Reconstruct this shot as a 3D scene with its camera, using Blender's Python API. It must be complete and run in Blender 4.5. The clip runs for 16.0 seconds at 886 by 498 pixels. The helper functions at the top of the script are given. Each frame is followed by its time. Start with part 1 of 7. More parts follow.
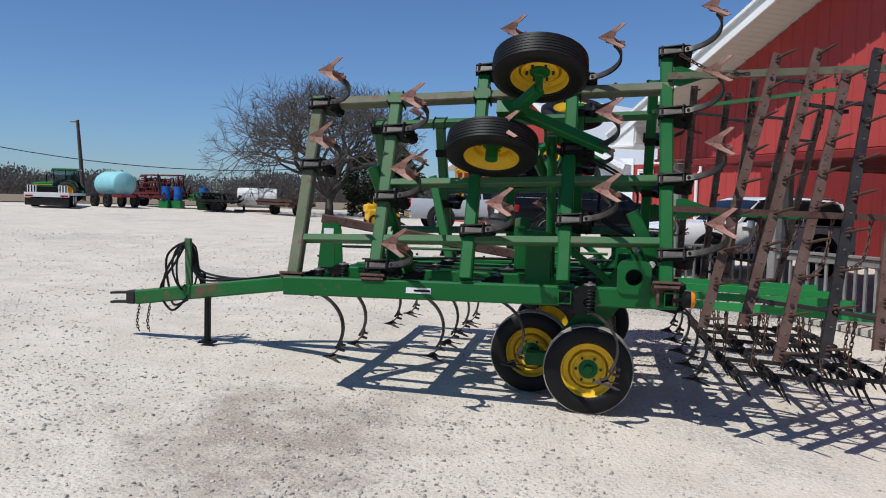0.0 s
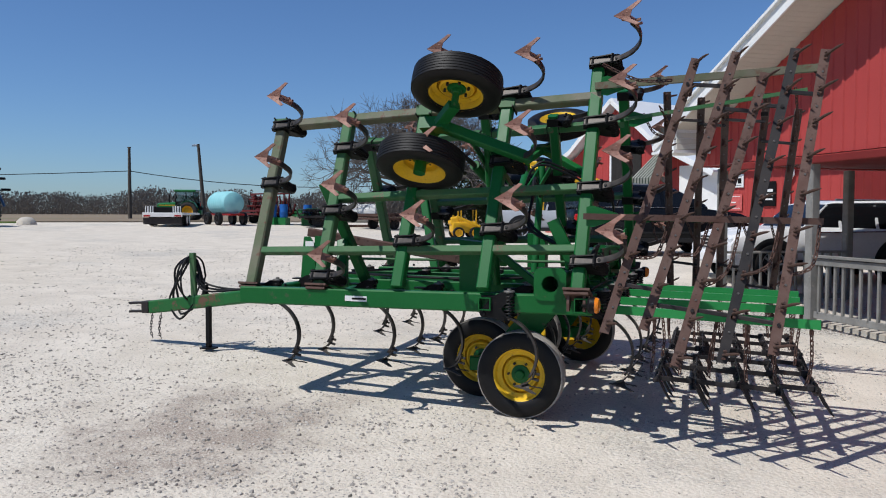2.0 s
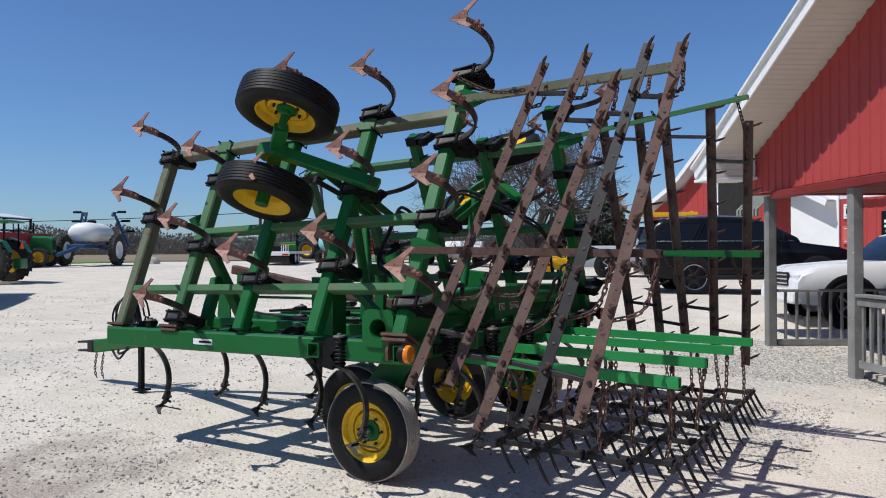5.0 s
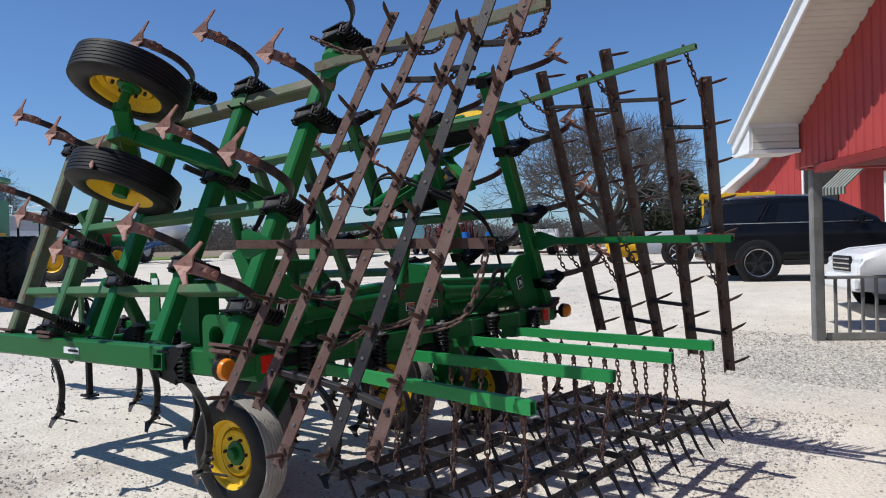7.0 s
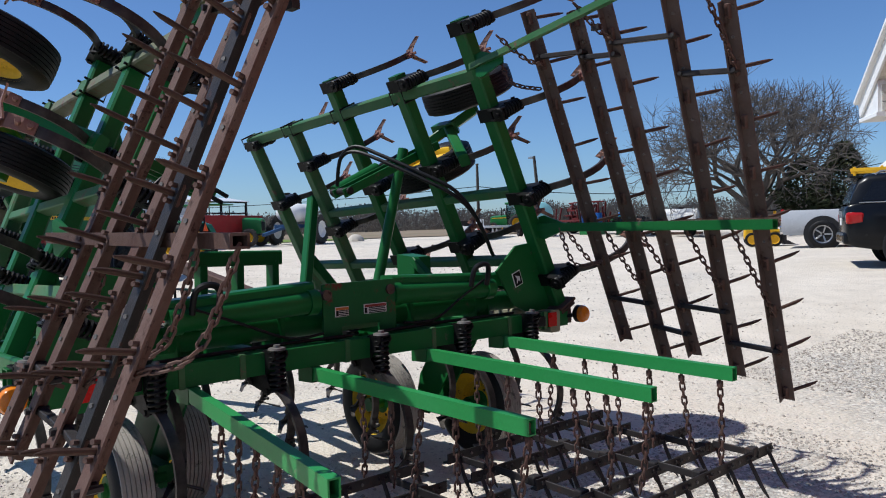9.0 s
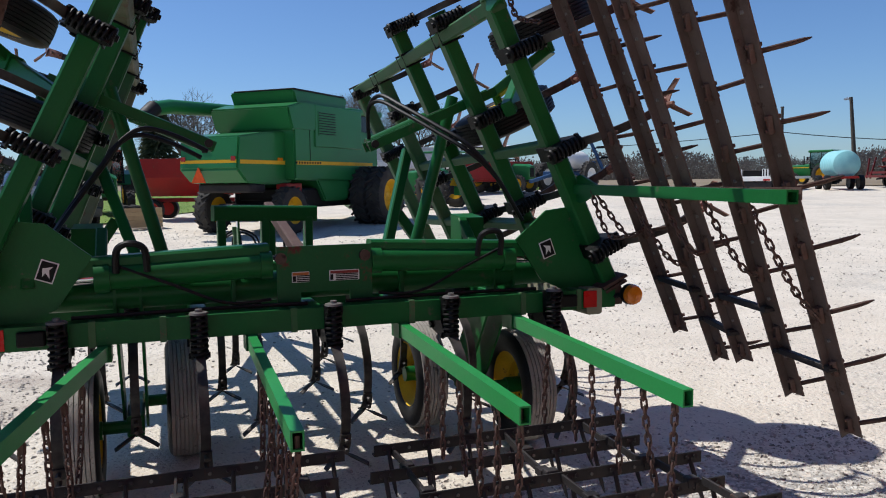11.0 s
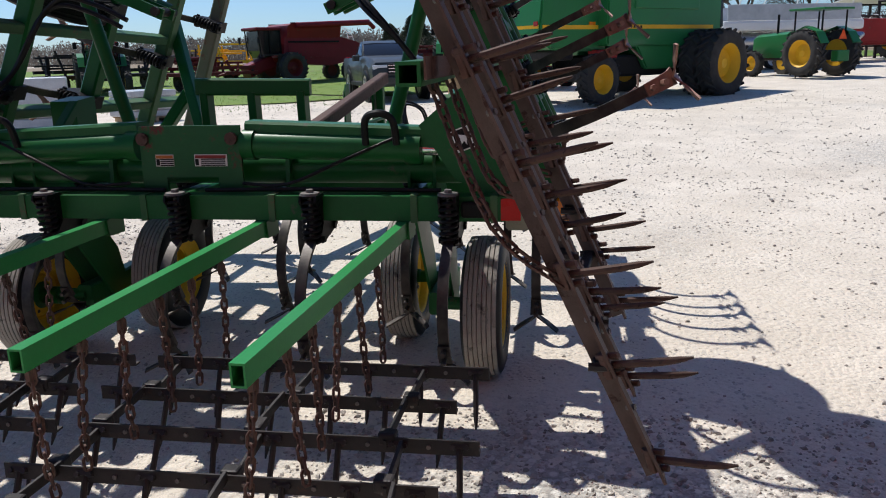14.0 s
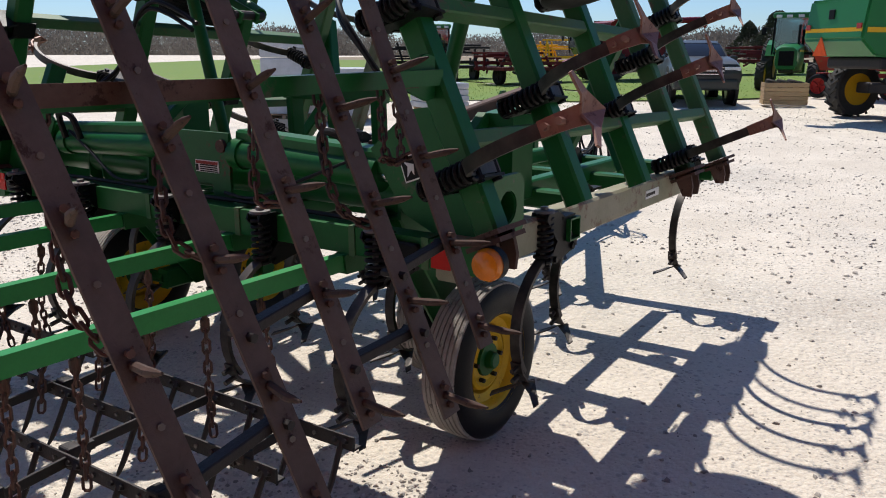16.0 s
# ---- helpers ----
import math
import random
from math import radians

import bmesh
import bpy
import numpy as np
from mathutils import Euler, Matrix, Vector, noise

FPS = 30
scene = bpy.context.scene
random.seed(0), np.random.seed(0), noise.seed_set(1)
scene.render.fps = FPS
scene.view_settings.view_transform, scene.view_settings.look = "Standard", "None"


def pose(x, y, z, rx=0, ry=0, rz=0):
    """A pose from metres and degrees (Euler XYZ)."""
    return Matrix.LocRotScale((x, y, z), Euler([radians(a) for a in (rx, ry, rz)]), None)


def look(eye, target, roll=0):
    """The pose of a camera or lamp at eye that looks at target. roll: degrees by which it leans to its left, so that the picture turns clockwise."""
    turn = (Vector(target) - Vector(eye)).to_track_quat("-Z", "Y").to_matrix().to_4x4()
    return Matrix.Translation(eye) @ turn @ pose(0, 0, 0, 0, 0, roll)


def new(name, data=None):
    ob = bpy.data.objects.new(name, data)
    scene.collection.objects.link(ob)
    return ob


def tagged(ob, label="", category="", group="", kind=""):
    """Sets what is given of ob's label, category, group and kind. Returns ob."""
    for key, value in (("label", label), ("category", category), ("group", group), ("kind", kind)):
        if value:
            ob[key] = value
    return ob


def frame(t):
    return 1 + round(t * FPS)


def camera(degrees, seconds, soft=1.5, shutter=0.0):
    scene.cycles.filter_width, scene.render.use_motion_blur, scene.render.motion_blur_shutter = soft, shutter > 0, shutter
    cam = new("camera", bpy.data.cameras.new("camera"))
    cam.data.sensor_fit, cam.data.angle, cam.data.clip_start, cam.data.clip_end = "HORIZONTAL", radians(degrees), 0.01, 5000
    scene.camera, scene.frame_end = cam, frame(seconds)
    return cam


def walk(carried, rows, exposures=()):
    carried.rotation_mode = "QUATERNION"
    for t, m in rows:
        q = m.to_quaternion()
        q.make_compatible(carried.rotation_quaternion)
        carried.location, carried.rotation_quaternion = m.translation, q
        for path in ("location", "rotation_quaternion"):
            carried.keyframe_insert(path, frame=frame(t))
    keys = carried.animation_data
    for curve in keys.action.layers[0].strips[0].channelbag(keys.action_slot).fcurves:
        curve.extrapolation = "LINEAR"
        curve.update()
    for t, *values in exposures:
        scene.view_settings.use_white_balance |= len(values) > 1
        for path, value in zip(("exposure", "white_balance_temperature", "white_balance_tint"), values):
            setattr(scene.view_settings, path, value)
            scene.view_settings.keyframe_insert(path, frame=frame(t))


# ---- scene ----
cam = camera(58.32, 16.0, 1.05)
PATH = [
    (0, (-0.641, -7.651, 1.653), (-1.026, -5.691, 1.539), 1.5),
    (0.5, (-0.216, -7.586, 1.624), (-0.678, -5.644, 1.510), 1.4),
    (1, (0.207, -7.648, 1.641), (-0.334, -5.726, 1.529), 1.0),
    (1.5, (0.581, -7.660, 1.666), (-0.035, -5.760, 1.558), 0.5),
    (2, (0.914, -7.551, 1.673), (0.233, -5.673, 1.585), 0.2),
    (2.5, (1.198, -7.288, 1.671), (0.449, -5.434, 1.605), 0.1),
    (3, (1.541, -7.079, 1.668), (0.745, -5.245, 1.623), 0.3),
    (3.5, (1.776, -6.813, 1.638), (0.942, -4.995, 1.609), 0.4),
    (4, (2.031, -6.542, 1.676), (1.156, -4.744, 1.645), 0.3),
    (4.2, (2.176, -6.422, 1.650), (1.273, -4.637, 1.630), 0.1),
    (6.3, (3.136, -4.976, 1.646), (1.988, -3.339, 1.647), -1.0),
    (6.5, (3.202, -4.813, 1.645), (2.036, -3.189, 1.644), -1.3),
    (7, (3.368, -4.369, 1.638), (2.152, -2.782, 1.622), -1.6),
    (7.5, (3.405, -3.905, 1.624), (2.141, -2.356, 1.567), -1.8),
    (8, (3.450, -3.428, 1.614), (2.128, -1.931, 1.520), -2.0),
    (8.5, (3.428, -3.034, 1.593), (2.033, -1.604, 1.495), -2.2),
    (8.7, (3.436, -2.878, 1.613), (2.006, -1.483, 1.533), -2.1),
    (10.8, (3.917, -0.998, 1.706), (2.068, -0.246, 1.579), -0.6),
    (11, (3.889, -0.828, 1.688), (2.017, -0.143, 1.516), -0.7),
    (11.5, (3.897, -0.392, 1.662), (1.986, 0.135, 1.393), -1.3),
    (12, (3.886, 0.057, 1.672), (1.952, 0.434, 1.332), -2.0),
    (12.5, (3.732, 0.480, 1.681), (1.782, 0.711, 1.299), -2.3),
    (13, (3.669, 0.964, 1.674), (1.712, 1.020, 1.266), -2.4),
    (13.5, (3.460, 1.352, 1.627), (1.510, 1.226, 1.198), -2.0),
    (14, (3.270, 1.778, 1.649), (1.355, 1.454, 1.174), -1.5),
    (14.5, (3.059, 2.174, 1.667), (1.195, 1.653, 1.164), -0.9),
    (15, (2.724, 2.462, 1.667), (0.930, 1.743, 1.154), -0.4),
    (15.5, (2.382, 2.754, 1.683), (0.671, 1.848, 1.180), 0.0),
    (16, (2.232, 3.074, 1.709), (0.624, 1.984, 1.232), 0.2),
]
EXPOSURES = ((0.0, -0.15, 6450, 10), (4.0, -0.12, 6350, 10), (6.3, 0.0, 6350, 10), (8.7, 0.03, 6350, 10), (11.0, 0.04, 6500, 11), (13.5, 0.08, 6550, 11), (15.0, 0.11, 6700, 12), (16.0, 0.13, 6800, 12))
walk(cam, [(t, look(eye, target, roll)) for t, eye, target, roll in PATH], EXPOSURES)

# ---------------------------------------------------------------- light
world = bpy.data.worlds.new("sky")
scene.world = world
world.use_nodes = True
wn = world.node_tree
wn.nodes.clear()
sky = wn.nodes.new("ShaderNodeTexSky")
sky.sky_type = "NISHITA"
sky.sun_disc = False
SUN_DIR = Vector((-0.405, -0.475, 1.0)).normalized()
sky.sun_elevation = math.asin(SUN_DIR.z)
sky.sun_rotation = math.atan2(SUN_DIR.x, SUN_DIR.y)
sky.air_density, sky.dust_density, sky.ozone_density, sky.altitude = 1.0, 0.6, 3.0, 600
wbg = wn.nodes.new("ShaderNodeBackground")
wbg.inputs["Strength"].default_value = 0.087
wout = wn.nodes.new("ShaderNodeOutputWorld")
# clear spring air: a little bluer than the model's
tint = wn.nodes.new("ShaderNodeMix")
tint.data_type, tint.blend_type = "RGBA", "MULTIPLY"
tint.inputs["Factor"].default_value = 1.0
tint.inputs[7].default_value = (0.74, 0.97, 1.27, 1)
wn.links.new(sky.outputs[0], tint.inputs[6])
wn.links.new(tint.outputs[2], wbg.inputs[0])
wn.links.new(wbg.outputs[0], wout.inputs[0])
sun = new("sun", bpy.data.lights.new("sun", "SUN"))
sun.data.energy, sun.data.angle, sun.data.color = 4.8, radians(0.53), (1.0, 0.98, 0.94)
sun.matrix_world = look(SUN_DIR * 60, (0, 0, 0))


# ---------------------------------------------------------------- materials
def material(name, base, rough=0.6, metal=0.0, second=None, third=None, scale=6.0, fine=60.0, amount=0.5, spots=0.0,
             bump=0.15, bump_scale=90.0, coat=0.0, island=0.0, rand=0.0, space="Object", spec=0.2):
    """A worn surface: two colours mixed by broad noise, a third in small stains, fine relief."""
    m = bpy.data.materials.new(name)
    m.use_nodes = True
    nt = m.node_tree
    bsdf = nt.nodes["Principled BSDF"]
    tc = nt.nodes.new("ShaderNodeTexCoord")

    def noise_at(sc, detail=4.0, rough_=0.6):
        n = nt.nodes.new("ShaderNodeTexNoise")
        n.inputs["Scale"].default_value, n.inputs["Detail"].default_value, n.inputs["Roughness"].default_value = sc, detail, rough_
        nt.links.new(tc.outputs[space], n.inputs["Vector"])
        return n

    def ramp(src, lo, hi):
        r = nt.nodes.new("ShaderNodeMapRange")
        r.inputs["From Min"].default_value, r.inputs["From Max"].default_value = lo, hi
        nt.links.new(src, r.inputs["Value"])
        return r.outputs["Result"]

    def mix(fac, a, b):
        x = nt.nodes.new("ShaderNodeMix")
        x.data_type = "RGBA"
        if isinstance(fac, float):
            x.inputs["Factor"].default_value = fac
        else:
            nt.links.new(fac, x.inputs["Factor"])
        for k, v in ((6, a), (7, b)):
            if isinstance(v, tuple):
                x.inputs[k].default_value = (*v, 1)
            else:
                nt.links.new(v, x.inputs[k])
        return x.outputs[2]

    second = second or tuple(c * 0.72 for c in base)
    broad, small = noise_at(scale), noise_at(fine, 5.0, 0.7)
    col = mix(ramp(broad.outputs["Fac"], 0.5 - 0.3 * amount, 0.75), base, second)
    shade = nt.nodes.new("ShaderNodeMapRange")
    shade.inputs["To Min"].default_value, shade.inputs["To Max"].default_value = 0.8, 1.15
    nt.links.new(small.outputs["Fac"], shade.inputs["Value"])
    mul = nt.nodes.new("ShaderNodeVectorMath")
    mul.operation = "SCALE"
    nt.links.new(col, mul.inputs[0])
    nt.links.new(shade.outputs["Result"], mul.inputs["Scale"])
    col = mul.outputs[0]
    if third:
        st = noise_at(scale * 2.7, 6.0, 0.72)
        col = mix(ramp(st.outputs["Fac"], 0.66 - 0.25 * spots, 0.72 - 0.2 * spots), col, third)
    if island or rand:
        info = nt.nodes.new("ShaderNodeNewGeometry" if island else "ShaderNodeObjectInfo")
        rr = nt.nodes.new("ShaderNodeMapRange")
        rr.inputs["To Min"].default_value, rr.inputs["To Max"].default_value = 1 - (island or rand), 1 + (island or rand)
        nt.links.new(info.outputs["Random Per Island" if island else "Random"], rr.inputs["Value"])
        mm = nt.nodes.new("ShaderNodeVectorMath")
        mm.operation = "SCALE"
        nt.links.new(col, mm.inputs[0])
        nt.links.new(rr.outputs["Result"], mm.inputs["Scale"])
        col = mm.outputs[0]
    nt.links.new(col, bsdf.inputs["Base Color"])
    rr = nt.nodes.new("ShaderNodeMapRange")
    rr.inputs["To Min"].default_value, rr.inputs["To Max"].default_value = max(rough - 0.15, 0.02), min(rough + 0.2, 1)
    nt.links.new(broad.outputs["Fac"], rr.inputs["Value"])
    nt.links.new(rr.outputs["Result"], bsdf.inputs["Roughness"])
    bsdf.inputs["Metallic"].default_value = metal
    bsdf.inputs["Coat Weight"].default_value = coat
    bsdf.inputs["Specular IOR Level"].default_value = spec
    if bump:
        b = nt.nodes.new("ShaderNodeBump")
        b.inputs["Strength"].default_value, b.inputs["Distance"].default_value = bump, 0.01
        h = noise_at(bump_scale, 4.0)
        nt.links.new(h.outputs["Fac"], b.inputs["Height"])
        nt.links.new(b.outputs["Normal"], bsdf.inputs["Normal"])
    return m


GREEN = material("green_paint", (0.007, 0.1, 0.022), 0.36, 0, (0.011, 0.112, 0.028), (0.07, 0.085, 0.05), scale=2.2, spots=0.12, bump=0.05, spec=0.2)
GREEN_WORN = material("worn_green_paint", (0.03, 0.125, 0.042), 0.5, 0, (0.085, 0.14, 0.07), (0.13, 0.08, 0.055), scale=3.0, spots=0.3, bump=0.08)
GREEN_BRIGHT = material("new_green_paint", (0.02, 0.22, 0.055), 0.33, 0, (0.03, 0.24, 0.07), (0.10, 0.16, 0.09), scale=2.0, spots=0.1, bump=0.03)
FADED = material("faded_frame_paint", (0.15, 0.14, 0.1), 0.6, 0, (0.085, 0.12, 0.06), (0.13, 0.075, 0.05), scale=4.0, spots=0.4, bump=0.1)
FADED_SIDE = material("sun_faded_rusty_paint", (0.3, 0.28, 0.2), 0.6, 0, (0.2, 0.21, 0.13), (0.17, 0.1, 0.07), scale=3.0, spots=0.45, bump=0.1)
GREEN_CHIPPED = material("chipped_green_paint", (0.009, 0.09, 0.024), 0.42, 0, (0.016, 0.1, 0.032), (0.11, 0.022, 0.018), scale=2.6, spots=0.34, bump=0.06, spec=0.2)
RUST = material("rusty_steel", (0.088, 0.046, 0.036), 0.72, 0.15, (0.125, 0.084, 0.07), (0.045, 0.024, 0.019), scale=7.0, spots=0.4, bump=0.25, rand=0.15)
BAR_STEEL = material("weathered_bar_steel", (0.086, 0.056, 0.047), 0.65, 0.1, (0.13, 0.1, 0.088), (0.05, 0.026, 0.02), scale=5.0, spots=0.3, bump=0.25, rand=0.15)
DARK_STEEL = material("dark_worn_steel", (0.022, 0.02, 0.021), 0.5, 0.12, (0.042, 0.036, 0.034), (0.06, 0.03, 0.022), scale=6.0, spots=0.2, bump=0.2, rand=0.2)
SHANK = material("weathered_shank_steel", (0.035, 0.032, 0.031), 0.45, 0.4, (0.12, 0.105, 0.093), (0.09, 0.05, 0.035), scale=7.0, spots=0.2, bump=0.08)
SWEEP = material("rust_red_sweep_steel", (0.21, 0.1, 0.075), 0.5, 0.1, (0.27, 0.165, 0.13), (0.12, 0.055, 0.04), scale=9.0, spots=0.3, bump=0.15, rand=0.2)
TOOTH = material("worn_tooth_steel", (0.06, 0.038, 0.03), 0.7, 0.1, (0.1, 0.058, 0.045), (0.03, 0.022, 0.02), scale=12.0, spots=0.3, bump=0.15)
BLACK = material("black_iron", (0.005, 0.005, 0.0055), 0.45, 0.0, (0.01, 0.0095, 0.0095), (0.04, 0.024, 0.018), scale=9.0, spots=0.2, bump=0.12, spec=0.14)
RUBBER = material("tyre_rubber", (0.006, 0.006, 0.0065), 0.5, 0, (0.014, 0.013, 0.0125), scale=5.0, bump=0.1, spec=0.2)
DUSTY_TREAD = material("dusty_tread_rubber", (0.36, 0.33, 0.295), 0.9, 0, (0.24, 0.22, 0.2), (0.1, 0.095, 0.09), scale=6.0, spots=0.3, bump=0.3)
YELLOW = material("yellow_rim_paint", (0.72, 0.45, 0.02), 0.42, 0, (0.62, 0.38, 0.03), (0.2, 0.11, 0.03), scale=8.0, spots=0.2, bump=0.05)
HOSE = material("hydraulic_hose_rubber", (0.009, 0.009, 0.01), 0.45, 0, bump=0.05)
WHITE = material("white_paint", (0.75, 0.75, 0.73), 0.4, 0, (0.68, 0.68, 0.66), scale=3.0, bump=0.03)
RED_REFLECT = material("red_reflector", (0.55, 0.012, 0.01), 0.25, 0, bump=0.02)
AMBER = material("amber_lens", (0.75, 0.22, 0.01), 0.22, 0, (0.6, 0.15, 0.01), bump=0.02, coat=0.5)
WORN_STEEL = material("bare_worn_steel", (0.17, 0.16, 0.15), 0.5, 0.3, (0.12, 0.11, 0.1), scale=9.0, bump=0.1)
CHROME = material("chromed_rod", (0.75, 0.75, 0.76), 0.15, 1.0, bump=0.0)


# ---------------------------------------------------------------- mesh tools
class Shape:
    """Collects vertices and faces of one mesh."""

    def __init__(self):
        self.v, self.f = [], []

    def add(self, verts, faces):
        o = len(self.v)
        self.v += [tuple(p) for p in verts]
        self.f += [tuple(o + i for i in q) for q in faces]
        return self

    def box(self, c, size, m=None, bevel=0.0):
        x, y, z = (s / 2 for s in size)
        b = min(bevel, x * 0.9, y * 0.9, z * 0.9)
        c = Vector(c)
        if b <= 0:
            pts = [Vector((i * x, j * y, k * z)) for i in (-1, 1) for j in (-1, 1) for k in (-1, 1)]
            faces = [(0, 1, 3, 2), (4, 6, 7, 5), (0, 4, 5, 1), (2, 3, 7, 6), (0, 2, 6, 4), (1, 5, 7, 3)]
        else:
            bm = bmesh.new()
            bmesh.ops.create_cube(bm, size=1)
            for q in bm.verts:
                q.co = Vector((q.co.x * size[0], q.co.y * size[1], q.co.z * size[2]))
            bmesh.ops.bevel(bm, geom=bm.edges[:], offset=b, segments=2, affect="EDGES", profile=0.5)
            bm.verts.index_update()
            pts = [q.co.copy() for q in bm.verts]
            faces = [[q.index for q in f.verts] for f in bm.faces]
            bm.free()
        if m is not None:
            pts = [m @ p for p in pts]
        return self.add([p + c for p in pts], faces)

    def beam(self, a, b, w, h, up=(0, 0, 1), cham=0.12):
        """A rectangular tube from a to b with worn corners; w across, h along up."""
        a, b = Vector(a), Vector(b)
        ax = (b - a).normalized()
        side = ax.cross(Vector(up)).normalized()
        u = side.cross(ax).normalized()
        e = cham * min(w, h)
        ring = [(-w / 2 + e, -h / 2), (w / 2 - e, -h / 2), (w / 2, -h / 2 + e), (w / 2, h / 2 - e), (w / 2 - e, h / 2), (-w / 2 + e, h / 2), (-w / 2, h / 2 - e), (-w / 2, -h / 2 + e)]
        pts = [p + side * i + u * j for p in (a, b) for i, j in ring]
        n = len(ring)
        faces = [(i, (i + 1) % n, n + (i + 1) % n, n + i) for i in range(n)] + [tuple(range(n))[::-1], tuple(range(n, 2 * n))]
        return self.add(pts, faces)

    def channel(self, a, b, w, h, up=(0, 0, 1), t=0.008):
        """A hollow square tube, open at b's end."""
        a, b = Vector(a), Vector(b)
        ax = (b - a).normalized()
        side = ax.cross(Vector(up)).normalized()
        u = side.cross(ax).normalized()
        pts = []
        for p, inset in ((a, 0), (b, 0), (b, t), (a + ax * 0.02, t)):
            pts += [p + side * i * (w / 2 - inset) + u * j * (h / 2 - inset) for i, j in ((-1, -1), (1, -1), (1, 1), (-1, 1))]
        faces = []
        for k in range(3):
            faces += [(4 * k + i, 4 * k + (i + 1) % 4, 4 * k + 4 + (i + 1) % 4, 4 * k + 4 + i) for i in range(4)]
        faces += [(3, 2, 1, 0), (12, 13, 14, 15)]
        return self.add(pts, faces)

    def pipe(self, pts, r, n=8, closed=False, cap=True):
        """A round tube along a run of points; r may be a list."""
        pts = [Vector(p) for p in pts]
        k = len(pts)
        rs = r if isinstance(r, (list, tuple)) else [r] * k
        out, prev = [], None
        for i, p in enumerate(pts):
            d = (pts[(i + 1) % k] - pts[i - 1]) if closed else (pts[min(i + 1, k - 1)] - pts[max(i - 1, 0)])
            d = d.normalized() if d.length > 1e-9 else Vector((0, 0, 1))
            ref = prev if prev is not None else (Vector((0, 0, 1)) if abs(d.z) < 0.9 else Vector((1, 0, 0)))
            u = (ref - d * ref.dot(d)).normalized()
            prev = u
            w = d.cross(u)
            out += [p + rs[i] * (math.cos(2 * math.pi * j / n) * u + math.sin(2 * math.pi * j / n) * w) for j in range(n)]
        faces = []
        for i in range(k if closed else k - 1):
            i2 = (i + 1) % k
            faces += [(i * n + j, i * n + (j + 1) % n, i2 * n + (j + 1) % n, i2 * n + j) for j in range(n)]
        if cap and not closed:
            faces += [tuple(range(n))[::-1], tuple(range((k - 1) * n, k * n))]
        return self.add(out, faces)

    def strap(self, pts, width, thick, side=(0, 1, 0)):
        """A flat bar bent along points in a plane; side is its width's direction."""
        pts, side = [Vector(p) for p in pts], Vector(side).normalized()
        k, out = len(pts), []
        widths = width if isinstance(width, (list, tuple)) else [width] * k
        for i, p in enumerate(pts):
            d = (pts[min(i + 1, k - 1)] - pts[max(i - 1, 0)]).normalized()
            nrm = side.cross(d).normalized()
            out += [p + side * a * widths[i] / 2 + nrm * b * thick / 2 for a, b in ((-1, -1), (1, -1), (1, 1), (-1, 1))]
        faces = [(4 * i + j, 4 * i + (j + 1) % 4, 4 * i + 4 + (j + 1) % 4, 4 * i + 4 + j) for i in range(k - 1) for j in range(4)]
        return self.add(out, faces + [(3, 2, 1, 0), (4 * k - 4, 4 * k - 3, 4 * k - 2, 4 * k - 1)])

    def lathe(self, prof, n=32, m=None, arc=None):
        """Turns (radius, height) pairs round the y axis."""
        out, k = [], len(prof)
        for j in range(n):
            a = 2 * math.pi * j / n
            out += [Vector((r * math.cos(a), y, r * math.sin(a))) for r, y in prof]
        if m is not None:
            out = [m @ p for p in out]
        return self.add(out, [(j * k + i, j * k + i + 1, ((j + 1) % n) * k + i + 1, ((j + 1) % n) * k + i) for j in range(n) for i in range(k - 1)])

    def plate(self, outline, thick, m=None):
        """A flat plate: an outline in the x-z plane, thick along y."""
        n = len(outline)
        out = [Vector((x, s * thick / 2, z)) for s in (-1, 1) for x, z in outline]
        if m is not None:
            out = [m @ p for p in out]
        return self.add(out, [tuple(range(n)), tuple(range(n, 2 * n))[::-1]] + [(i, n + i, n + (i + 1) % n, (i + 1) % n) for i in range(n)])

    def coil(self, a, b, r, wire, turns, n=6, steps=12):
        a, b = Vector(a), Vector(b)
        d = (b - a).normalized()
        u = d.orthogonal().normalized()
        w = d.cross(u)
        k = int(turns * steps)
        return self.pipe([a + (b - a) * i / k + r * (math.cos(2 * math.pi * i / steps) * u + math.sin(2 * math.pi * i / steps) * w) for i in range(k + 1)], wire, n)

    def mesh(self, name, mat, smooth=False):
        me = bpy.data.meshes.new(name)
        me.from_pydata([tuple(p) for p in self.v], [], self.f)
        me.validate()
        bm = bmesh.new()
        bm.from_mesh(me)
        bmesh.ops.recalc_face_normals(bm, faces=bm.faces)
        bm.to_mesh(me)
        bm.free()
        for mm in (mat if isinstance(mat, (list, tuple)) else [mat]):
            me.materials.append(mm)
        if smooth:
            me.polygons.foreach_set("use_smooth", [True] * len(me.polygons))
            me.set_sharp_from_angle(angle=radians(38))
        return me


def thing(name, label, category, group="", kind="", at=None):
    ob = new(name)
    if at is not None:
        ob.matrix_basis = at
    return tagged(ob, label, category, group, kind)


def part(name, shape, mat, parent, label="", m=None, smooth=False):
    """A mesh of its own under a thing or a part; shape is a Shape or a mesh that is shared."""
    me = shape.mesh(name, mat, smooth) if isinstance(shape, Shape) else shape
    ob = new(name, me)
    ob.parent = parent
    if m is not None:
        ob.matrix_basis = m
    if label:
        ob["label"] = label
    return ob


def solo(name, shape, mat, label="", category="", group="", kind="", m=None, smooth=False):
    me = shape.mesh(name, mat, smooth) if isinstance(shape, Shape) else shape
    ob = new(name, me)
    if m is not None:
        ob.matrix_basis = m
    return tagged(ob, label, category, group, kind)


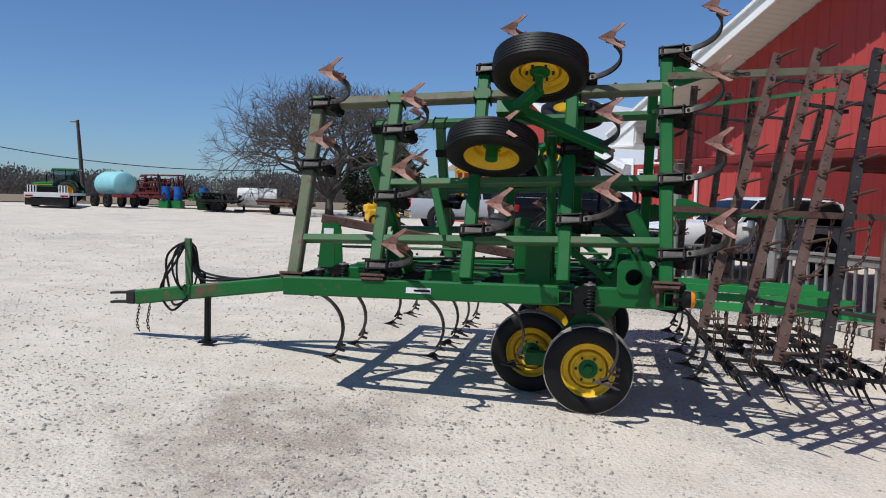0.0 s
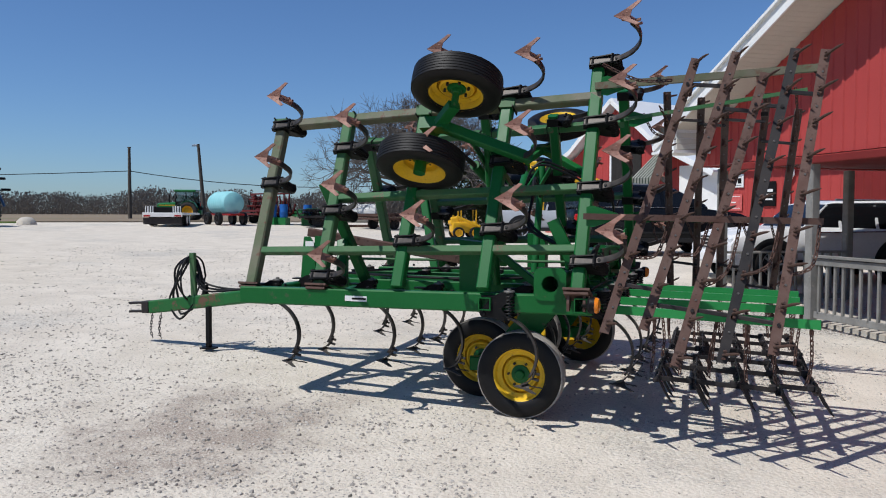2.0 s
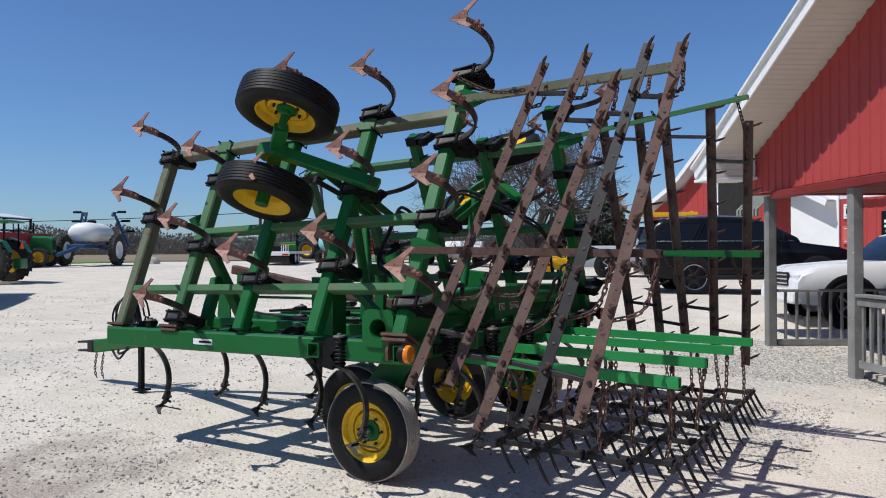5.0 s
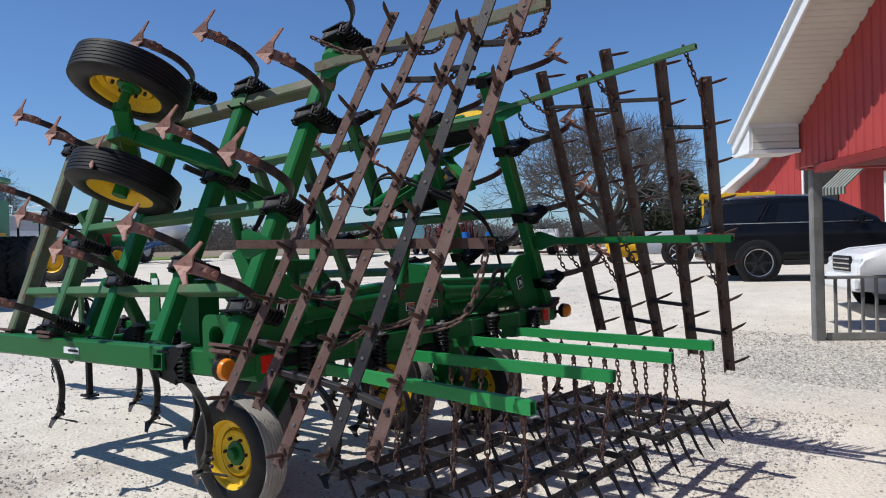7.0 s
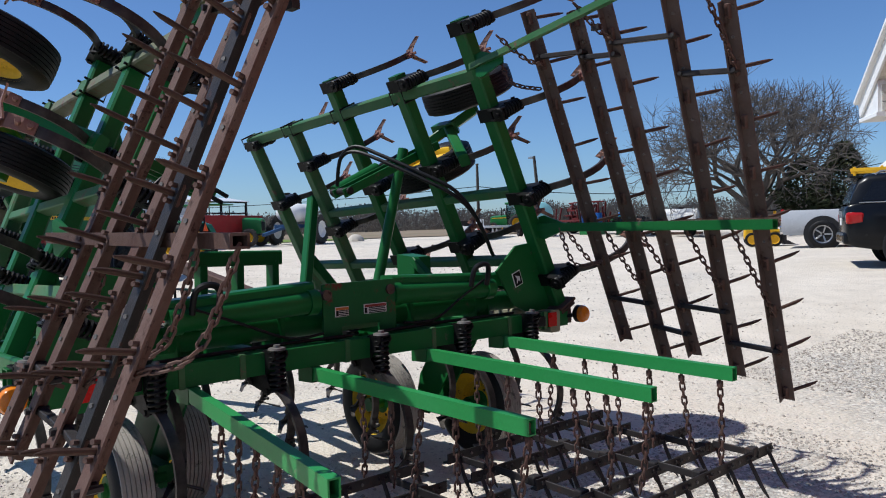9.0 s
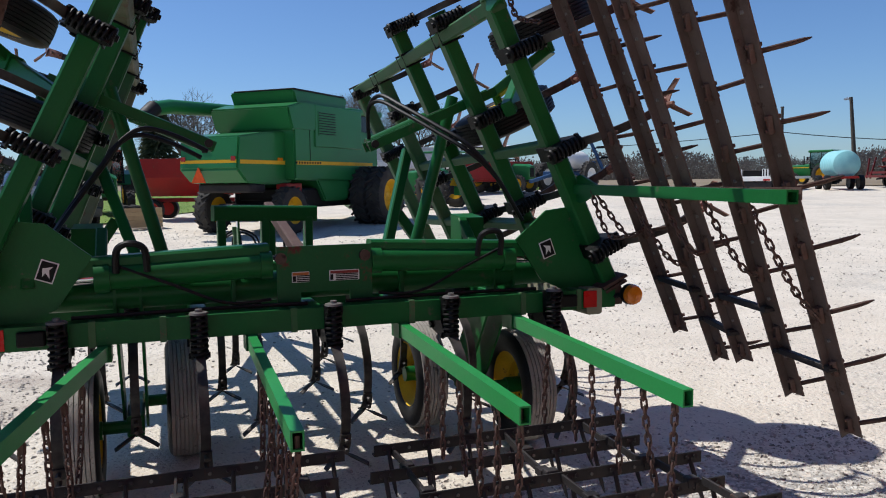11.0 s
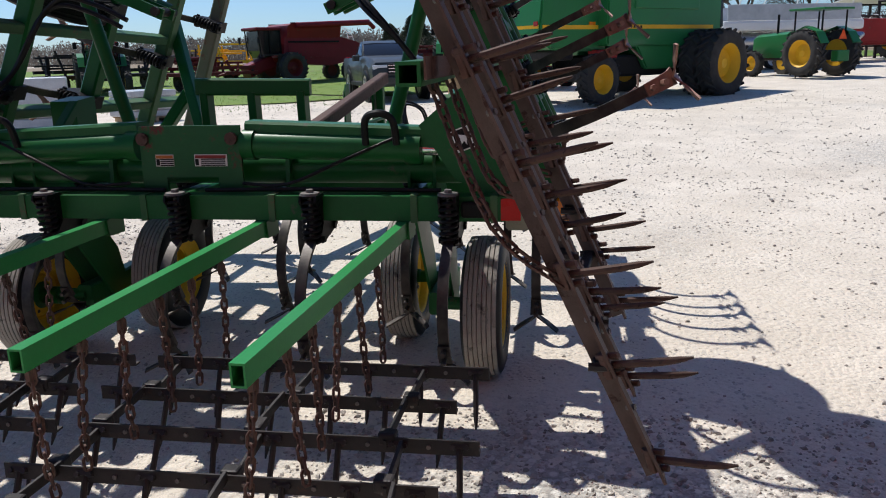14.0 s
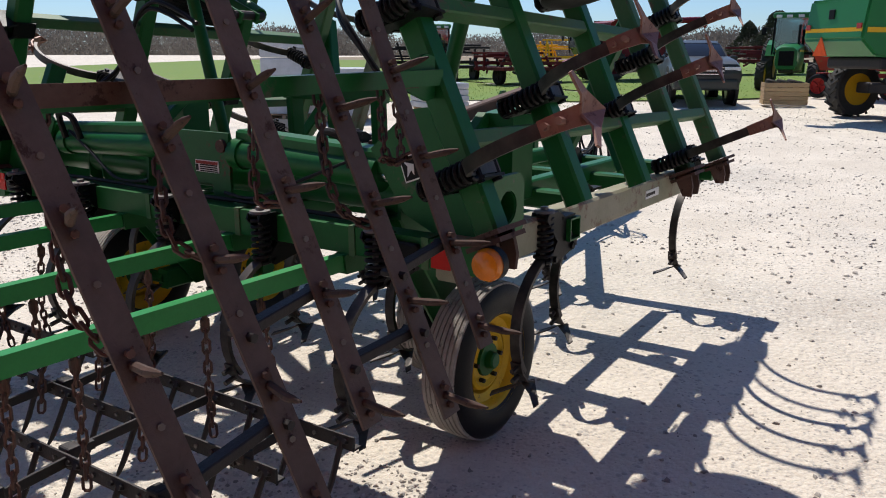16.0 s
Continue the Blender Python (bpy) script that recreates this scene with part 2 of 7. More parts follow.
def frame_of(o, x, y, z):
    """A matrix from an origin and three axes."""
    m = Matrix.Identity(4)
    for i, a in enumerate((x, y, z)):
        for k in range(3):
            m[k][i] = a[k]
    m.translation = Vector(o)
    return m


def ground_z(x, y):
    g = -0.027 * x + 0.0095 * y
    rise = 0.035 * min(max(y - 5.5, 0.0), 10.0) * min(max((x + 14) / 8, 0.0), 1.0)
    if g > 0.85:
        g = 0.85 + 0.3 * math.tanh((g - 0.85) / 0.3)
    if g < -0.6:
        g = -0.6
    return g + rise

# ---------------------------------------------------------------- ground
def lump(x, y):
    return 0.014 * noise.noise((x * 0.9, y * 0.9, 3.1)) + 0.02 * noise.noise((x * 0.23, y * 0.23, 7.7))


def axis(lo, hi, dense_lo, dense_hi, step, grow=1.22):
    vals = list(np.arange(dense_lo, dense_hi + step / 2, step))
    d, v = step, dense_hi
    while v < hi:
        d *= grow
        v += d
        vals.append(min(v, hi))
    d, v = step, dense_lo
    while v > lo:
        d *= grow
        v -= d
        vals.insert(0, max(v, lo))
    return vals


gx, gy = axis(-1500, 1500, -9, 5, 0.16), axis(-1500, 1500, -8, 8, 0.16)
gs = Shape()
nx_, ny_ = len(gx), len(gy)
gs.v = [(x, y, ground_z(x, y) + lump(x, y) * (1 if max(abs(x), abs(y)) < 30 else 0)) for x in gx for y in gy]
gs.f = [(i * ny_ + j, (i + 1) * ny_ + j, (i + 1) * ny_ + j + 1, i * ny_ + j + 1) for i in range(nx_ - 1) for j in range(ny_ - 1)]


def gravel_material():
    m = bpy.data.materials.new("crushed_limestone")
    m.use_nodes = True
    nt = m.node_tree
    b = nt.nodes["Principled BSDF"]
    tc = nt.nodes.new("ShaderNodeTexCoord")

    def tex(kind, scale, **kw):
        n = nt.nodes.new(kind)
        n.inputs["Scale"].default_value = scale
        for k, v in kw.items():
            n.inputs[k].default_value = v
        nt.links.new(tc.outputs["Object"], n.inputs["Vector"])
        return n

    def rng(src, a, bb, c=0.0, d=1.0):
        r = nt.nodes.new("ShaderNodeMapRange")
        for i, v in zip(("From Min", "From Max", "To Min", "To Max"), (a, bb, c, d)):
            r.inputs[i].default_value = v
        nt.links.new(src, r.inputs["Value"])
        return r.outputs["Result"]

    def mix(fac, a, bb, mode="MIX"):
        x = nt.nodes.new("ShaderNodeMix")
        x.data_type, x.blend_type = "RGBA", mode
        nt.links.new(fac, x.inputs["Factor"])
        for k, v in ((6, a), (7, bb)):
            if isinstance(v, tuple):
                x.inputs[k].default_value = (*v, 1)
            else:
                nt.links.new(v, x.inputs[k])
        return x.outputs[2]

    stones = tex("ShaderNodeTexVoronoi", 30.0, Randomness=1.0)
    chips = tex("ShaderNodeTexVoronoi", 13.0, Randomness=1.0)
    grit = tex("ShaderNodeTexVoronoi", 110.0, Randomness=1.0)
    fines = tex("ShaderNodeTexNoise", 1.3, Detail=8.0, Roughness=0.65)
    tracks = tex("ShaderNodeTexNoise", 0.3, Detail=4.0)
    dirt = tex("ShaderNodeTexNoise", 0.7, Detail=9.0, Roughness=0.75)
    speck = tex("ShaderNodeTexNoise", 70.0, Detail=4.0, Roughness=0.7)
    cluster = tex("ShaderNodeTexNoise", 2.4, Detail=5.0, Roughness=0.65)
    pebble = tex("ShaderNodeTexVoronoi", 46.0, Randomness=1.0)

    def math2(op, x, y):
        n = nt.nodes.new("ShaderNodeMath")
        n.operation = op
        for i, v in enumerate((x, y)):
            if isinstance(v, float):
                n.inputs[i].default_value = v
            else:
                nt.links.new(v, n.inputs[i])
        return n.outputs[0]

    def patch(cx, cy, rx, ry, edge=0.5):
        """A worn patch with a ragged edge: 1 inside, 0 outside."""
        mp = nt.nodes.new("ShaderNodeMapping")
        mp.inputs["Location"].default_value = (-cx / rx, -cy / ry, 0)
        mp.inputs["Scale"].default_value = (1 / rx, 1 / ry, 0)
        nt.links.new(tc.outputs["Object"], mp.inputs["Vector"])
        ln = nt.nodes.new("ShaderNodeVectorMath")
        ln.operation = "LENGTH"
        nt.links.new(mp.outputs[0], ln.inputs[0])
        ragged = math2("ADD", ln.outputs["Value"], rng(dirt.outputs["Fac"], 0.3, 0.7, -edge, edge))
        return rng(ragged, 1.25, 0.35)

    loose = math2("MAXIMUM", math2("MAXIMUM", patch(0.8, 1.9, 0.9, 1.3), patch(1.2, 5.8, 2.2, 2.0)), rng(tracks.outputs["Fac"], 0.56, 0.7, 0.0, 0.6))
    soil = math2("MAXIMUM", math2("MULTIPLY", patch(-2.75, -2.6, 1.0, 1.25, 0.9), rng(cluster.outputs["Fac"], 0.34, 0.54, 0.35, 1.0)), rng(dirt.outputs["Fac"], 0.6, 0.78, 0.0, 0.7))
    sep = nt.nodes.new("ShaderNodeSeparateColor")
    nt.links.new(stones.outputs["Color"], sep.inputs[0])
    csep = nt.nodes.new("ShaderNodeSeparateColor")
    nt.links.new(chips.outputs["Color"], csep.inputs[0])
    base = mix(rng(fines.outputs["Fac"], 0.35, 0.7), (0.645, 0.582, 0.49), (0.52, 0.46, 0.378))
    # coarse stones of the loose places, each its own grey
    gravel = mix(sep.outputs[0], (0.34, 0.322, 0.285), (0.68, 0.655, 0.59))
    gravel = mix(rng(stones.outputs["Distance"], 0.42, 0.62, 0.0, 0.7), gravel, (0.2, 0.19, 0.175))
    base = mix(math2("MULTIPLY", loose, rng(sep.outputs[1], 0.1, 0.3)), base, gravel)
    base = mix(math2("MULTIPLY", rng(sep.outputs[2], 0.84, 0.92), rng(stones.outputs["Distance"], 0.5, 0.3, 0.0, 0.6)), base, (0.3, 0.28, 0.255))
    base = mix(math2("MULTIPLY", rng(csep.outputs[0], 0.86, 0.9), rng(chips.outputs["Distance"], 0.26, 0.14, 0.0, 0.5)), base, (0.27, 0.25, 0.225))
    base = mix(rng(speck.outputs["Fac"], 0.56, 0.68, 0.0, 0.45), base, (0.33, 0.295, 0.255))
    base = mix(rng(speck.outputs["Fac"], 0.44, 0.36, 0.0, 0.5), base, (0.68, 0.64, 0.565))
    psep = nt.nodes.new("ShaderNodeSeparateColor")
    nt.links.new(pebble.outputs["Color"], psep.inputs[0])
    dark_pebble = math2("MULTIPLY", rng(psep.outputs[0], 0.5, 0.6), rng(pebble.outputs["Distance"], 0.42, 0.25, 0.0, 0.8))
    base = mix(math2("MULTIPLY", dark_pebble, rng(cluster.outputs["Fac"], 0.42, 0.6)), base, (0.24, 0.225, 0.205))
    base = mix(math2("MULTIPLY", soil, rng(speck.outputs["Fac"], 0.36, 0.56, 0.35, 0.95)), base, (0.265, 0.212, 0.172))
    nt.links.new(base, b.inputs["Base Color"])
    b.inputs["Roughness"].default_value = 0.9
    hgt = nt.nodes.new("ShaderNodeMath")
    hgt.operation = "MULTIPLY_ADD"
    nt.links.new(stones.outputs["Distance"], hgt.inputs[0])
    hgt.inputs[1].default_value = -1.0
    nt.links.new(rng(fines.outputs["Fac"], 0.3, 0.8, 0.0, 0.6), hgt.inputs[2])
    h2 = nt.nodes.new("ShaderNodeMath")
    h2.operation = "MULTIPLY_ADD"
    nt.links.new(grit.outputs["Distance"], h2.inputs[0])
    h2.inputs[1].default_value = -0.4
    nt.links.new(hgt.outputs[0], h2.inputs[2])
    bp = nt.nodes.new("ShaderNodeBump")
    bp.inputs["Strength"].default_value, bp.inputs["Distance"].default_value = 0.5, 0.02
    nt.links.new(h2.outputs[0], bp.inputs["Height"])
    nt.links.new(bp.outputs["Normal"], b.inputs["Normal"])
    return m


GRAVEL = gravel_material()
solo("ground", gs, GRAVEL, "pale crushed limestone gravel of a farm yard", "ground", kind="structure", smooth=True)

# ---------------------------------------------------------------- field cultivator
LW, RW = -1, 1
cultivator = thing("field_cultivator", "green folding field cultivator with rusty harrow, parked on gravel", "farm implement")

# centre frame
main_frame = part("main_frame", Shape().beam((-3.15, -1.54, 0.955), (-0.06, -1.54, 0.985), 0.1, 0.15), GREEN, cultivator, "green painted square tube frame")
def tube(a, b, w, h, up=(0, 0, 1), mat=GREEN, parent=None, name="frame_tube", label=""):
    return part(name, Shape().beam(a, b, w, h, up), mat, parent or main_frame, label)


tube((-2.56, 1.54, 0.96), (-0.06, 1.54, 0.985), 0.1, 0.15, mat=FADED_SIDE, label="faded and rusty side tube")
for x, y1 in ((-3.12, 1.62), (-2.36, 1.48), (-1.6, 1.48)):
    tube((x, -1.48, 0.95), (x, y1, 0.95), 0.1, 0.1)
part("frame_tube", Shape().channel((-0.88, 0, 0.965), (-0.88, -1.66, 0.975), 0.1, 0.1), GREEN, main_frame)
part("frame_tube", Shape().channel((-0.88, 0, 0.965), (-0.88, 1.66, 0.975), 0.1, 0.1), GREEN, main_frame)
tail_bar = part("tail_bar", Shape().channel((-0.115, 0, 1.0), (-0.115, 1.68, 1.0), 0.1, 0.11).channel((-0.115, 0, 1.0), (-0.115, -1.74, 1.0), 0.1, 0.11), GREEN, cultivator)
for y in (-0.62, -0.05, 0.42, 1.05):
    tube((-3.0, y, 1.0), (-0.1, y, 1.0), 0.08, 0.1)
# raked inner beams and tongue
for sd in (-1, 1):
    tube((-4.35, sd * 0.07, 0.72), (-3.0, sd * 0.62, 0.93), 0.1, 0.13, mat=GREEN)
TONGUE_PAINT = material("chipped_tongue_paint", (0.014, 0.11, 0.028), 0.45, 0, (0.03, 0.125, 0.04), (0.13, 0.07, 0.05), scale=1.7, spots=0.42, bump=0.1)
tongue = part("tongue", Shape().beam((-5.45, 0, 0.575), (-3.0, 0, 0.90), 0.12, 0.15), TONGUE_PAINT, cultivator, "green drawbar tongue with chipped paint")
hp = Shape()
for dz in (-0.05, 0.05):
    hp.beam((-5.75, 0, 0.56 + dz), (-5.4, 0, 0.58 + dz), 0.09, 0.025)
hp.box((-5.5, 0, 0.575), (0.1, 0.14, 0.14), bevel=0.01)
part("clevis", hp, DARK_STEEL, tongue, "worn steel clevis")
part("jack_leg", Shape().beam((-4.6, -0.08, 0.16), (-4.6, -0.08, 0.62), 0.055, 0.055, (1, 0, 0)).box((-4.6, -0.08, 0.155), (0.16, 0.12, 0.02)), BLACK, tongue, "black parking jack leg")
hm = Shape().beam((-4.85, 0, 0.66), (-4.87, 0, 1.17), 0.04, 0.07, (1, 0, 0)).box((-4.87, 0, 1.19), (0.06, 0.05, 0.06))
part("hose_holder", hm, GREEN_WORN, tongue)


def arc_hose(name, pts, r=0.012, parent=None, mat=HOSE, label="", n=8):
    """A smooth hose through a few points."""
    P, out = [Vector(p) for p in pts], []
    for i in range(len(P) - 1):
        p0, p1, p2, p3 = P[max(i - 1, 0)], P[i], P[i + 1], P[min(i + 2, len(P) - 1)]
        for k in range(6):
            u = k / 6
            out.append(0.5 * (2 * p1 + (p2 - p0) * u + (2 * p0 - 5 * p1 + 4 * p2 - p3) * u * u + (3 * p1 - p0 - 3 * p2 + p3) * u ** 3))
    out.append(P[-1])
    return part(name, Shape().pipe(out, r, n), mat, parent or cultivator, label, smooth=True)


hose_rng = random.Random(5)
for k in range(3):
    j = lambda s=0.03: hose_rng.uniform(-s, s)
    arc_hose("hydraulic_hose", [(-4.6 + j(), 0.02, 0.72), (-4.75 + j(), 0.04 + j(), 0.78), (-4.9 + j(), 0.03 + j(), 1.12 + j(0.05)), (-5.05 + j(0.06), j(0.06), 0.98 + j(0.06)), (-5.13 + j(0.05), j(0.06), 0.72 + j(0.05)), (-4.98 + j(0.1), -0.06 + j(), 0.52 + j(0.06)), (-4.85 + j(0.06), -0.05, 0.66 + j(0.08))], 0.013)
for k, y in enumerate((-0.03, 0.01, 0.05)):
    arc_hose("hydraulic_hose", [(-4.86, 0.02, 1.0), (-4.7, y, 0.8 + 0.03 * k), (-4.3, y + 0.01, 0.815), (-3.9, y - 0.01, 0.868), (-3.5, y + 0.02, 0.922), (-3.15, y + 0.06, 1.0)], 0.012)
part("hose_coupler", Shape().box((-4.7, 0, 0.8), (0.05, 0.05, 0.12), bevel=0.008), BLACK, tongue)

# shank assembly, drawn once: x to the rear, y across, -z towards the soil; origin at the bar's centre
sp = [(-0.06, 0, -0.075), (0.05, 0, -0.085), (0.14, 0, -0.097), (0.22, 0, -0.13), (0.30, 0, -0.195), (0.355, 0, -0.28), (0.375, 0, -0.365), (0.37, 0, -0.44), (0.35, 0, -0.5), (0.318, 0, -0.553)]
def smooth_run(pts, n=3):
    P, out = [Vector(p) for p in pts], []
    for i in range(len(P) - 1):
        p0, p1, p2, p3 = P[max(i - 1, 0)], P[i], P[i + 1], P[min(i + 2, len(P) - 1)]
        for k in range(n):
            u = k / n
            out.append(0.5 * (2 * p1 + (p2 - p0) * u + (2 * p0 - 5 * p1 + 4 * p2 - p3) * u * u + (3 * p1 - p0 - 3 * p2 + p3) * u ** 3))
    return out + [P[-1]]


SHANK_ME = Shape().strap(smooth_run(sp), 0.045, 0.018).mesh("shank", SHANK, True)
br = Shape()
for y in (-0.034, 0.034):
    br.plate([(-0.07, -0.09), (-0.07, -0.05), (0.03, 0.065), (0.1, 0.1), (0.19, 0.1), (0.2, 0.075), (0.1, -0.03), (0.16, -0.1), (0.12, -0.125)], 0.01, pose(0, y, 0))
br.box((-0.055, 0, -0.06), (0.03, 0.1, 0.03)).box((0.0, 0, 0.062), (0.12, 0.085, 0.012)).pipe([(0.12, -0.05, -0.105), (0.12, 0.05, -0.105)], 0.014).pipe([(-0.04, -0.05, -0.075), (-0.04, 0.05, -0.075)], 0.016)
BRACKET_ME = br.mesh("bracket", BLACK)
SPRING_ME = Shape().coil((0.155, 0, -0.11), (0.155, 0, 0.1), 0.036, 0.0085, 8).mesh("coil_spring", BLACK, True)
CAP_ME = Shape().lathe([(0.0, 0.125), (0.016, 0.125), (0.018, 0.112), (0.042, 0.11), (0.046, 0.1), (0.03, 0.094), (0.012, 0.09), (0.012, -0.12), (0.0, -0.12)], 16, pose(0.155, 0, 0) @ pose(0, 0, 0, 90)).mesh("spring_cap", WORN_STEEL, True)
def sweep_mesh():
    """A duck-foot sweep: a pointed, winged blade with a raised stem, on the shank's lower end."""
    top = [(0.0, 0.0, 0.012), (0.09, 0.056, 0.012), (0.175, 0.112, 0.0), (0.205, 0.104, -0.004), (0.135, 0.046, 0.014), (0.115, 0.0, 0.042)]
    s, th = Shape(), 0.008
    for sg in (1, -1):
        o = [Vector((x, sg * y, z)) for x, y, z in top]
        lo = [p - Vector((0, 0, th)) for p in o]
        quads = [(0, 1, 4, 5), (1, 2, 3, 4)]
        s.add(o + lo, [q for q in quads] + [tuple(6 + i for i in q[::-1]) for q in quads] + [(i, (i + 1) % 6, 6 + (i + 1) % 6, 6 + i) for i in range(6)])
    s.strap([(0.06, 0, 0.028), (0.11, 0, 0.05), (0.15, 0, 0.1), (0.165, 0, 0.15)], [0.07, 0.06, 0.055, 0.05], 0.009)
    for h in (0.085, 0.13):
        s.pipe([(0.13 + h * 0.1, 0, h), (0.185 + h * 0.1, 0, h - 0.01)], 0.012, 6)
    return s.mesh("sweep", SWEEP)


SWEEP_ME = sweep_mesh()
# Sweeps under the main frame: darker copy for their shade and dark wear.
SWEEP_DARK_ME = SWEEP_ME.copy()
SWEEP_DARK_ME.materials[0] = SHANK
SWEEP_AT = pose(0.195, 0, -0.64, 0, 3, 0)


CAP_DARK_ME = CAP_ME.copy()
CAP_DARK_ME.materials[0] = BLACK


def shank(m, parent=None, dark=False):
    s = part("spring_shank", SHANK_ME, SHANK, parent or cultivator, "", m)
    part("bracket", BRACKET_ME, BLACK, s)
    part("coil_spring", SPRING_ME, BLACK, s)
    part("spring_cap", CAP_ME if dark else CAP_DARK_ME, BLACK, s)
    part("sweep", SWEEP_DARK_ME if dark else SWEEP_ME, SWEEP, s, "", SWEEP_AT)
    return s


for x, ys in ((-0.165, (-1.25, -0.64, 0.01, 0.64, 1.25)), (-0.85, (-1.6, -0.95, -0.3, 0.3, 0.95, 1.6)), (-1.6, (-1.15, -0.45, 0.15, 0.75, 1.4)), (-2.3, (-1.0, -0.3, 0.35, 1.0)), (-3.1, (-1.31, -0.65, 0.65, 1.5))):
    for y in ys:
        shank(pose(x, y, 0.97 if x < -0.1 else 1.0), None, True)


# wheels: axis along y, outer face towards -y
def tyre_shape(r=0.36, w=0.2):
    p = [(r * 0.60, -0.42 * w), (r * 0.64, -0.47 * w), (r * 0.72, -0.50 * w), (r * 0.84, -0.5 * w), (r * 0.92, -0.46 * w), (r * 0.965, -0.4 * w)]
    tread = []
    for k in range(-3, 4):
        y = k * 0.115 * w
        rr = r * (1.0 - 0.012 * (k / 3) ** 2)
        tread += [(rr * 0.975, y - 0.052 * w), (rr, y - 0.044 * w), (rr, y + 0.044 * w), (rr * 0.975, y + 0.052 * w)]
    q = [(a, -b) for a, b in p[::-1]]
    return p + tread + q


TYRE_PROFILE = tyre_shape()
tm = Shape().lathe(TYRE_PROFILE, 48)
TYRE_ME = tm.mesh("tyre", [RUBBER, DUSTY_TREAD], True)
for poly in TYRE_ME.polygons:
    c = poly.center
    if math.hypot(c.x, c.z) > 0.347 and abs(c.y) < 0.088:
        poly.material_index = 1
TYRE_CLEAN_ME = tm.mesh("tyre", RUBBER, True)
r0 = 0.36 * 0.6
RIM_ME = Shape().lathe([(r0 + 0.012, -0.093), (r0 + 0.014, -0.086), (r0 - 0.002, -0.082), (r0 - 0.012, -0.07), (r0 - 0.02, -0.035), (r0 - 0.055, -0.02), (r0 - 0.06, 0.02), (r0 - 0.012, 0.06), (r0, 0.083), (r0 + 0.014, 0.09), (r0 + 0.006, 0.086), (r0 - 0.02, 0.05), (r0 - 0.068, 0.01), (r0 - 0.075, -0.028), (0.125, -0.036), (0.11, -0.022), (0.075, -0.022), (0.07, -0.03)], 40).mesh("rim", YELLOW, True)
hb = Shape().lathe([(0.0, -0.075), (0.03, -0.075), (0.038, -0.068), (0.042, -0.04), (0.075, -0.036), (0.078, -0.02), (0.05, -0.01), (0.05, 0.1), (0.0, 0.1)], 20)
HUB_ME = hb.mesh("hub", GREEN, True)
BOLT_ME = Shape().pipe([(0, -0.046, 0), (0, -0.02, 0)], 0.011, 6).mesh("wheel_bolt", DARK_STEEL)


def wheel(m, clean=False):
    w = part("wheel", RIM_ME, YELLOW, cultivator, "yellow steel wheel with black ribbed tyre", m)
    part("tyre", TYRE_CLEAN_ME if clean else TYRE_ME, RUBBER, w, "black ribbed tyre" if clean else "black ribbed tyre with dusty worn tread")
    part("hub", HUB_ME, GREEN, w)
    for k in range(6):
        part("wheel_bolt", BOLT_ME, DARK_STEEL, w, "", pose(0.098 * math.cos(k * math.pi / 3), 0, 0.098 * math.sin(k * math.pi / 3)))
    return w


def on_ground(x, y):
    return ground_z(x, y) + 0.36 * 0.985


WHEELS = {-1: ((-0.69, -1.225), (-1.19, -0.69)), 1: ((-0.64, 1.34), (-1.14, 0.825))}
for sd in (-1, 1):
    turn = 0 if sd < 0 else 180
    (xo, yo), (xi, yi) = WHEELS[sd]
    for x, y in WHEELS[sd]:
        wheel(pose(x, y, on_ground(x, y), 0, 0, turn))
    # walking beam and lift arm
    xm, ym = (xo + xi) / 2, (yo + yi) / 2
    zb = on_ground(xm, ym)
    wb = part("walking_beam", Shape().beam((xi - 0.02, ym, zb), (xo + 0.02, ym, zb), 0.09, 0.12).pipe([(xo, ym, zb), (xo, yo - sd * 0.02, zb)], 0.035, 12).pipe([(xi, ym, zb), (xi, yi + sd * 0.02, zb)], 0.035, 12), GREEN, cultivator)
    arm = Shape()
    for dy in (-0.06, 0.06):
        arm.plate([(xm - 0.08, zb - 0.06), (xm + 0.08, zb - 0.06), (-0.3, 1.05), (-0.3, 1.22), (-0.45, 1.22), (xm, zb + 0.22)], 0.014, pose(0, ym + dy, 0))
    part("lift_arm", arm, GREEN, cultivator)

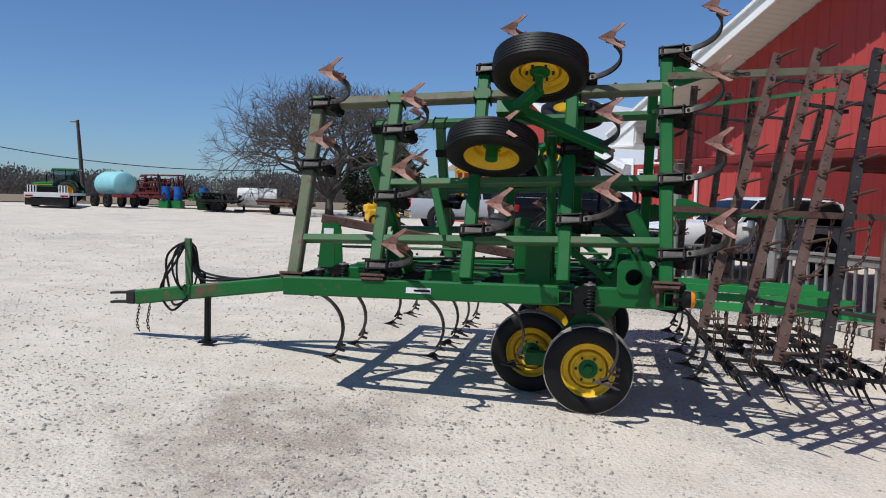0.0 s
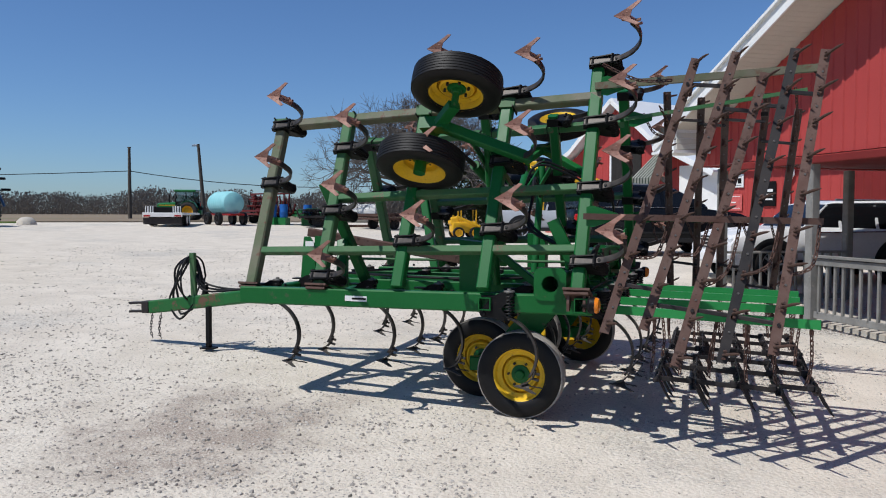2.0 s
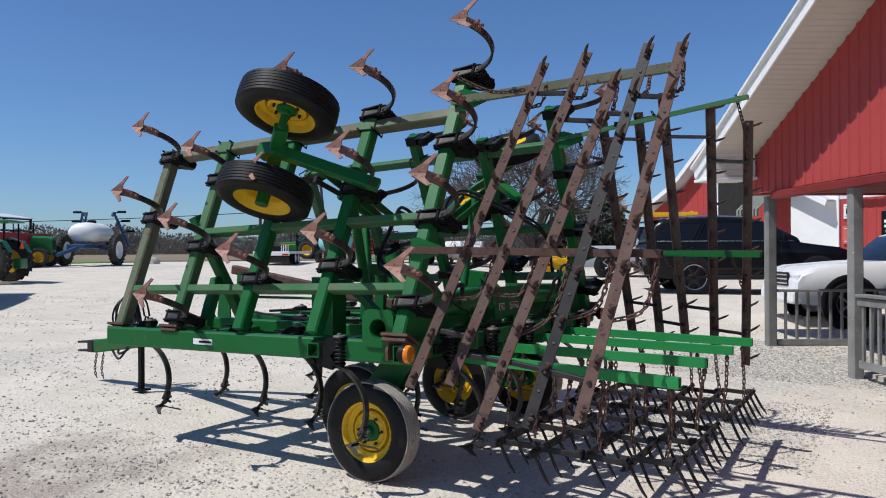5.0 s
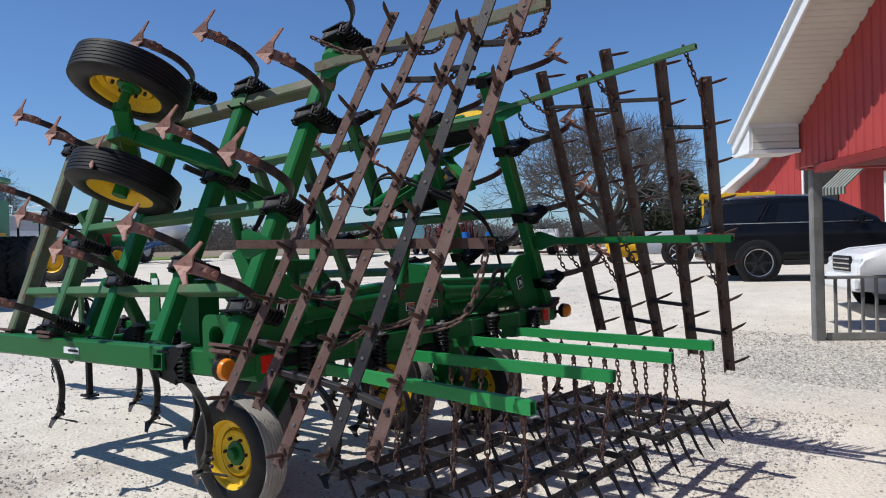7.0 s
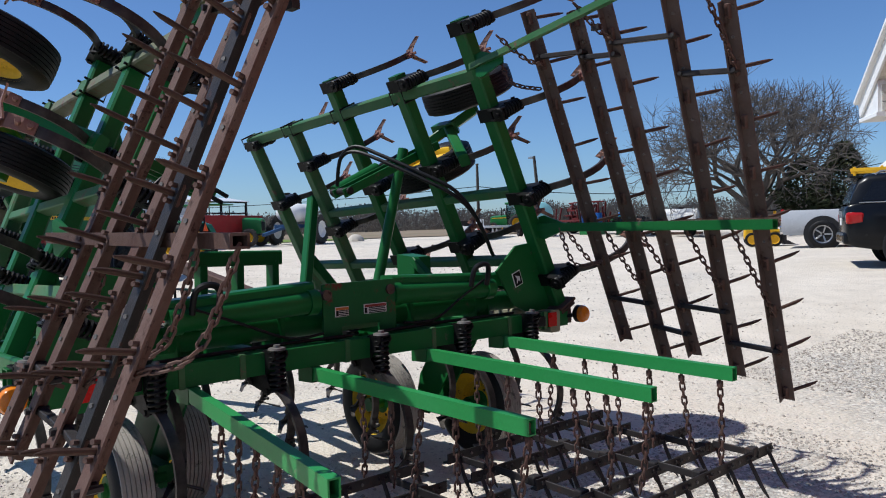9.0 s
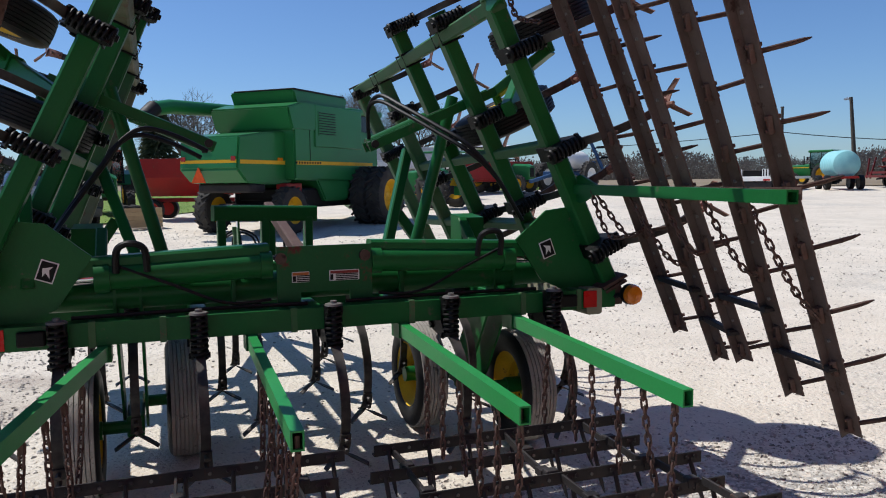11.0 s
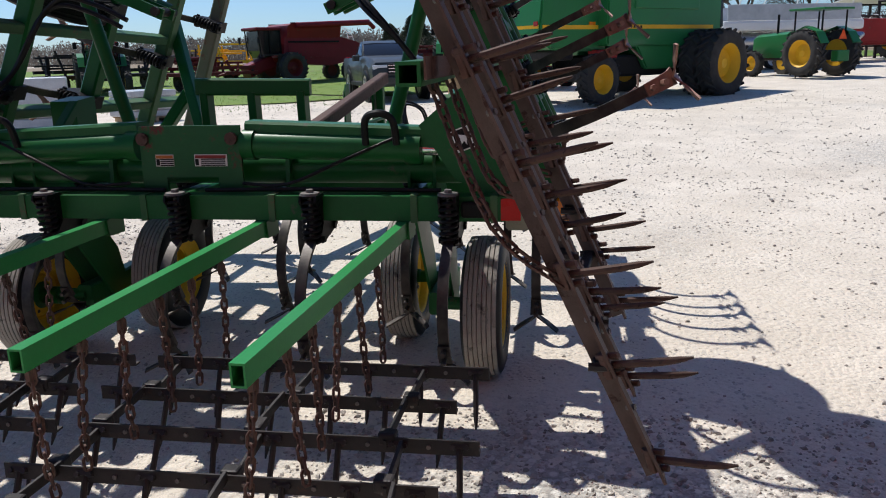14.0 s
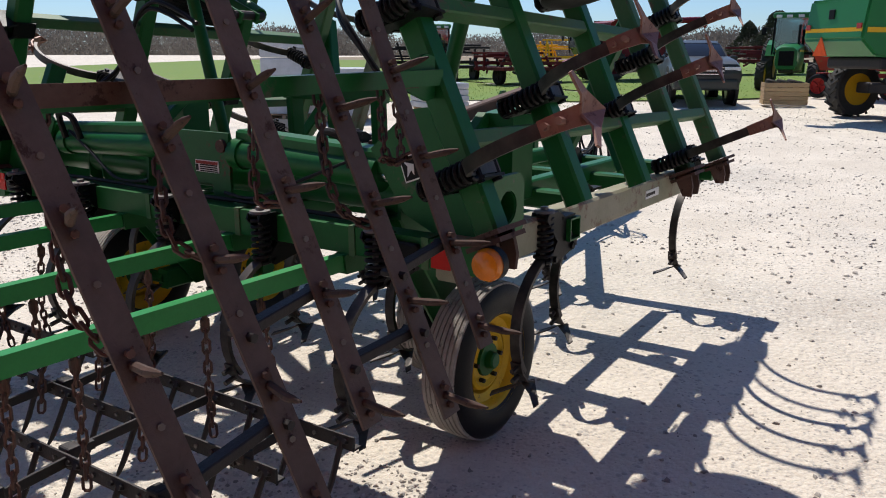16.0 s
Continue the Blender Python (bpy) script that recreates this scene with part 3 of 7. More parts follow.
# rockshaft across the frame with its end bearings, and the fold cylinders
rs_ = Shape()
n_ = 24
for sd in (-1, 1):
    rs_.lathe([(0.062, 0.0), (0.075, 0.0), (0.075, sd * 1.6), (0.062, sd * 1.6), (0.062, sd * 1.2), (0.0, sd * 1.2)], n_, pose(-0.375, 0, 1.14))
part("rockshaft", rs_, GREEN, cultivator, smooth=True)
for sd in (-1, 1):
    brg, ring = Shape(), []
    for k in range(32):
        a = 2 * math.pi * k / 32
        rad = min(0.125 / max(abs(math.cos(a)), abs(math.sin(a))), 0.155)
        ring += [(rr * math.cos(a) - 0.375, sd * 1.595 + dy, rr * math.sin(a) + 1.14) for rr, dy in ((0.066, -0.012), (rad, -0.012), (rad, 0.012), (0.066, 0.012))]
    brg.add(ring, [(4 * k + i, 4 * k + (i + 1) % 4, 4 * ((k + 1) % 32) + (i + 1) % 4, 4 * ((k + 1) % 32) + i) for k in range(32) for i in range(4)])
    part("bearing_plate", brg, GREEN, cultivator)
    part("bearing_plate", Shape().plate([(-0.49, 1.03), (-0.26, 1.03), (-0.28, 1.25), (-0.47, 1.25)], 0.02, pose(0, sd * 0.45, 0)), GREEN, cultivator)
    # fold cylinder
    cy = Shape().pipe([(-0.24, sd * 0.28, 1.265), (-0.24, sd * 1.08, 1.24)], 0.062, 16)
    cy.pipe([(-0.24, sd * 0.26, 1.265), (-0.24, sd * 0.32, 1.265)], 0.072, 16).pipe([(-0.24, sd * 1.03, 1.242), (-0.24, sd * 1.1, 1.24)], 0.072, 16)
    cyl = part("fold_cylinder", cy, GREEN, cultivator, "green hydraulic cylinder", smooth=True)
    part("piston_rod", Shape().pipe([(-0.24, sd * 1.08, 1.24), (-0.24, sd * 1.42, 1.23)], 0.028, 12), CHROME, cyl, smooth=True)
    guard = Shape().beam((-0.29, sd * 0.27, 1.325), (-0.27, sd * 1.25, 1.285), 0.12, 0.1)
    part("cylinder_guard", guard, GREEN, cultivator)
# tower plate
RED_PRINT = material("faded_red_print", (0.3, 0.05, 0.04), 0.6, bump=0.0)
ORANGE_PRINT = material("faded_orange_print", (0.5, 0.16, 0.04), 0.6, bump=0.0)
tw = Shape().plate([(-0.24, 0.93), (-0.12, 0.93), (-0.12, 1.12), (0.14, 1.12), (0.14, 0.93), (0.26, 0.93), (0.26, 1.36), (-0.24, 1.36)], 0.016, pose(-0.2, 0.0, 0, 0, 0, 90))
tower = part("tower_plate", tw, GREEN_CHIPPED, cultivator, "green plate with chipped rusty edges")
for y0, y1 in ((-0.165, -0.075), (0.03, 0.19)):
    d = part("warning_decal", Shape().box((-0.1895, (y0 + y1) / 2, 1.2), (0.004, y1 - y0, 0.055)), WHITE, tower, "small white safety decal")
    part("decal_band", Shape().box((-0.1865, (y0 + y1) / 2, 1.217), (0.003, (y1 - y0) * 0.94, 0.014)), RED_PRINT if y0 > 0 else ORANGE_PRINT, d)
    txt = Shape()
    for k in range(4):
        txt.box((-0.1865, (y0 + y1) / 2 + 0.012, 1.206 - k * 0.0095), (0.003, (y1 - y0) * 0.74, 0.0055))
    txt.box((-0.1865, y0 + 0.012, 1.192), (0.003, 0.016, 0.03))
    part("print_bars", txt, BLACK, d)
for sd in (-1, 1):
    part("rust_pivot", Shape().pipe([(-0.225, sd * 0.22, 1.3), (-0.175, sd * 0.22, 1.3)], 0.03, 10), RUST, tower)

# lamps and reflectors on the tail bar
for sd in (-1, 1):
    ly = -1.835 if sd < 0 else 1.75
    at_ = pose(0.0, ly, 1.02, 0, 0, -90)
    lp = part("warning_lamp", Shape().lathe([(0.057, -0.012), (0.058, 0.018), (0.05, 0.034), (0.03, 0.043), (0.0, 0.046)], 20, at_), AMBER, cultivator, "round amber warning lamp", smooth=True)
    part("lamp_housing", Shape().lathe([(0.06, 0.006), (0.06, -0.03), (0.04, -0.05), (0.0, -0.052)], 20, at_), BLACK, lp, smooth=True)
    part("lamp_stem", Shape().pipe([(-0.1, ly - sd * 0.1, 1.0), (-0.03, ly - sd * 0.02, 1.015)], 0.014, 8), BLACK, lp)
    part("red_reflector", Shape().box((-0.06, sd * 1.512, 1.0), (0.006, 0.085, 0.095)), RED_REFLECT, cultivator, "red reflective patch")
    part("lamp_socket", Shape().box((-0.05, sd * 1.36, 1.0), (0.03, 0.12, 0.07), bevel=0.01), BLACK, cultivator)

# ---------------------------------------------------------------- folded wings
def wing_pt(sd, x, u):
    """A point on the folded wing's bars: u is 0 at the hinge and 1 at the top tube."""
    k = (x + 3.12) / 2.97
    lo = Vector((x, -1.47 - 0.2 * k if sd < 0 else 1.64 + 0.03 * k, 1.04 + 0.06 * k))
    hi = Vector((x, sd * 0.93 if sd < 0 else 0.96, 2.5 + 0.13 * k))
    return lo + (hi - lo) * u


def wing_axes(sd, x):
    s = (wing_pt(sd, x, 1) - wing_pt(sd, x, 0)).normalized()
    ax = Vector((1, 0, 0))
    n = s.cross(ax).normalized()
    return (s, n) if n.y * sd > 0 else (s, -n)


BARS = (-3.1, -2.4, -1.65, -0.9, -0.15)
MOUNTS = {-3.1: (0.98, 0.61), -2.4: (0.8, 0.42, 0.045), -1.65: (1.14, 0.62, 0.235), -0.9: (1.05, 0.66, 0.29), -0.15: (1.18, 0.84, 0.49, 0.125)}
for sd in (LW, RW):
    wing = part("wing_frame", Shape().beam(wing_pt(sd, -3.12, 1.0), wing_pt(sd, -0.1, 1.0), 0.08, 0.1, wing_axes(sd, -1)[1]), FADED if sd < 0 else GREEN_WORN, cultivator, "folded wing frame of faded green tube")
    for i, x in enumerate(BARS):
        s, n = wing_axes(sd, x)
        top = {-0.15: 1.21, -0.9: 1.09, -1.65: 1.17}.get(x, 0.975)
        part("wing_tube", Shape().beam(wing_pt(sd, x, 0.0), wing_pt(sd, x, top), 0.1, 0.1, n), (FADED if sd < 0 else GREEN_WORN, GREEN_WORN, GREEN, GREEN, GREEN)[i], wing)
        s2 = Shape()
        p = wing_pt(sd, x, 0) - s * 0.01
        s2.box(p, (0.2, 0.17, 0.018), frame_of((0, 0, 0), (1, 0, 0), n, s).to_3x3()).box(p - s * 0.03, (0.18, 0.15, 0.018), frame_of((0, 0, 0), (1, 0, 0), n, s).to_3x3())
        if x in (-3.1, -2.4, -0.15):
            hk = part("hinge_bracket", s2, RUST, wing, "rusty hinge bracket with bolts")
            for dx in (-0.06, 0.06):
                leaf = Shape().plate([(-0.045, -0.13), (0.0, -0.15), (0.03, -0.1), (0.05, 0.0), (-0.05, 0.0)], 0.02, frame_of(p + Vector((dx, 0, 0)), n, (1, 0, 0), s))
                part("hinge_leaf", leaf, RUST, hk)
        for u in MOUNTS[x]:
            o = wing_pt(sd, x, u)
            shank(frame_of(o, (1, 0, 0), s * (-sd), -n))
    for u, xa in ((0.2, -3.1), (0.51, -2.4)):
        part("wing_tube", Shape().beam(wing_pt(sd, xa, u), wing_pt(sd, -0.15, u), 0.06, 0.08, wing_axes(sd, -1)[1]), GREEN_WORN, wing)
    # clamps where the bars cross the long tubes
    for x in BARS:
        s, n = wing_axes(sd, x)
        ax3 = frame_of((0, 0, 0), (1, 0, 0), n, s).to_3x3()
        if x != -0.15:
            c = wing_pt(sd, x, 1.0)
            cp = part("clamp_plate", Shape().box(c + n * 0.06, (0.15, 0.012, 0.1), ax3, 0.004), GREEN_WORN, wing)
            for dx in (-0.065, 0.065):
                part("u_bolt", Shape().pipe([c + Vector((dx, 0, 0)) + n * 0.085 + s * 0.045, c + Vector((dx, 0, 0)) - n * 0.07 + s * 0.045, c + Vector((dx, 0, 0)) - n * 0.07 - s * 0.045, c + Vector((dx, 0, 0)) + n * 0.085 - s * 0.045], 0.008, 6), BLACK, cp)
    # gusset by the rear bar
    s, n = wing_axes(sd, -0.15)
    o = wing_pt(sd, -0.15, 0)
    gus = [(0.06, -0.05), (-0.02, 0.05), (-0.16, 0.42), (-0.33, 0.40), (-0.52, 0.24), (-0.36, 0.0), (-0.2, -0.07)]
    pl = Shape().plate([(a, b) for a, b in gus], 0.016, frame_of(o + Vector((-0.032, -0.05 * sd, 0.01)), (0, sd, 0), (1, 0, 0), (0, 0, 1)))
    g_ob = part("hinge_gusset", pl, GREEN, wing, "green hinge gusset plate")
    lg = frame_of(o + Vector((-0.022, sd * -0.375, 0.19)), (0, sd * 0.94, 0.34), (1, 0, 0), (0, -0.34 * sd, 0.94))
    em = part("emblem", Shape().plate([(-0.04, -0.05), (0.04, -0.05), (0.04, 0.05), (-0.04, 0.05)], 0.004, lg), WHITE, g_ob, "small black and white emblem")
    part("emblem_field", Shape().plate([(-0.034, -0.044), (0.034, -0.044), (0.034, 0.044), (-0.034, 0.044)], 0.008, lg), BLACK, em)
    part("emblem_mark", Shape().plate([(-0.022, -0.03), (0.004, -0.008), (0.012, -0.03), (0.022, 0.01), (0.0, 0.02), (-0.02, 0.03), (-0.008, 0.008)], 0.012, lg), WHITE, em)
    # fold link with hoses
    if sd < 0:
        part("fold_link", Shape().beam((-0.2, sd * 1.38, 1.2), wing_pt(sd, -0.4, 0.35), 0.06, 0.1), GREEN, wing)
    # wheel carrier on the wing
    s, n = wing_axes(sd, -1.3)
    c_up = Vector((-1.12, -1.63, 2.675)) if sd < 0 else Vector((-1.0, 1.68, 2.72))
    c_lo = Vector((-1.485, -1.475, 2.095)) if sd < 0 else Vector((-1.33, 1.56, 2.14))
    for c in (c_up, c_lo):
        fx = n.cross(s) if sd < 0 else -n.cross(s)
        turned = c is c_lo
        wheel(frame_of(c, -fx if turned else fx, -s if turned else s, n), clean=True)
    mid = (c_up + c_lo) / 2
    ca = part("wheel_carrier", Shape().beam(c_up - s * 0.17, c_lo + s * 0.17, 0.07, 0.1, n), GREEN, cultivator)
    part("axle_stub", Shape().pipe([c_up - s * 0.19, c_up], 0.03, 10), GREEN, ca)
    part("axle_stub", Shape().pipe([c_lo, c_lo + s * 0.19], 0.03, 10), GREEN, ca)
    part("carrier_arm", Shape().beam(mid, wing_pt(sd, -0.62, 0.66) + n * 0.07, 0.075, 0.09, s).plate([(-0.14, -0.05), (0.05, -0.06), (0.1, 0.0), (0.05, 0.06), (-0.14, 0.05)], 0.1, frame_of(mid, (1, 0, 0), s, n)), GREEN, ca)
    # transport rest
    for a, b in (((-2.24, sd * 0.9, 1.02), (-2.52, sd * 1.21, 1.95)), ((-2.4, sd * 1.08, 1.42), (-2.28, sd * 1.33, 1.04))):
        part("transport_rest", Shape().beam(a, b, 0.08, 0.09, (1, 0, 0)), GREEN, cultivator)

# ---------------------------------------------------------------- harrows
def tooth_mesh():
    return Shape().pipe([(0, 0, 0.03), (0, 0, -0.13), (0.004, 0, -0.17), (0.01, 0, -0.205)], [0.0105, 0.0105, 0.0085, 0.003], 8).mesh("tooth", TOOTH, True)


TOOTH_ME = tooth_mesh()
# Pale disc: bolt head on ground bars, light through a hole on wing bars.
BOLT_AND_HOLE_ME = Shape().pipe([(0, 0, -0.012), (0, 0, 0.012)], 0.008, 6).mesh("bar_bolt", WORN_STEEL)
TOOTH_DARK_ME = TOOTH_ME.copy()
TOOTH_DARK_ME.materials[0] = DARK_STEEL
cl = Shape().box((0, 0, 0.012), (0.03, 0.075, 0.02), bevel=0.004)
for y in (-0.026, 0.026):
    cl.pipe([(0, y, -0.03), (0, y, 0.03)], 0.009, 6)
CLAMP_ME = cl.mesh("tooth_clamp", RUST)
clamp_dark = Shape().box((0, 0, 0.006), (0.022, 0.06, 0.02), bevel=0.004)
for y in (-0.022, 0.022):
    clamp_dark.pipe([(-0.02, y, 0.0), (0.02, y, 0.0)], 0.009, 6)
CLAMP_DARK_ME = clamp_dark.mesh("tooth_clamp", DARK_STEEL)


def harrow_bar(a, b, across, spike, count, mat, parent, first=0.06, dark=False, seed=1, width=0.068, leg=0.05):
    """An angle-iron bar from a to b; across is its flat side's direction, spike the way its teeth point."""
    a, b, across, spike = Vector(a), Vector(b), Vector(across).normalized(), Vector(spike).normalized()
    d = (b - a).normalized()
    nrm = d.cross(across).normalized()
    if nrm.dot(spike) > 0:
        nrm = -nrm
    s, w, t = Shape(), width, 0.008
    s.beam(a, b, w, t, nrm, 0.05).beam(a - across * (w / 2 - t / 2) + nrm * leg * 0.52, b - across * (w / 2 - t / 2) + nrm * leg * 0.52, t, leg, nrm, 0.05)
    bar = part("harrow_bar", s, mat, parent)
    rng = random.Random(seed)
    L = (b - a).length
    for k in range(count):
        p = a + d * (first + (L - 2 * first) * k / max(count - 1, 1) + rng.uniform(-0.012, 0.012))
        sp_ = (spike + Vector((rng.uniform(-1, 1), rng.uniform(-1, 1), rng.uniform(-1, 1))) * 0.06).normalized()
        z = -sp_
        y = d - z * d.dot(z)
        y.normalize()
        m = frame_of(p + spike * 0.01, y.cross(z), y, z)
        tt = part("tooth", TOOTH_DARK_ME if dark else TOOTH_ME, RUST, bar, "", m)
        if k < count - 1 and dark:
            part("bar_bolt", BOLT_AND_HOLE_ME, WORN_STEEL, bar, "", frame_of(p + d * 0.1 + nrm * 0.002, across, d, nrm))
        elif k < count - 1:
            # Stands in for a bar hole with light showing through.
            part("bar_bolt", BOLT_AND_HOLE_ME, WORN_STEEL, bar, "", frame_of(p + d * 0.13, y.cross(z), y, z))
        part("tooth_clamp", CLAMP_DARK_ME if dark else CLAMP_ME, RUST, bar, "", frame_of(p, y.cross(z), y, z))
    return bar


LINK_PTS = [(0.011, 0, 0.016), (0.011, 0, -0.016), (0.006, 0, -0.024), (-0.006, 0, -0.024), (-0.011, 0, -0.016), (-0.011, 0, 0.016), (-0.006, 0, 0.024), (0.006, 0, 0.024)]


def chain(pts, mat=None, parent=None, size=1.0, name="chain"):
    """A chain of separate links along a run of points."""
    run, P = [], smooth_run(pts, 6)
    step, acc = 0.037 * size, 0.0
    for i in range(len(P) - 1):
        seg = (P[i + 1] - P[i]).length
        while acc <= seg and seg > 0:
            run.append((P[i] + (P[i + 1] - P[i]) * (acc / seg), (P[i + 1] - P[i]).normalized()))
            acc += step
        acc -= seg
    s = Shape()
    for k, (p, d) in enumerate(run):
        u = d.orthogonal().normalized()
        u = u if k % 2 else d.cross(u)
        m = frame_of(p, u, d.cross(u), d)
        s.pipe([m @ (Vector(q) * size) for q in LINK_PTS], 0.0052 * size, 5, closed=True)
    return part(name, s, mat or RUST, parent or cultivator, "", smooth=True)


# booms that carry the wing harrows
left_top = part("harrow_boom", Shape().channel((-0.15, -0.98, 2.72), (1.5, -1.06, 2.76), 0.05, 0.055), FADED, cultivator, "faded brown-green boom tube")
left_low = part("harrow_boom", Shape().channel((-0.12, -1.62, 1.66), (1.5, -1.6, 1.63), 0.06, 0.045), RUST, cultivator, "faded brown-green boom tube")
right_top = part("harrow_boom", Shape().channel((-0.15, 0.9, 2.66), (1.57, 0.72, 2.86), 0.036, 0.036), GREEN_WORN, cultivator, "worn green boom tube")
right_low = part("harrow_boom", Shape().channel((-0.12, 1.45, 1.63), (1.55, 1.42, 1.61), 0.056, 0.054), GREEN, cultivator, "green boom tube")
part("boom_side", Shape().box((0.78, 1.459, 1.622), (1.55, 0.006, 0.05)), RUST, right_low, "rusty outer face of the boom")
for b_, y, z in ((left_top, -0.98, 2.72), (left_low, -1.62, 1.66), (right_top, 0.9, 2.66), (right_low, 1.45, 1.63)):
    part("boom_gusset", Shape().plate([(-0.05, -0.07), (0.0, -0.08), (0.18, -0.02), (0.18, 0.02), (0.0, 0.08), (-0.05, 0.07)], 0.014, pose(-0.05, y, z)), GREEN, b_)

LEFT_BARS = [((0.64, -1.17, 2.86), (0.085, -1.935, 0.84)), ((0.93, -1.17, 2.89), (0.355, -1.93, 0.875)), ((1.13, -1.21, 2.72), (0.575, -2.0, 0.65)), ((1.33, -1.22, 2.88), (0.87, -1.99, 0.69)), ((1.53, -1.22, 2.86), (1.185, -2.03, 0.77))]
RIGHT_BARS = [((0.27, 0.995, 2.94), (0.273, 1.906, 0.846)), ((0.606, 1.013, 2.87), (0.542, 1.96, 0.74)), ((0.845, 0.913, 3.0), (0.799, 1.889, 0.793)), ((1.23, 0.975, 2.88), (1.054, 1.958, 0.68)), ((1.52, 1.042, 2.72), (1.323, 2.02, 0.559))]
for sd, bars, n in ((LW, LEFT_BARS, 9), (RW, RIGHT_BARS, 9)):
    sect = part("wing_harrow", Shape().box(Vector(bars[2][0]) + Vector((0, -sd * 0.03, -0.3)), (0.05, 0.03, 0.03)), DARK_STEEL, cultivator, "raised spike-tooth harrow section, rusty steel")
    for k, (a, b) in enumerate(bars):
        # Fourth left bar coloured darker for its angle to the light.
        mat = BAR_STEEL if sd > 0 else DARK_STEEL if k == 3 else RUST
        harrow_bar(a, b, (1, 0, 0), (0.42, sd * 0.86, 0.22), n, mat, sect, seed=10 * k + sd, width=0.068 if sd < 0 else 0.074, leg=0.05 if sd < 0 else 0.044)
        if k:
            a0, b0 = (Vector(p) for p in bars[k - 1])
            a1, b1 = Vector(a), Vector(b)
            top_z_, low_z_ = min(a0.z, a1.z) - (0.2, 0.26, 0.24, 0.3)[k - 1], max(b0.z, b1.z) + (0.3, 0.17, 0.33, 0.22)[k - 1]
            for zl in (top_z_, low_z_):
                p, q = a0.lerp(b0, (a0.z - zl) / (a0.z - b0.z)), a1.lerp(b1, (a1.z - zl + 0.03) / (a1.z - b1.z))
                part("harrow_link", Shape().beam(p + Vector((0, -sd * 0.03, 0)), q + Vector((0, -sd * 0.03, 0)), 0.035, 0.028, (0, 0, 1)).pipe([p + Vector((0, -sd * 0.06, 0)), p + Vector((0, sd * 0.02, 0))], 0.012, 6).pipe([q + Vector((0, -sd * 0.06, 0)), q + Vector((0, sd * 0.02, 0))], 0.012, 6), DARK_STEEL, sect)
    crng = random.Random(40 + sd)
    top_y, top_z, low_y, low_z = (-1.03, 2.73, -1.6, 1.6) if sd < 0 else (0.78, 2.72, 1.43, 1.58)
    for k, (a, b) in enumerate(bars):
        a, b = Vector(a), Vector(b)
        xa = a.x - 0.05
        tz = top_z + (0.02 if sd < 0 else 0.095 * (xa + 0.15))
        end = a.lerp(b, 0.14 + 0.03 * crng.random()) - Vector((0, sd * 0.02, 0))
        if k % 2 == 0 or sd < 0:
            chain([(xa, top_y + sd * 0.0, tz), ((xa + end.x) / 2 + 0.03, (top_y + end.y) / 2, (tz + end.z) / 2 - 0.05), end], parent=sect)
        p = a.lerp(b, 0.57)
        e = a.lerp(b, 0.72 + 0.05 * crng.random()) - Vector((0, sd * 0.03, 0))
        x0 = p.x + (0.16 if sd < 0 else -0.1)
        chain([(min(x0, 1.48), low_y, low_z), ((x0 + e.x) / 2 + 0.05, (low_y + e.y) / 2, (low_z + e.z) / 2 - 0.1), e], parent=sect)
chain([(-0.05, -1.1, 2.86), (0.2, -1.06, 2.74), (0.45, -1.08, 2.72)])
chain([(0.05, 0.95, 2.7), (0.15, 0.95, 2.52), (0.36, 0.98, 2.45)])
chain([(0.1, 1.43, 1.6), (0.16, 1.5, 1.38), (0.34, 1.56, 1.4)])

# tail tubes with hanging chains and the trailing harrow
TAIL = ((-1.06, -1.345, 1.53), (-0.39, -0.435, 1.49), (0.39, 0.33, 1.515), (1.04, 0.965, 1.55))
hr = random.Random(7)
for y0, y1, x1 in TAIL:
    tt = part("harrow_tube", Shape().channel((-0.08, y0, 0.91), (x1, y1, 0.892), 0.043, 0.066, t=0.006), GREEN_BRIGHT, cultivator, "bright green harrow drag tube")
    part("tube_bracket", Shape().plate([(-0.08, -0.05), (0.05, -0.045), (0.06, 0.03), (0.02, 0.038), (-0.03, 0.1), (-0.08, 0.1)], 0.06, pose(-0.1, y0, 0.91)), GREEN, tt)
    for x in (0.36, 0.6, 0.82, 1.05, 1.25, 1.47):
        y = y0 + (y1 - y0) * x / 1.52
        xe = x + hr.uniform(-0.05, 0.05)
        ye = y + hr.uniform(-0.05, 0.05)
        part("chain_bolt", Shape().pipe([(x, y, 0.82), (x, y, 0.905)], 0.009, 6).box((x, y, 0.835), (0.03, 0.012, 0.03)), RUST, tt)
        chain([(x, y, 0.83), ((x + xe) / 2 + hr.uniform(-0.02, 0.02), (y + ye) / 2, 0.6), (xe, ye, 0.44)], parent=tt)
ROWS_X = (0.40, 0.67, 0.98, 1.25, 1.5)
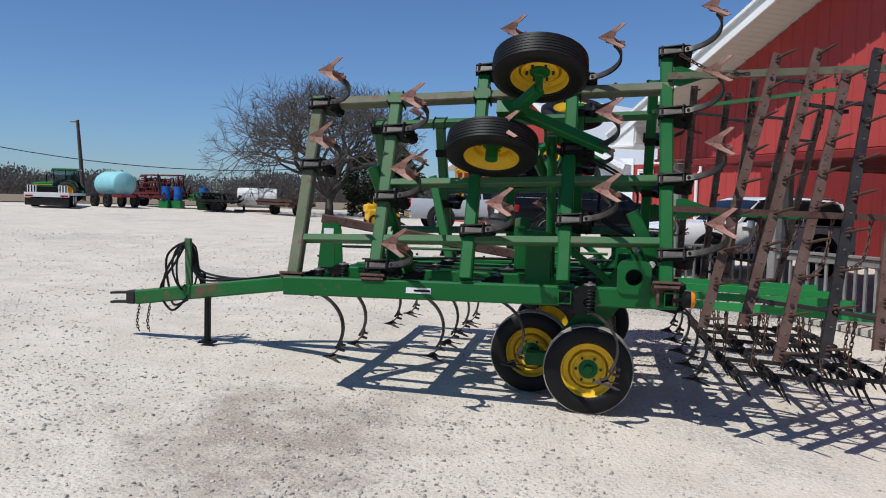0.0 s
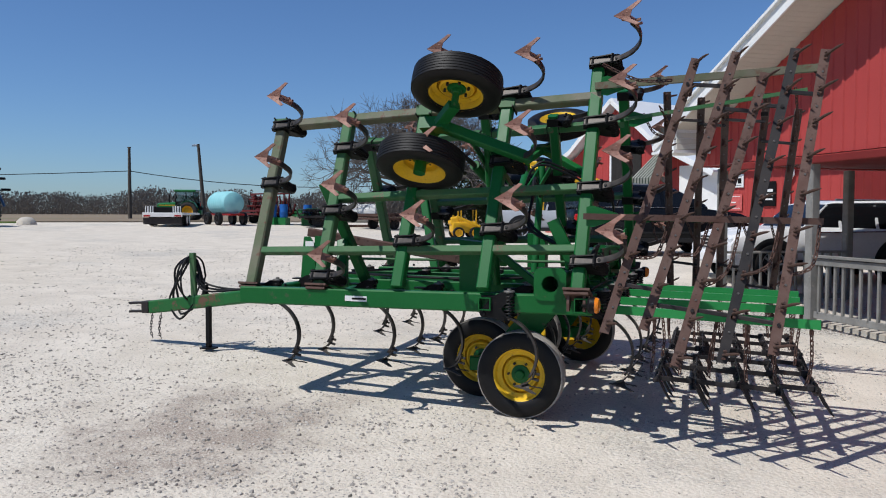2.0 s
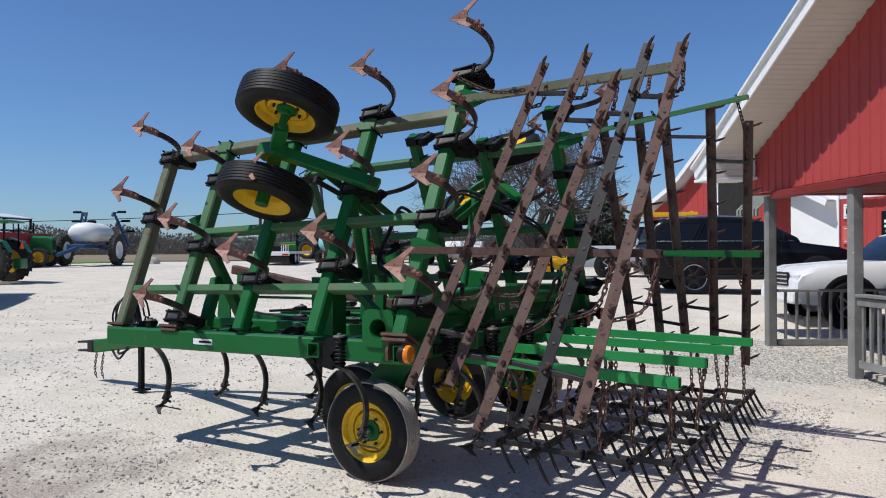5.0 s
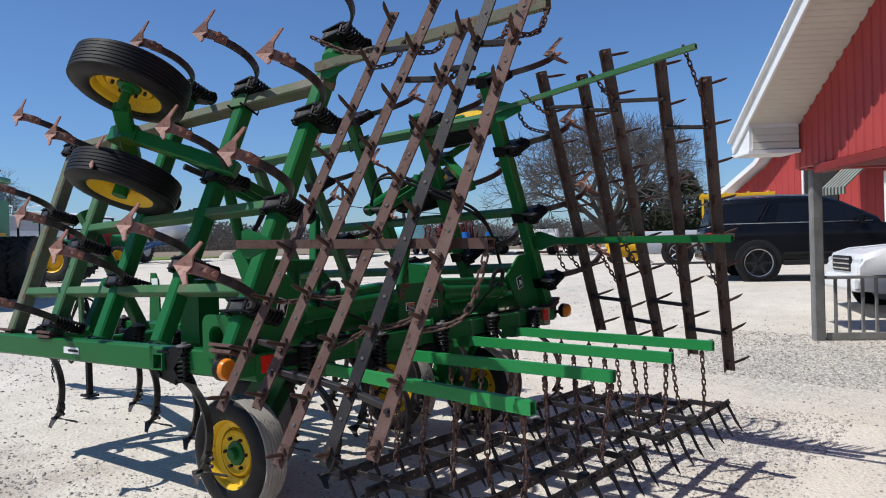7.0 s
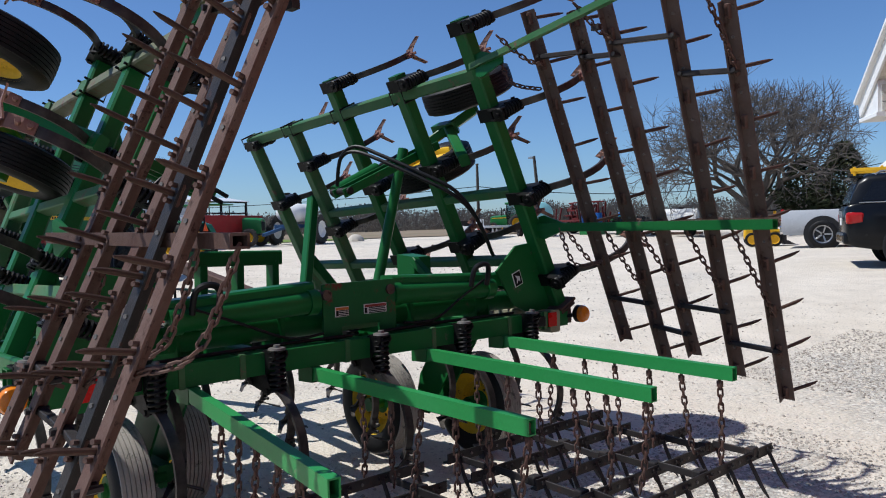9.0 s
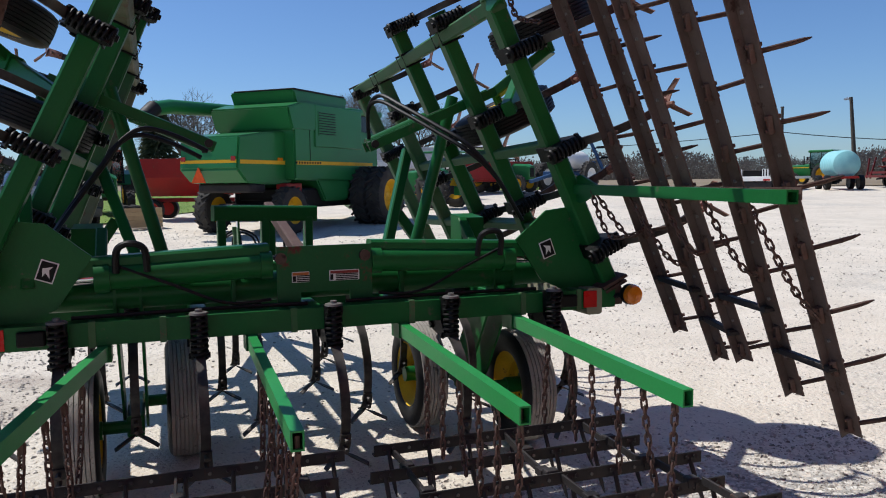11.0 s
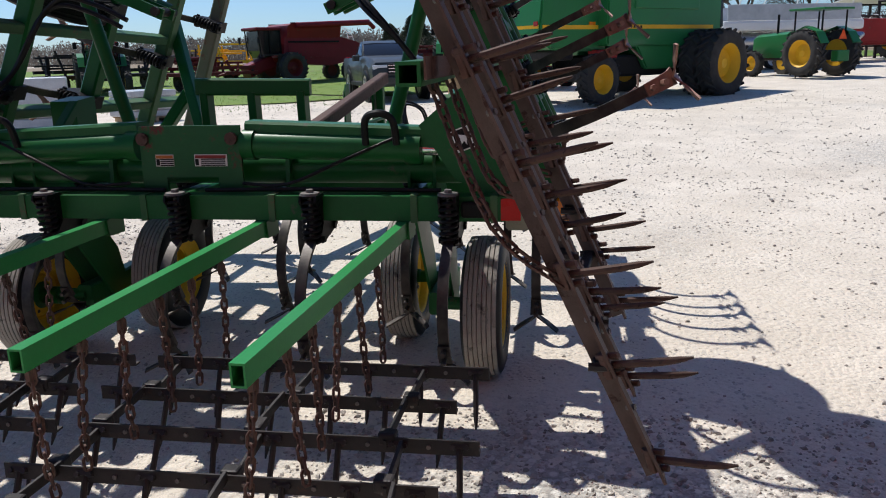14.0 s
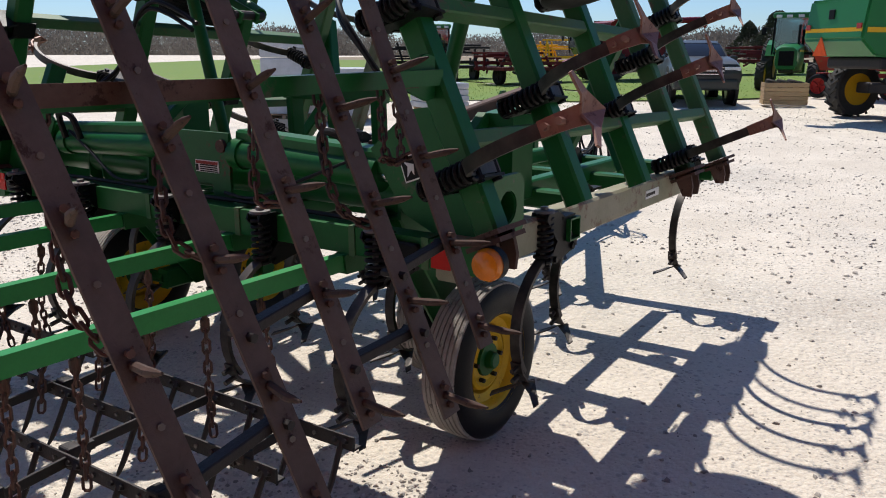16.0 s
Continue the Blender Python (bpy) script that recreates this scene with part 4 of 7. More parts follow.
for sec, (ya, yb) in enumerate(((-1.52, -0.1), (0.03, 1.4))):
    sect = part("ground_harrow", Shape().box((0.9, (ya + yb) / 2, 0.43), (0.06, 0.05, 0.03)), DARK_STEEL, cultivator, "trailing spike-tooth harrow section, dark worn steel")
    for k, x in enumerate(ROWS_X):
        off = (0.06, -0.03, 0.09, 0.0, 0.07)[k]
        z = (0.435, 0.415, 0.42, 0.41, 0.42)[k]
        harrow_bar((x + 0.02, ya + off, z + 0.01), (x - 0.02, yb + off, z - 0.005), (0, 0, 1), (0.45, 0.0, -0.9), 7, DARK_STEEL, sect, seed=100 + 10 * sec + k, dark=True, width=0.052, leg=0.035)
        if k:
            for u in (0.12, 0.5, 0.88):
                y = ya + (yb - ya) * u + hr.uniform(-0.05, 0.05)
                lk = Shape().beam((ROWS_X[k - 1], y, z + 0.015), (x, y + hr.uniform(-0.03, 0.03), z), 0.012, 0.035)
                lk.box((x - 0.03, y, z + 0.015), (0.05, 0.06, 0.045), bevel=0.008)
                part("harrow_link", lk, DARK_STEEL, sect)

# ---------------------------------------------------------------- fittings on the frame
for sd in (-1, 1):
    # hoses over the wings and cylinder plumbing
    arc_hose("hydraulic_hose", [(-0.2, sd * 1.0, 1.3), (-0.16, sd * 0.75, 1.2), (-0.12, sd * 0.5, 1.1), (-0.14, sd * 0.28, 1.1)], 0.008)
    arc_hose("hydraulic_hose", [(-0.17, sd * 1.0, 1.27), (-0.14, sd * 0.99, 1.38), (-0.12, sd * 0.93, 1.41), (-0.14, sd * 0.87, 1.38), (-0.17, sd * 0.86, 1.27)], 0.017)
    arc_hose("hydraulic_hose", [(-2.9, sd * 0.1, 1.06), (-2.2, sd * 0.55, 1.08), (-1.3, sd * 0.75, 1.09), (-0.5, sd * 0.6, 1.12)], 0.013)
    arc_hose("brake_pipe", [(-0.13, sd * 0.1, 1.07), (-0.13, sd * 0.6, 1.075), (-0.13, sd * 1.2, 1.07)], 0.01)
    # second, inner fold arm with its cylinder
    pa, pb = Vector((-1.05, sd * 0.72, 1.05)), wing_pt(sd, -1.05, 0.78) - wing_axes(sd, -1)[1] * 0.06
    part("fold_mast", Shape().pipe([pa, pb], 0.038, 14), GREEN, cultivator, smooth=True)
    wc = part("wing_cylinder", Shape().pipe([(-1.14, sd * 0.5, 1.92), (-1.2, sd * 0.92, 2.1)], 0.045, 14), GREEN, cultivator, "green hydraulic cylinder", smooth=True)
    part("piston_rod", Shape().pipe([(-1.2, sd * 0.92, 2.1), (-1.26, sd * 1.17, 2.2)], 0.022, 10), DARK_STEEL, wc)
    for dx in (-0.06, 0.06):
        part("link_arm", Shape().beam((-1.03 + dx, sd * 0.464, 1.9), (-1.03 + dx, sd * 1.333, 2.27), 0.016, 0.06), GREEN, wc)
    part("link_pin", Shape().pipe([(-1.16, sd * 0.5, 1.92), (-0.94, sd * 0.5, 1.92)], 0.025, 10), DARK_STEEL, wc)
    for dz in (0.0, 0.035):
        arc_hose("hydraulic_hose", [(-1.1, 0.5, 1.96), (-1.02, 0.48, 2.14), (-0.9, 0.52, 2.18 + dz), (-0.7, 0.6, 2.1 + dz), (-0.46, 0.73, 1.97 + dz), (-0.29, 0.86, 1.85 + dz), (-0.26, 1.02, 1.7), (-0.3, 1.2, 1.45)] if sd > 0 else [(-0.36, -1.3, 1.42), (-0.63, -1.23 + dz, 1.56 + dz), (-0.65, -1.07 + dz, 1.78 + dz), (-0.66, -0.99 + dz, 1.89 + dz), (-0.68, -0.88 + dz, 1.95 + dz), (-0.69, -0.72 + dz, 1.91 + dz), (-0.70, -0.56 + dz, 1.83 + dz)], 0.013)
    # row of frame bolts on the side beam and its clamp plates
    for x in (-2.75, -1.95, -1.2, -0.45):
        part("frame_bolt", Shape().pipe([(x, sd * 1.5, 1.035), (x, sd * 1.5, 1.06)], 0.014, 6), DARK_STEEL, main_frame)
    d = part("side_decal", Shape().box((-2.02, sd * 1.592, 0.965), (0.2, 0.004, 0.045)), WHITE, main_frame, "small white printed decal")
    part("print_bars", Shape().box((-1.99, sd * 1.5945, 0.965), (0.13, 0.004, 0.016)), BLACK, d)
    # lift plate beside the wheels
    part("upright_plate", Shape().plate([(-1.22, 1.03), (-1.02, 1.03), (-1.02, 1.44), (-1.22, 1.46)], 0.16, pose(0, sd * 1.18, 0)), GREEN, cultivator)
    part("upright_brace", Shape().beam((-1.02, sd * 1.1, 1.42), (-0.55, sd * 1.1, 1.06), 0.06, 0.06), GREEN, cultivator)
for y in (-1.25, -0.94, -0.32, 0.3, 0.95, 1.3):
    part("clamp_strap", Shape().box((-0.115, y + 0.14, 1.0), (0.112, 0.03, 0.122)), GREEN_WORN, tail_bar)

# front mast, parked jack crank, and the rusty stroke bar
MAST = [(-0.09, 0.98), (0.09, 0.98), (0.07, 1.36), (0.02, 1.43), (-0.05, 1.43)]
mast = part("front_mast", Shape().plate(MAST, 0.016, pose(-3.3, -0.12, 0)), GREEN, cultivator)
part("mast_plate", Shape().plate(MAST, 0.016, pose(-3.3, 0.12, 0)), GREEN, mast)
part("decal", Shape().box((-3.28, -0.13, 1.34), (0.1, 0.004, 0.08)), WHITE, mast, "white instruction decal")
part("cross_mast", Shape().beam((-1.3, -0.47, 1.5), (-1.42, 0.2, 1.48), 0.09, 0.1), GREEN, cultivator)
for x, y in ((-1.31, -0.42), (-1.36, -0.14), (-1.41, 0.15)):
    part("mast_leg", Shape().beam((x - 0.02, y, 1.0), (x, y, 1.46), 0.05, 0.1, (1, 0, 0)), GREEN, cultivator)
part("stroke_bar", Shape().beam((-3.45, 0.17, 1.47), (-1.4, 0.12, 1.17), 0.08, 0.09), RUST, cultivator, "rusty brown transport bar")
part("bar_stand", Shape().beam((-3.3, 0.17, 1.0), (-3.3, 0.17, 1.42), 0.06, 0.08, (1, 0, 0)), GREEN, cultivator)
part("level_rod", Shape().pipe([(-3.25, 0.3, 1.18), (-0.55, 0.3, 1.2)], 0.014, 8), GREEN_WORN, cultivator)
part("crank", Shape().pipe([(-3.25, 0.3, 1.18), (-3.42, 0.3, 1.18), (-3.42, 0.3, 1.07), (-3.55, 0.3, 1.07)], 0.012, 8), DARK_STEEL, cultivator)
hr2 = random.Random(3)
for k in range(2):
    dx = hr2.uniform(-0.1, 0.1)
    r = 0.2 + hr2.uniform(-0.05, 0.05)
    arc_hose("coiled_hose", [(-4.9 + dx, 0.05 + r * math.cos(a) + hr2.uniform(-0.02, 0.02), 0.92 + r * 1.15 * math.sin(a)) for a in [q * math.pi / 4 for q in range(9)]], 0.011)
for dx in (-5.4, -5.28):
    chain([(dx, -0.05, 0.5), (dx - 0.02, -0.06, 0.32), (dx, -0.05, 0.22)], DARK_STEEL, size=0.9)

# ---------------------------------------------------------------- barn with porch
RED_METAL = material("red_ribbed_metal", (0.4, 0.058, 0.052), 0.5, 0, (0.36, 0.05, 0.046), (0.44, 0.085, 0.075), scale=0.8, spots=0.1, bump=0.03)
# Red boards under the roof, darkened in colour for the porch's shade.
RED_SHADED = material("dark_shaded_red_board", (0.2, 0.022, 0.02), 0.6, 0, (0.16, 0.02, 0.018), scale=1.5, bump=0.05)
WHITE_TRIM = material("white_metal_trim", (0.78, 0.78, 0.76), 0.35, 0, (0.7, 0.7, 0.68), scale=1.2, bump=0.02)
SOFFIT = material("cream_soffit", (0.62, 0.6, 0.53), 0.6, 0, (0.55, 0.53, 0.47), scale=1.3, bump=0.03)
GREY_WOOD = material("weathered_grey_wood", (0.23, 0.225, 0.21), 0.85, 0, (0.15, 0.145, 0.135), (0.3, 0.28, 0.25), scale=4.0, spots=0.2, bump=0.35, bump_scale=40, rand=0.12)
CONCRETE = material("concrete", (0.5, 0.46, 0.4), 0.9, 0, (0.42, 0.39, 0.34), (0.33, 0.3, 0.26), scale=2.0, spots=0.2, bump=0.15)
ROOF_METAL = material("white_roof_metal", (0.72, 0.73, 0.74), 0.35, 0.1, (0.63, 0.64, 0.65), scale=0.5, bump=0.02)
# Near-black colour for the shade seen through the shop doorway.
DOOR_SHADE = material("doorway_shade", (0.03, 0.028, 0.026), 0.9, bump=0.05)
D, N, UP = Vector((0.543, -0.84, 0)), Vector((-0.84, -0.543, 0)), Vector((0, 0, 1))
A0 = Vector((0.72, 7.6, 0))


def wl(l, off, z):
    """A place by the porch wall: l along it, off out from it, z its height."""
    return A0 + D * l + N * off + UP * z


WALL_M = frame_of(A0, D, -N, UP)
ridge_l = 9.5
def rake(l):
    return 3.39 + 0.443 * min(l, 2 * ridge_l - l)


def ribbed_wall(outline_lo, outline_hi, l0, l1, pitch=0.23, depth=0.02, thick=0.12):
    """Ribbed metal siding as real folds, closed behind."""
    s, prof = Shape(), []
    l = l0
    while l < l1 - 1e-6:
        for dl, o in ((0.0, 0.0), (pitch * 0.72, 0.0), (pitch * 0.79, depth), (pitch * 0.93, depth)):
            if l + dl < l1:
                prof.append((l + dl, o))
        l += pitch
    prof.append((l1, 0.0))
    v = []
    for q, o in prof:
        v += [(q, -o, outline_lo(q)), (q, -o, outline_hi(q)), (q, thick, outline_lo(q)), (q, thick, outline_hi(q))]
    f = []
    for i in range(len(prof) - 1):
        a, b = 4 * i, 4 * i + 4
        f += [(a, b, b + 1, a + 1), (a + 2, a + 3, b + 3, b + 2), (a, a + 2, b + 2, b), (a + 1, b + 1, b + 3, a + 3)]
    e = 4 * (len(prof) - 1)
    f += [(0, 1, 3, 2), (e, e + 2, e + 3, e + 1)]
    return s.add(v, f)


barn = thing("barn", "red ribbed-metal barn with white trim and open timber porch", "barn", kind="structure")
part("wall_gable", ribbed_wall(lambda l: 2.58, lambda l: rake(l) - 0.02, -0.6, 12.0), RED_METAL, barn, m=WALL_M)
part("wall_beam", Shape().beam(wl(0.3, 0.0, 2.5), wl(12, 0.0, 2.5), 0.16, 0.12), RED_SHADED, barn)
OVER, TIP = 0.72, -1.15
sf = Shape()
for l in np.arange(-0.42, 9.4, 0.105):
    z0, z1 = rake(l), rake(l + 0.1)
    sf.add([wl(l, -0.05, z0), wl(l + 0.1, -0.05, z1), wl(l + 0.1, OVER, z1), wl(l, OVER, z0), wl(l, -0.05, z0 + 0.02), wl(l + 0.1, -0.05, z1 + 0.02), wl(l + 0.1, OVER, z1 + 0.02), wl(l, OVER, z0 + 0.02)], [(0, 1, 2, 3), (7, 6, 5, 4), (0, 4, 5, 1), (1, 5, 6, 2), (2, 6, 7, 3), (3, 7, 4, 0)])
part("soffit", sf, SOFFIT, barn, "cream soffit boards")
part("fascia", Shape().beam(wl(TIP, OVER + 0.02, rake(TIP) + 0.085), wl(9.5, OVER + 0.02, rake(9.5) + 0.085), 0.03, 0.2), WHITE_TRIM, barn, "white metal fascia")
part("fascia_trim", Shape().beam(wl(TIP - 0.03, OVER + 0.06, rake(TIP - 0.03) + 0.2), wl(9.5, OVER + 0.06, rake(9.5) + 0.2), 0.06, 0.05), WHITE_TRIM, barn)
ret = Shape()
RZ = 2.84
prof = [(TIP, RZ + 0.02), (-0.38, RZ), (-0.36, rake(-0.36) - 0.004), (TIP, rake(TIP) - 0.004)]
ret.add([wl(l, o, z) for o in (0.03, OVER) for l, z in prof], [(0, 1, 2, 3), (7, 6, 5, 4), (0, 4, 5, 1), (1, 5, 6, 2), (2, 6, 7, 3), (3, 7, 4, 0)])
er = part("eave_return", ret, WHITE_TRIM, barn, "white boxed eave return")
part("return_sill", Shape().beam(wl(TIP - 0.02, OVER / 2 + 0.02, RZ + 0.0), wl(-0.32, OVER / 2 + 0.02, RZ - 0.02), OVER + 0.02, 0.05), WHITE_TRIM, er)
for k in range(3):
    z = RZ + 0.07 + 0.105 * k
    part("return_board", Shape().beam(wl(-0.365, 0.03, z), wl(-0.365, OVER - 0.04, z), 0.03, 0.096), SOFFIT, er)
rf = Shape()
for l0, l1 in ((TIP - 0.06, 9.5),):
    a, b, c, d_ = wl(l0, OVER + 0.08, rake(l0) + 0.24), wl(l1, OVER + 0.08, rake(l1) + 0.24), wl(l1, -9, rake(l1) + 0.24), wl(l0, -9, rake(l0) + 0.24)
    rf.add([a, b, c, d_] + [p - UP * 0.03 for p in (a, b, c, d_)], [(0, 1, 2, 3), (7, 6, 5, 4), (0, 4, 5, 1), (1, 5, 6, 2), (2, 6, 7, 3), (3, 7, 4, 0)])
part("roof", rf, ROOF_METAL, barn)
part("wall_eave", Shape().beam(wl(-0.45, -0.1, 2.8), wl(-0.45, -9, 2.8), 0.1, 0.5), RED_METAL, barn)
deck_z = 0.2
part("deck", Shape().box((0, 0, 0), (9.0, 7.0, 0.4), WALL_M.to_3x3()).mesh("deck", CONCRETE), CONCRETE, barn, "worn concrete porch slab", m=Matrix.Translation(wl(4.2, -3.75, deck_z - 0.36)))
for l, off in ((0.0, -0.05), (2.4, -0.05), (4.9, -0.05), (2.5, -2.6), (5.2, -2.6), (0.1, -2.6)):
    p = wl(l, off, 0)
    s = Shape().beam((p.x, p.y, -0.15), (p.x, p.y, 2.5), 0.15, 0.15, D)
    part("porch_post", s, GREY_WOOD, barn, "weathered grey timber post")


def railing(l0, l1, off, name="railing"):
    z = deck_z
    r = part("railing", Shape().beam(wl(l0, off, z + 0.86), wl(l1, off, z + 0.86), 0.14, 0.04), GREY_WOOD, barn, "weathered grey wooden railing")
    part("rail", Shape().beam(wl(l0, off + 0.02, z + 0.78), wl(l1, off + 0.02, z + 0.78), 0.04, 0.1), GREY_WOOD, r)
    part("rail", Shape().beam(wl(l0, off, z - 0.02), wl(l1, off, z - 0.02), 0.04, 0.1), GREY_WOOD, r)
    n = max(2, int(abs(l1 - l0) / 0.16))
    for i in range(n):
        l = l0 + (l1 - l0) * (i + 0.5) / n
        part("baluster", Shape().beam(wl(l, off, z), wl(l, off, z + 0.8), 0.04, 0.04, D), GREY_WOOD, r)


# Ceiling added to keep sun off the porch, its boards darkened.
part("porch_ceiling", Shape().box((0, 0, 0), (13.0, 8.0, 0.05), WALL_M.to_3x3()).mesh("porch_ceiling", RED_SHADED), RED_SHADED, barn, "added red board porch ceiling, darkened for shade", m=Matrix.Translation(wl(5.6, -4.15, 2.6)))
# The wall's dark tone stands in for the shade on it.
part("porch_wall", ribbed_wall(lambda l: 0.1, lambda l: 3.7, -6.6, 11.5, pitch=0.3), RED_SHADED, barn, "red wall behind the porch, darkened for shade", m=WALL_M @ pose(0, 8.2, 0))
railing(2.5, 4.85, -0.05)
railing(4.95, 8.5, -0.05)
# return of the railing along the porch's end
rr_ = part("railing", Shape().beam(wl(0.02, -0.15, 1.0), wl(0.1, -2.55, 1.0), 0.14, 0.04), GREY_WOOD, barn, "weathered grey wooden railing")
part("rail", Shape().beam(wl(0.02, -0.15, 0.18), wl(0.1, -2.55, 0.18), 0.04, 0.1), GREY_WOOD, rr_)
for i in range(13):
    p = wl(0.02 + 0.006 * i, -0.28 - 0.18 * i, 0)
    part("baluster", Shape().beam((p.x, p.y, 0.2), (p.x, p.y, 0.98), 0.04, 0.04, D), GREY_WOOD, rr_)

# ---------------------------------------------------------------- shop behind: red walls, white roof, awning, signs
shop = thing("farm_shop", "red metal farm shop with white roof, door awning and signs", "shop building", kind="structure")
SD, SN = Vector((0.8, -0.6, 0)), Vector((-0.6, -0.8, 0))
S0 = Vector((-8.93, 32.04, 0))


def sl(l, off, z):
    return S0 + SD * l + SN * off + UP * z


SHOP_M = frame_of(S0, SD, -SN, UP)
def shop_rake(l):
    q = min(l, 12.8 - l)
    return 3.2 + 0.45 * (q - 1.0) if q < 3.75 else 4.4375 + 0.8 * (q - 3.75)


part("wall_front", ribbed_wall(lambda l: 0.3, lambda l: max(shop_rake(l) - 0.05, 3.4), 1.5, 18.5, pitch=0.36), RED_METAL, shop, m=SHOP_M)
for l0, l1 in ((0.95, 3.75), (3.75, 6.4), (9.05, 6.4), (11.85, 9.05)):
    a, b = sl(l0, 0.55, shop_rake(l0) + 0.08), sl(l1, 0.55, shop_rake(l1) + 0.08)
    part("fascia", Shape().beam(a, b, 0.05, 0.2), WHITE_TRIM, shop)
    a, b = a + UP * 0.13, b + UP * 0.13
    c, d_ = b - SN * 9, a - SN * 9
    part("roof", Shape().add([a, b, c, d_] + [p - UP * 0.08 for p in (a, b, c, d_)], [(0, 1, 2, 3), (7, 6, 5, 4), (0, 4, 5, 1), (1, 5, 6, 2), (2, 6, 7, 3), (3, 7, 4, 0)]), ROOF_METAL, shop, "white metal roof")
part("fascia", Shape().beam(sl(12.6, 0.2, 3.5), sl(18.6, 0.2, 3.5), 0.05, 0.22), WHITE_TRIM, shop)
part("wall_side", Shape().box((0, 0, 0), (0.12, 8, 3.0), SHOP_M.to_3x3()).mesh("wall_side", RED_METAL), RED_METAL, shop, m=Matrix.Translation(sl(1.55, -4.2, 1.8)))
# white wall panel, doorway, awning and signs on the front
part("white_panel", Shape().box((0, 0, 0), (2.1, 0.05, 3.0), SHOP_M.to_3x3()).mesh("white_panel", WHITE_TRIM), WHITE_TRIM, shop, "white painted wall panel", m=Matrix.Translation(sl(10.9, 0.05, 2.15)))
# No real opening: a dark panel on the wall stands for the shade inside.
part("door_opening", Shape().box((0, 0, 0), (1.7, 0.05, 3.9), SHOP_M.to_3x3()).mesh("door_opening", DOOR_SHADE), DOOR_SHADE, shop, "dark panel for the shaded open doorway", m=Matrix.Translation(sl(6.9, 0.03, 2.5)))
part("door_post", Shape().box((0, 0, 0), (0.1, 0.09, 3.9), SHOP_M.to_3x3()).mesh("door_post", WHITE_TRIM), WHITE_TRIM, shop, m=Matrix.Translation(sl(6.0, 0.06, 2.5)))
part("downspout", Shape().pipe([sl(14.9, 0.1, 3.4), sl(14.9, 0.1, 3.1), sl(14.75, 0.1, 2.9), sl(14.75, 0.1, 0.8)], 0.06, 8), WHITE_TRIM, shop, "white downspout")
AWN_A = material("awning_green_stripe", (0.05, 0.065, 0.05), 0.8, bump=0.1)
AWN_B = material("awning_cream_stripe", (0.3, 0.3, 0.26), 0.8, bump=0.1)
aw = part("awning", Shape().beam(sl(8.7, 0.1, 4.3), sl(9.8, 0.1, 4.3), 0.06, 0.06), DARK_STEEL, shop, "striped canvas door awning")
for i in range(14):
    l = 8.7 + 1.1 * i / 14
    l2 = l + 1.1 / 14
    s = Shape()
    pts = [sl(l, 0.1, 4.3), sl(l2, 0.1, 4.3), sl(l2, 1.6, 3.15), sl(l, 1.6, 3.15), sl(l2, 1.6, 2.9), sl(l, 1.6, 2.9)]
    s.add(pts + [p - UP * 0.01 - SN * 0.01 for p in pts], [(0, 1, 2, 3), (3, 2, 4, 5), (9, 8, 7, 6), (11, 10, 8, 9), (0, 3, 9, 6), (1, 7, 8, 2), (2, 8, 10, 4), (3, 5, 11, 9)])
    part("stripe", s, AWN_A if i % 2 else AWN_B, aw)
SIGN_RED = material("pink_red_sign", (0.6, 0.13, 0.12), 0.5, bump=0.02)


def sign(l, z, w, h, mat, off, bars, label, barmat):
    m = Matrix.Translation(sl(l, off + 0.05, z)) @ SHOP_M.to_3x3().to_4x4()
    sg = thing("wall_sign", label, "sign", "signs on the shop wall", at=m)
    part("panel", Shape().box((0, 0, 0), (w, 0.03, h), bevel=0.005), mat, sg)
    for k, (cx, cz, bw, bh) in enumerate(bars):
        part("print_bar", Shape().box((cx, -0.018, cz), (bw, 0.006, bh)), barmat, sg)


sign(12.5, 2.96, 0.72, 0.5, WHITE, 0.0, [(-0.18, 0, 0.16, 0.2), (0.02, 0, 0.1, 0.14), (0.19, 0, 0.16, 0.2), (0, -0.17, 0.56, 0.015), (0, 0.17, 0.56, 0.015)], "white rectangular sign with black printed bars on red wall", BLACK)
sign(12.45, 2.15, 0.72, 0.62, SIGN_RED, 0.0, [(0, 0.22, 0.56, 0.02), (0, -0.22, 0.56, 0.02), (0, 0, 0.2, 0.05)], "faded red square sign with pale border on red wall", WHITE)
sign(13.9, 2.45, 0.62, 0.9, BLACK, 0.0, [(0, 0.12, 0.4, 0.1), (0, -0.04, 0.4, 0.08), (0.02, -0.2, 0.34, 0.06)], "black sign with white printed bars on red wall", WHITE)

# ---------------------------------------------------------------- vehicles
def car_paint(name, col, rough=0.25):
    return material(name, col, rough, 0.0, tuple(c * 0.9 for c in col), scale=1.0, bump=0.0, coat=0.25, spec=0.35)


PAINT_WHITE, PAINT_NAVY, PAINT_SILVER = car_paint("white_car_paint", (0.75, 0.75, 0.75)), material("near_black_car_paint", (0.005, 0.006, 0.008), 0.2, 0, (0.006, 0.007, 0.009), scale=1.0, bump=0.0, spec=0.22), car_paint("silver_car_paint", (0.42, 0.44, 0.46))
PAINT_DARK = car_paint("dark_green_grey_car_paint", (0.018, 0.024, 0.021), 0.4)
PAINT_GREY = car_paint("grey_car_paint", (0.032, 0.038, 0.035), 0.4)
GLASS = material("tinted_car_glass", (0.008, 0.009, 0.011), 0.06, 0.0, bump=0.0, coat=0.0, spec=0.35)
PLASTIC = material("black_plastic", (0.02, 0.02, 0.021), 0.55, bump=0.08)
TAIL_RED = material("red_tail_lens", (0.42, 0.012, 0.012), 0.15, bump=0.0, coat=0.5)
